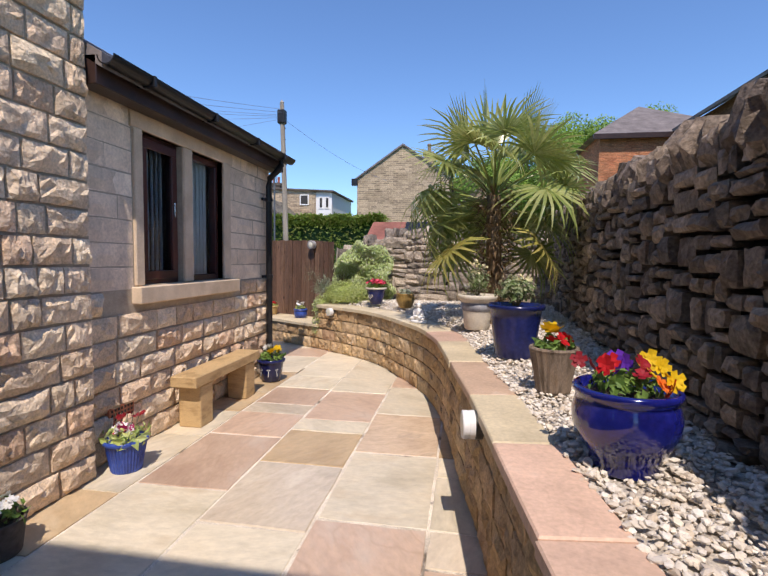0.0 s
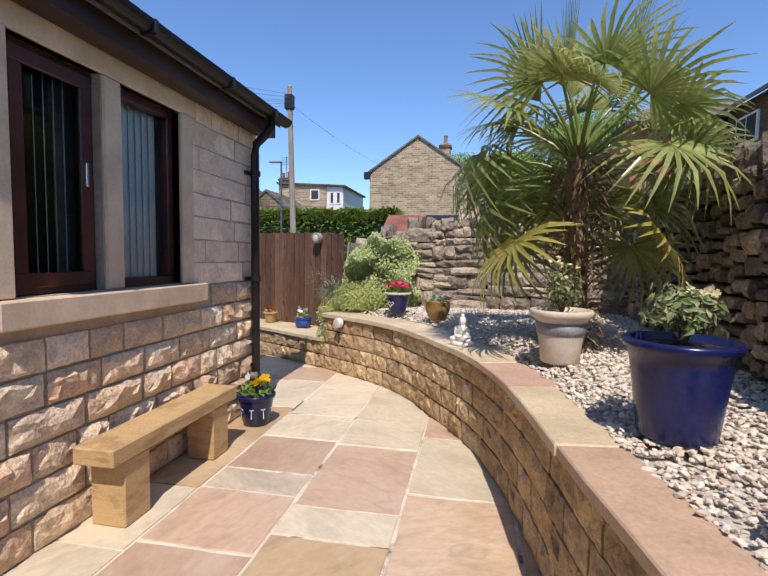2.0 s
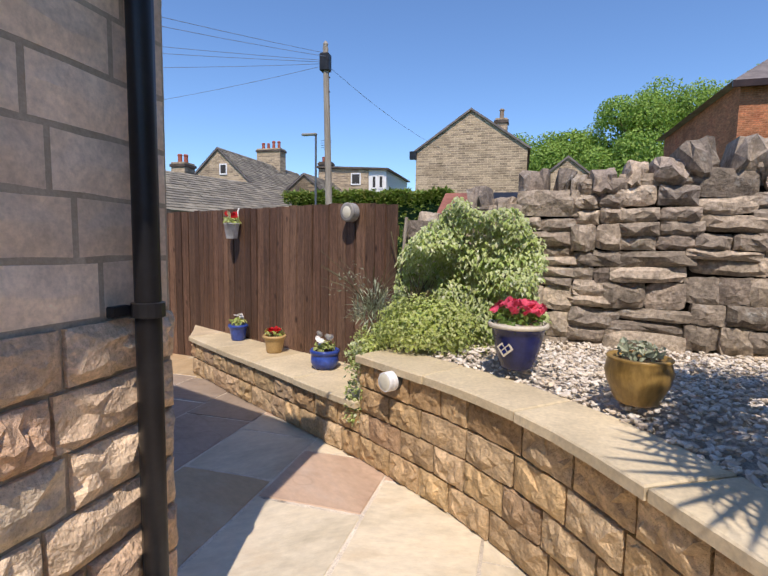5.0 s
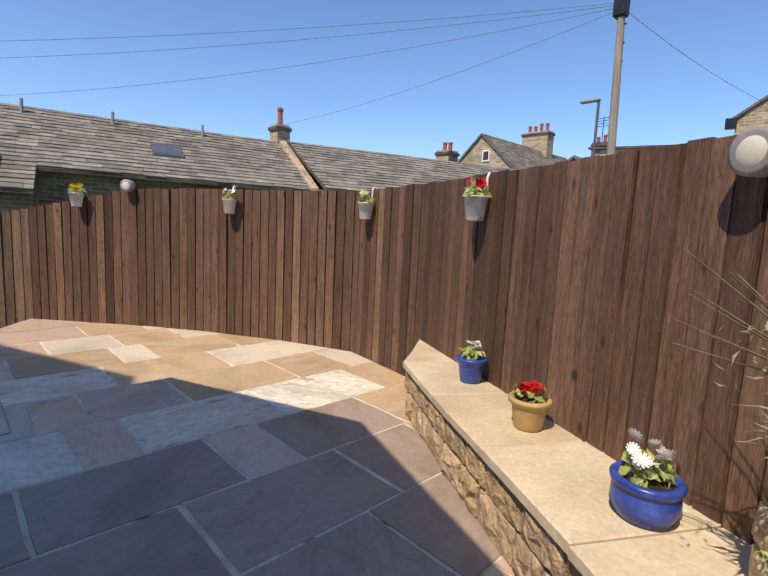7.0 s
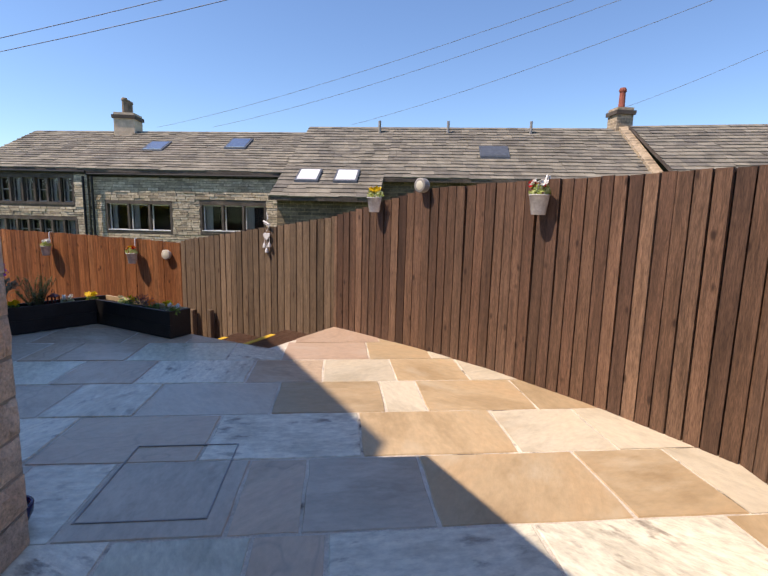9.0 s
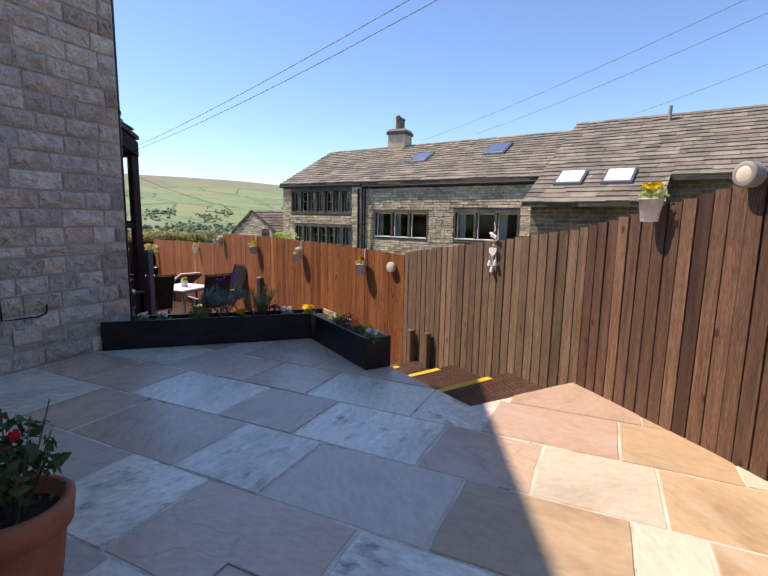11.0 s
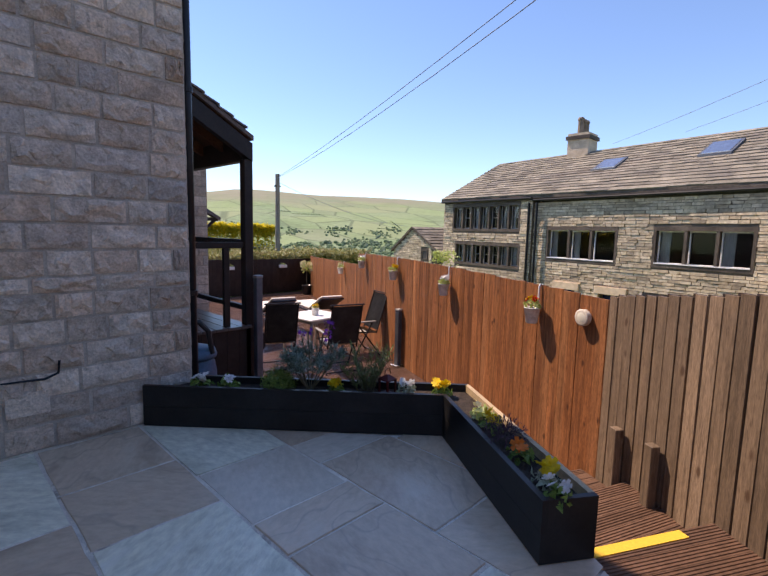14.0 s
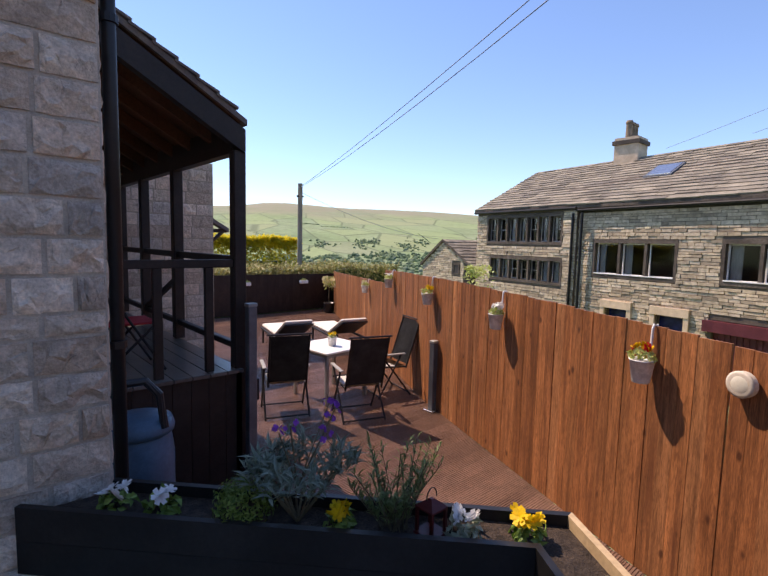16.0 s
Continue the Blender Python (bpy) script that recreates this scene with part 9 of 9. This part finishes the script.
wire(P2 + Vector((0, 0, -.12)), PT + Vector((-.1, 0, -.15)), .55)
wire(P2 + Vector((.1, 0, -.2)), PT + Vector((.1, 0, -.3)), .75)
wire(PT + Vector((0, 0, -.4)), T3(2.0, -4.0, 5.4), .5)
wire(PT + Vector((0, 0, -.45)), T3(5.0, -3.8, 5.4), .5)
wire(PT + Vector((0, 0, -.5)), T3(12.0, -2.5, 5.3), .4)
wire(PT + Vector((0, 0, -.55)), T3(23.3, -2.6, 6.0), .3)
wire(PT + Vector((0, 0, -.5)), (-5.2, 31.4, 6.6), .3)
wire(PT + Vector((-.05, 0, -.7)), (-8.6, 22, 3.0), .05)
wire(P2 + Vector((0, 0, -.3)), (-26.5, -12.0, 1.7), .3)

sl = thing("street_lamp", "grey metal street lamp with a flat head", "street lamp")
part("column", tube(bmesh.new(), [(-7.9, 18.9, -3), (-7.9, 18.9, 4.95)], .05, 10, .035), M_GREYPOST, sl)
part("head", bx(-8.40, -7.87, 18.82, 18.98, 4.93, 5.0, bevel=.02), M_LAMP_GREY, sl)

# ---- hedges and trees ----
def hedge(name, label, x0, x1, y0, y1, z0, z1, n, size, seed, material, front=1):
    """A clipped mass of leaves, thickest on the side that the garden sees (front: 1 south, -1 north)."""
    r = random.Random(seed)
    bm = bmesh.new()
    for _ in range(n):
        f = r.random() ** 2.2
        x, y = r.uniform(x0, x1), (y0 + (y1 - y0) * f if front > 0 else y1 - (y1 - y0) * f)
        top = z1 + .14 * noise.noise(Vector((x * 1.3, y * 1.3, seed))) + .08 * noise.noise(Vector((x * 4, y * 4, seed)))
        z = top - abs(r.gauss(0, .22)) if r.random() < .6 else r.uniform(z0, top)
        leaf(bm, Vector((x, y, z)), rnd_dir(r, -.3), size * r.uniform(.6, 1.4), size * .6)
    root = thing(name, label, "hedge")
    part("foliage", bm, material, root)
    # added dark box: paints the hedge's inner shade behind the leaves
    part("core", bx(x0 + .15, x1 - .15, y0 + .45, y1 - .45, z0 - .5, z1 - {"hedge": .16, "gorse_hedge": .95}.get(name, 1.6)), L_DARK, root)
    return root


hedge("hedge", "green hedge in the lane beyond the garden fence", -11.0, -3.9, 22.5, 24.5, -1.0, 3.45, 11000, .2, 3, L_HEDGE)
hedge("hedge", "flat-topped green hedge behind the black fence", -20.5, -8.4, -12.6, -8.6, -.9, .56, 16000, .12, 5, L_HEDGE_FLAT, -1)
hedge("gorse_hedge", "bright yellow flowering shrubs beyond the hedge", -18.7, -10.0, -14.4, -12.9, -.5, 1.50, 15000, .17, 7, L_GORSE, -1)
hedge("bush", "young green bush by the terrace wall", -23.6, -22.8, -7.2, -6.3, -2.5, .55, 500, .15, 9, L_LIME)


def tree(x, y, z0, h, rad, seed, n=14000, size=.32):
    r = random.Random(seed)
    t = thing("tree", "broadleaf tree in full green leaf on the skyline", "tree", T0((x, y, z0)), "skyline trees")
    bm = bmesh.new()
    tube(bm, [(0, 0, 0), (.1, 0, h * .3), (0, .1, h * .6), (0, 0, h * .85)], h * .022, 8, h * .006)
    ends = []
    for k in range(9):
        a, zz = r.uniform(0, 6.28), r.uniform(.35, .75) * h
        e = Vector((math.cos(a) * rad * r.uniform(.4, .8), math.sin(a) * rad * r.uniform(.4, .8), zz + h * r.uniform(.08, .2)))
        tube(bm, [(0, 0, zz), e * .5 + Vector((0, 0, zz * .52)), e], h * .009, 6, h * .003)
        ends.append(e)
    part("trunk", bm, M_STEM, t)
    bm = bmesh.new()
    lumps = [(e, rad * r.uniform(.35, .5)) for e in ends] + [(Vector((r.uniform(-.3, .3) * rad, r.uniform(-.3, .3) * rad, h * r.uniform(.6, .9))), rad * r.uniform(.35, .55)) for _ in range(6)]
    for _ in range(n):
        c, q = r.choice(lumps)
        d = rnd_dir(r, -.5)
        leaf(bm, c + d * q * r.uniform(.6, 1.05), d.cross(rnd_dir(r)) + d * r.uniform(-.1, .7), size * r.uniform(.6, 1.3), size * .7, up=d + rnd_dir(r) * .4)
    part("crown", bm, L_TREE, t)


for k, (x, y, h, rad) in enumerate(((-2.5, 66, 17.5, 5.0), (2.5, 62, 18.5, 4.5), (6.5, 66, 20.5, 5.5), (11, 63, 21.5, 5.5), (16, 64, 22.5, 6), (22, 60, 22, 6), (8, 52, 15.5, 4), (13, 46, 14, 4))):
    tree(x, y, -3.0, h, rad, 200 + k)

# far woods and hedgerows on the valley side
def far_woods():
    r = random.Random(77)
    V, F, base = [], [], 0
    b = bmesh.new()
    bmesh.ops.create_icosphere(b, subdivisions=1, radius=1)
    vs = np.array([tuple(v.co) for v in b.verts])
    fs = np.array([tuple(v.index for v in f.verts) for f in b.faces])
    b.free()
    spots = []
    for _ in range(46):                      # copses
        d, az = r.uniform(300, 760), r.uniform(8, 66)
        for _ in range(r.randint(14, 60)):
            spots.append((d + r.gauss(0, 14), az + r.gauss(0, .8), r.uniform(.9, 2.0)))
    for _ in range(16):                      # hedgerows
        d, az, sd, sa = r.uniform(350, 900), r.uniform(8, 66), r.uniform(-9, 9), r.uniform(-.5, .5)
        for k in range(r.randint(8, 20)):
            spots.append((d + k * sd, az + k * sa * .5, r.uniform(.6, 1.2)))
    for _ in range(2600):                    # the wooded valley floor, thickest to the west
        az = 8 + 58 * r.random() ** .7
        spots.append((r.uniform(330, 470 + 3.4 * az), az, r.uniform(1.4, 3.0)))
    for d, az, s in spots:
        a = radians(az)
        x, y = -8 - d * math.sin(a), 4 - d * math.cos(a)
        z = ground_height(x, y)
        jit = 1 + np.array([[r.uniform(-.25, .25)] * 3 for _ in range(len(vs))])
        V.append(vs * jit * np.array((s * 1.15, s * 1.15, s)) + np.array((x, y, z + s * .6)))
        F.append(fs + base)
        base += len(vs)
    me = bpy.data.meshes.new("far_woods")
    me.from_pydata(np.concatenate(V).tolist(), [], np.concatenate(F).tolist())
    me.materials.append(L_FAR)
    tagged(new("far_woods", me), "distant copses and hedgerows across the valley", "woods", kind="stuff")


# greyed, bluish greens: distance haze mixed into the leaf colour
L_FAR = mat("hazy_far_trees", [(.10, .155, .09), (.13, .19, .10), (.165, .23, .11), (.11, .16, .12)], "island", .95, .1, .2, 1.0, .3, 0)
far_woods()
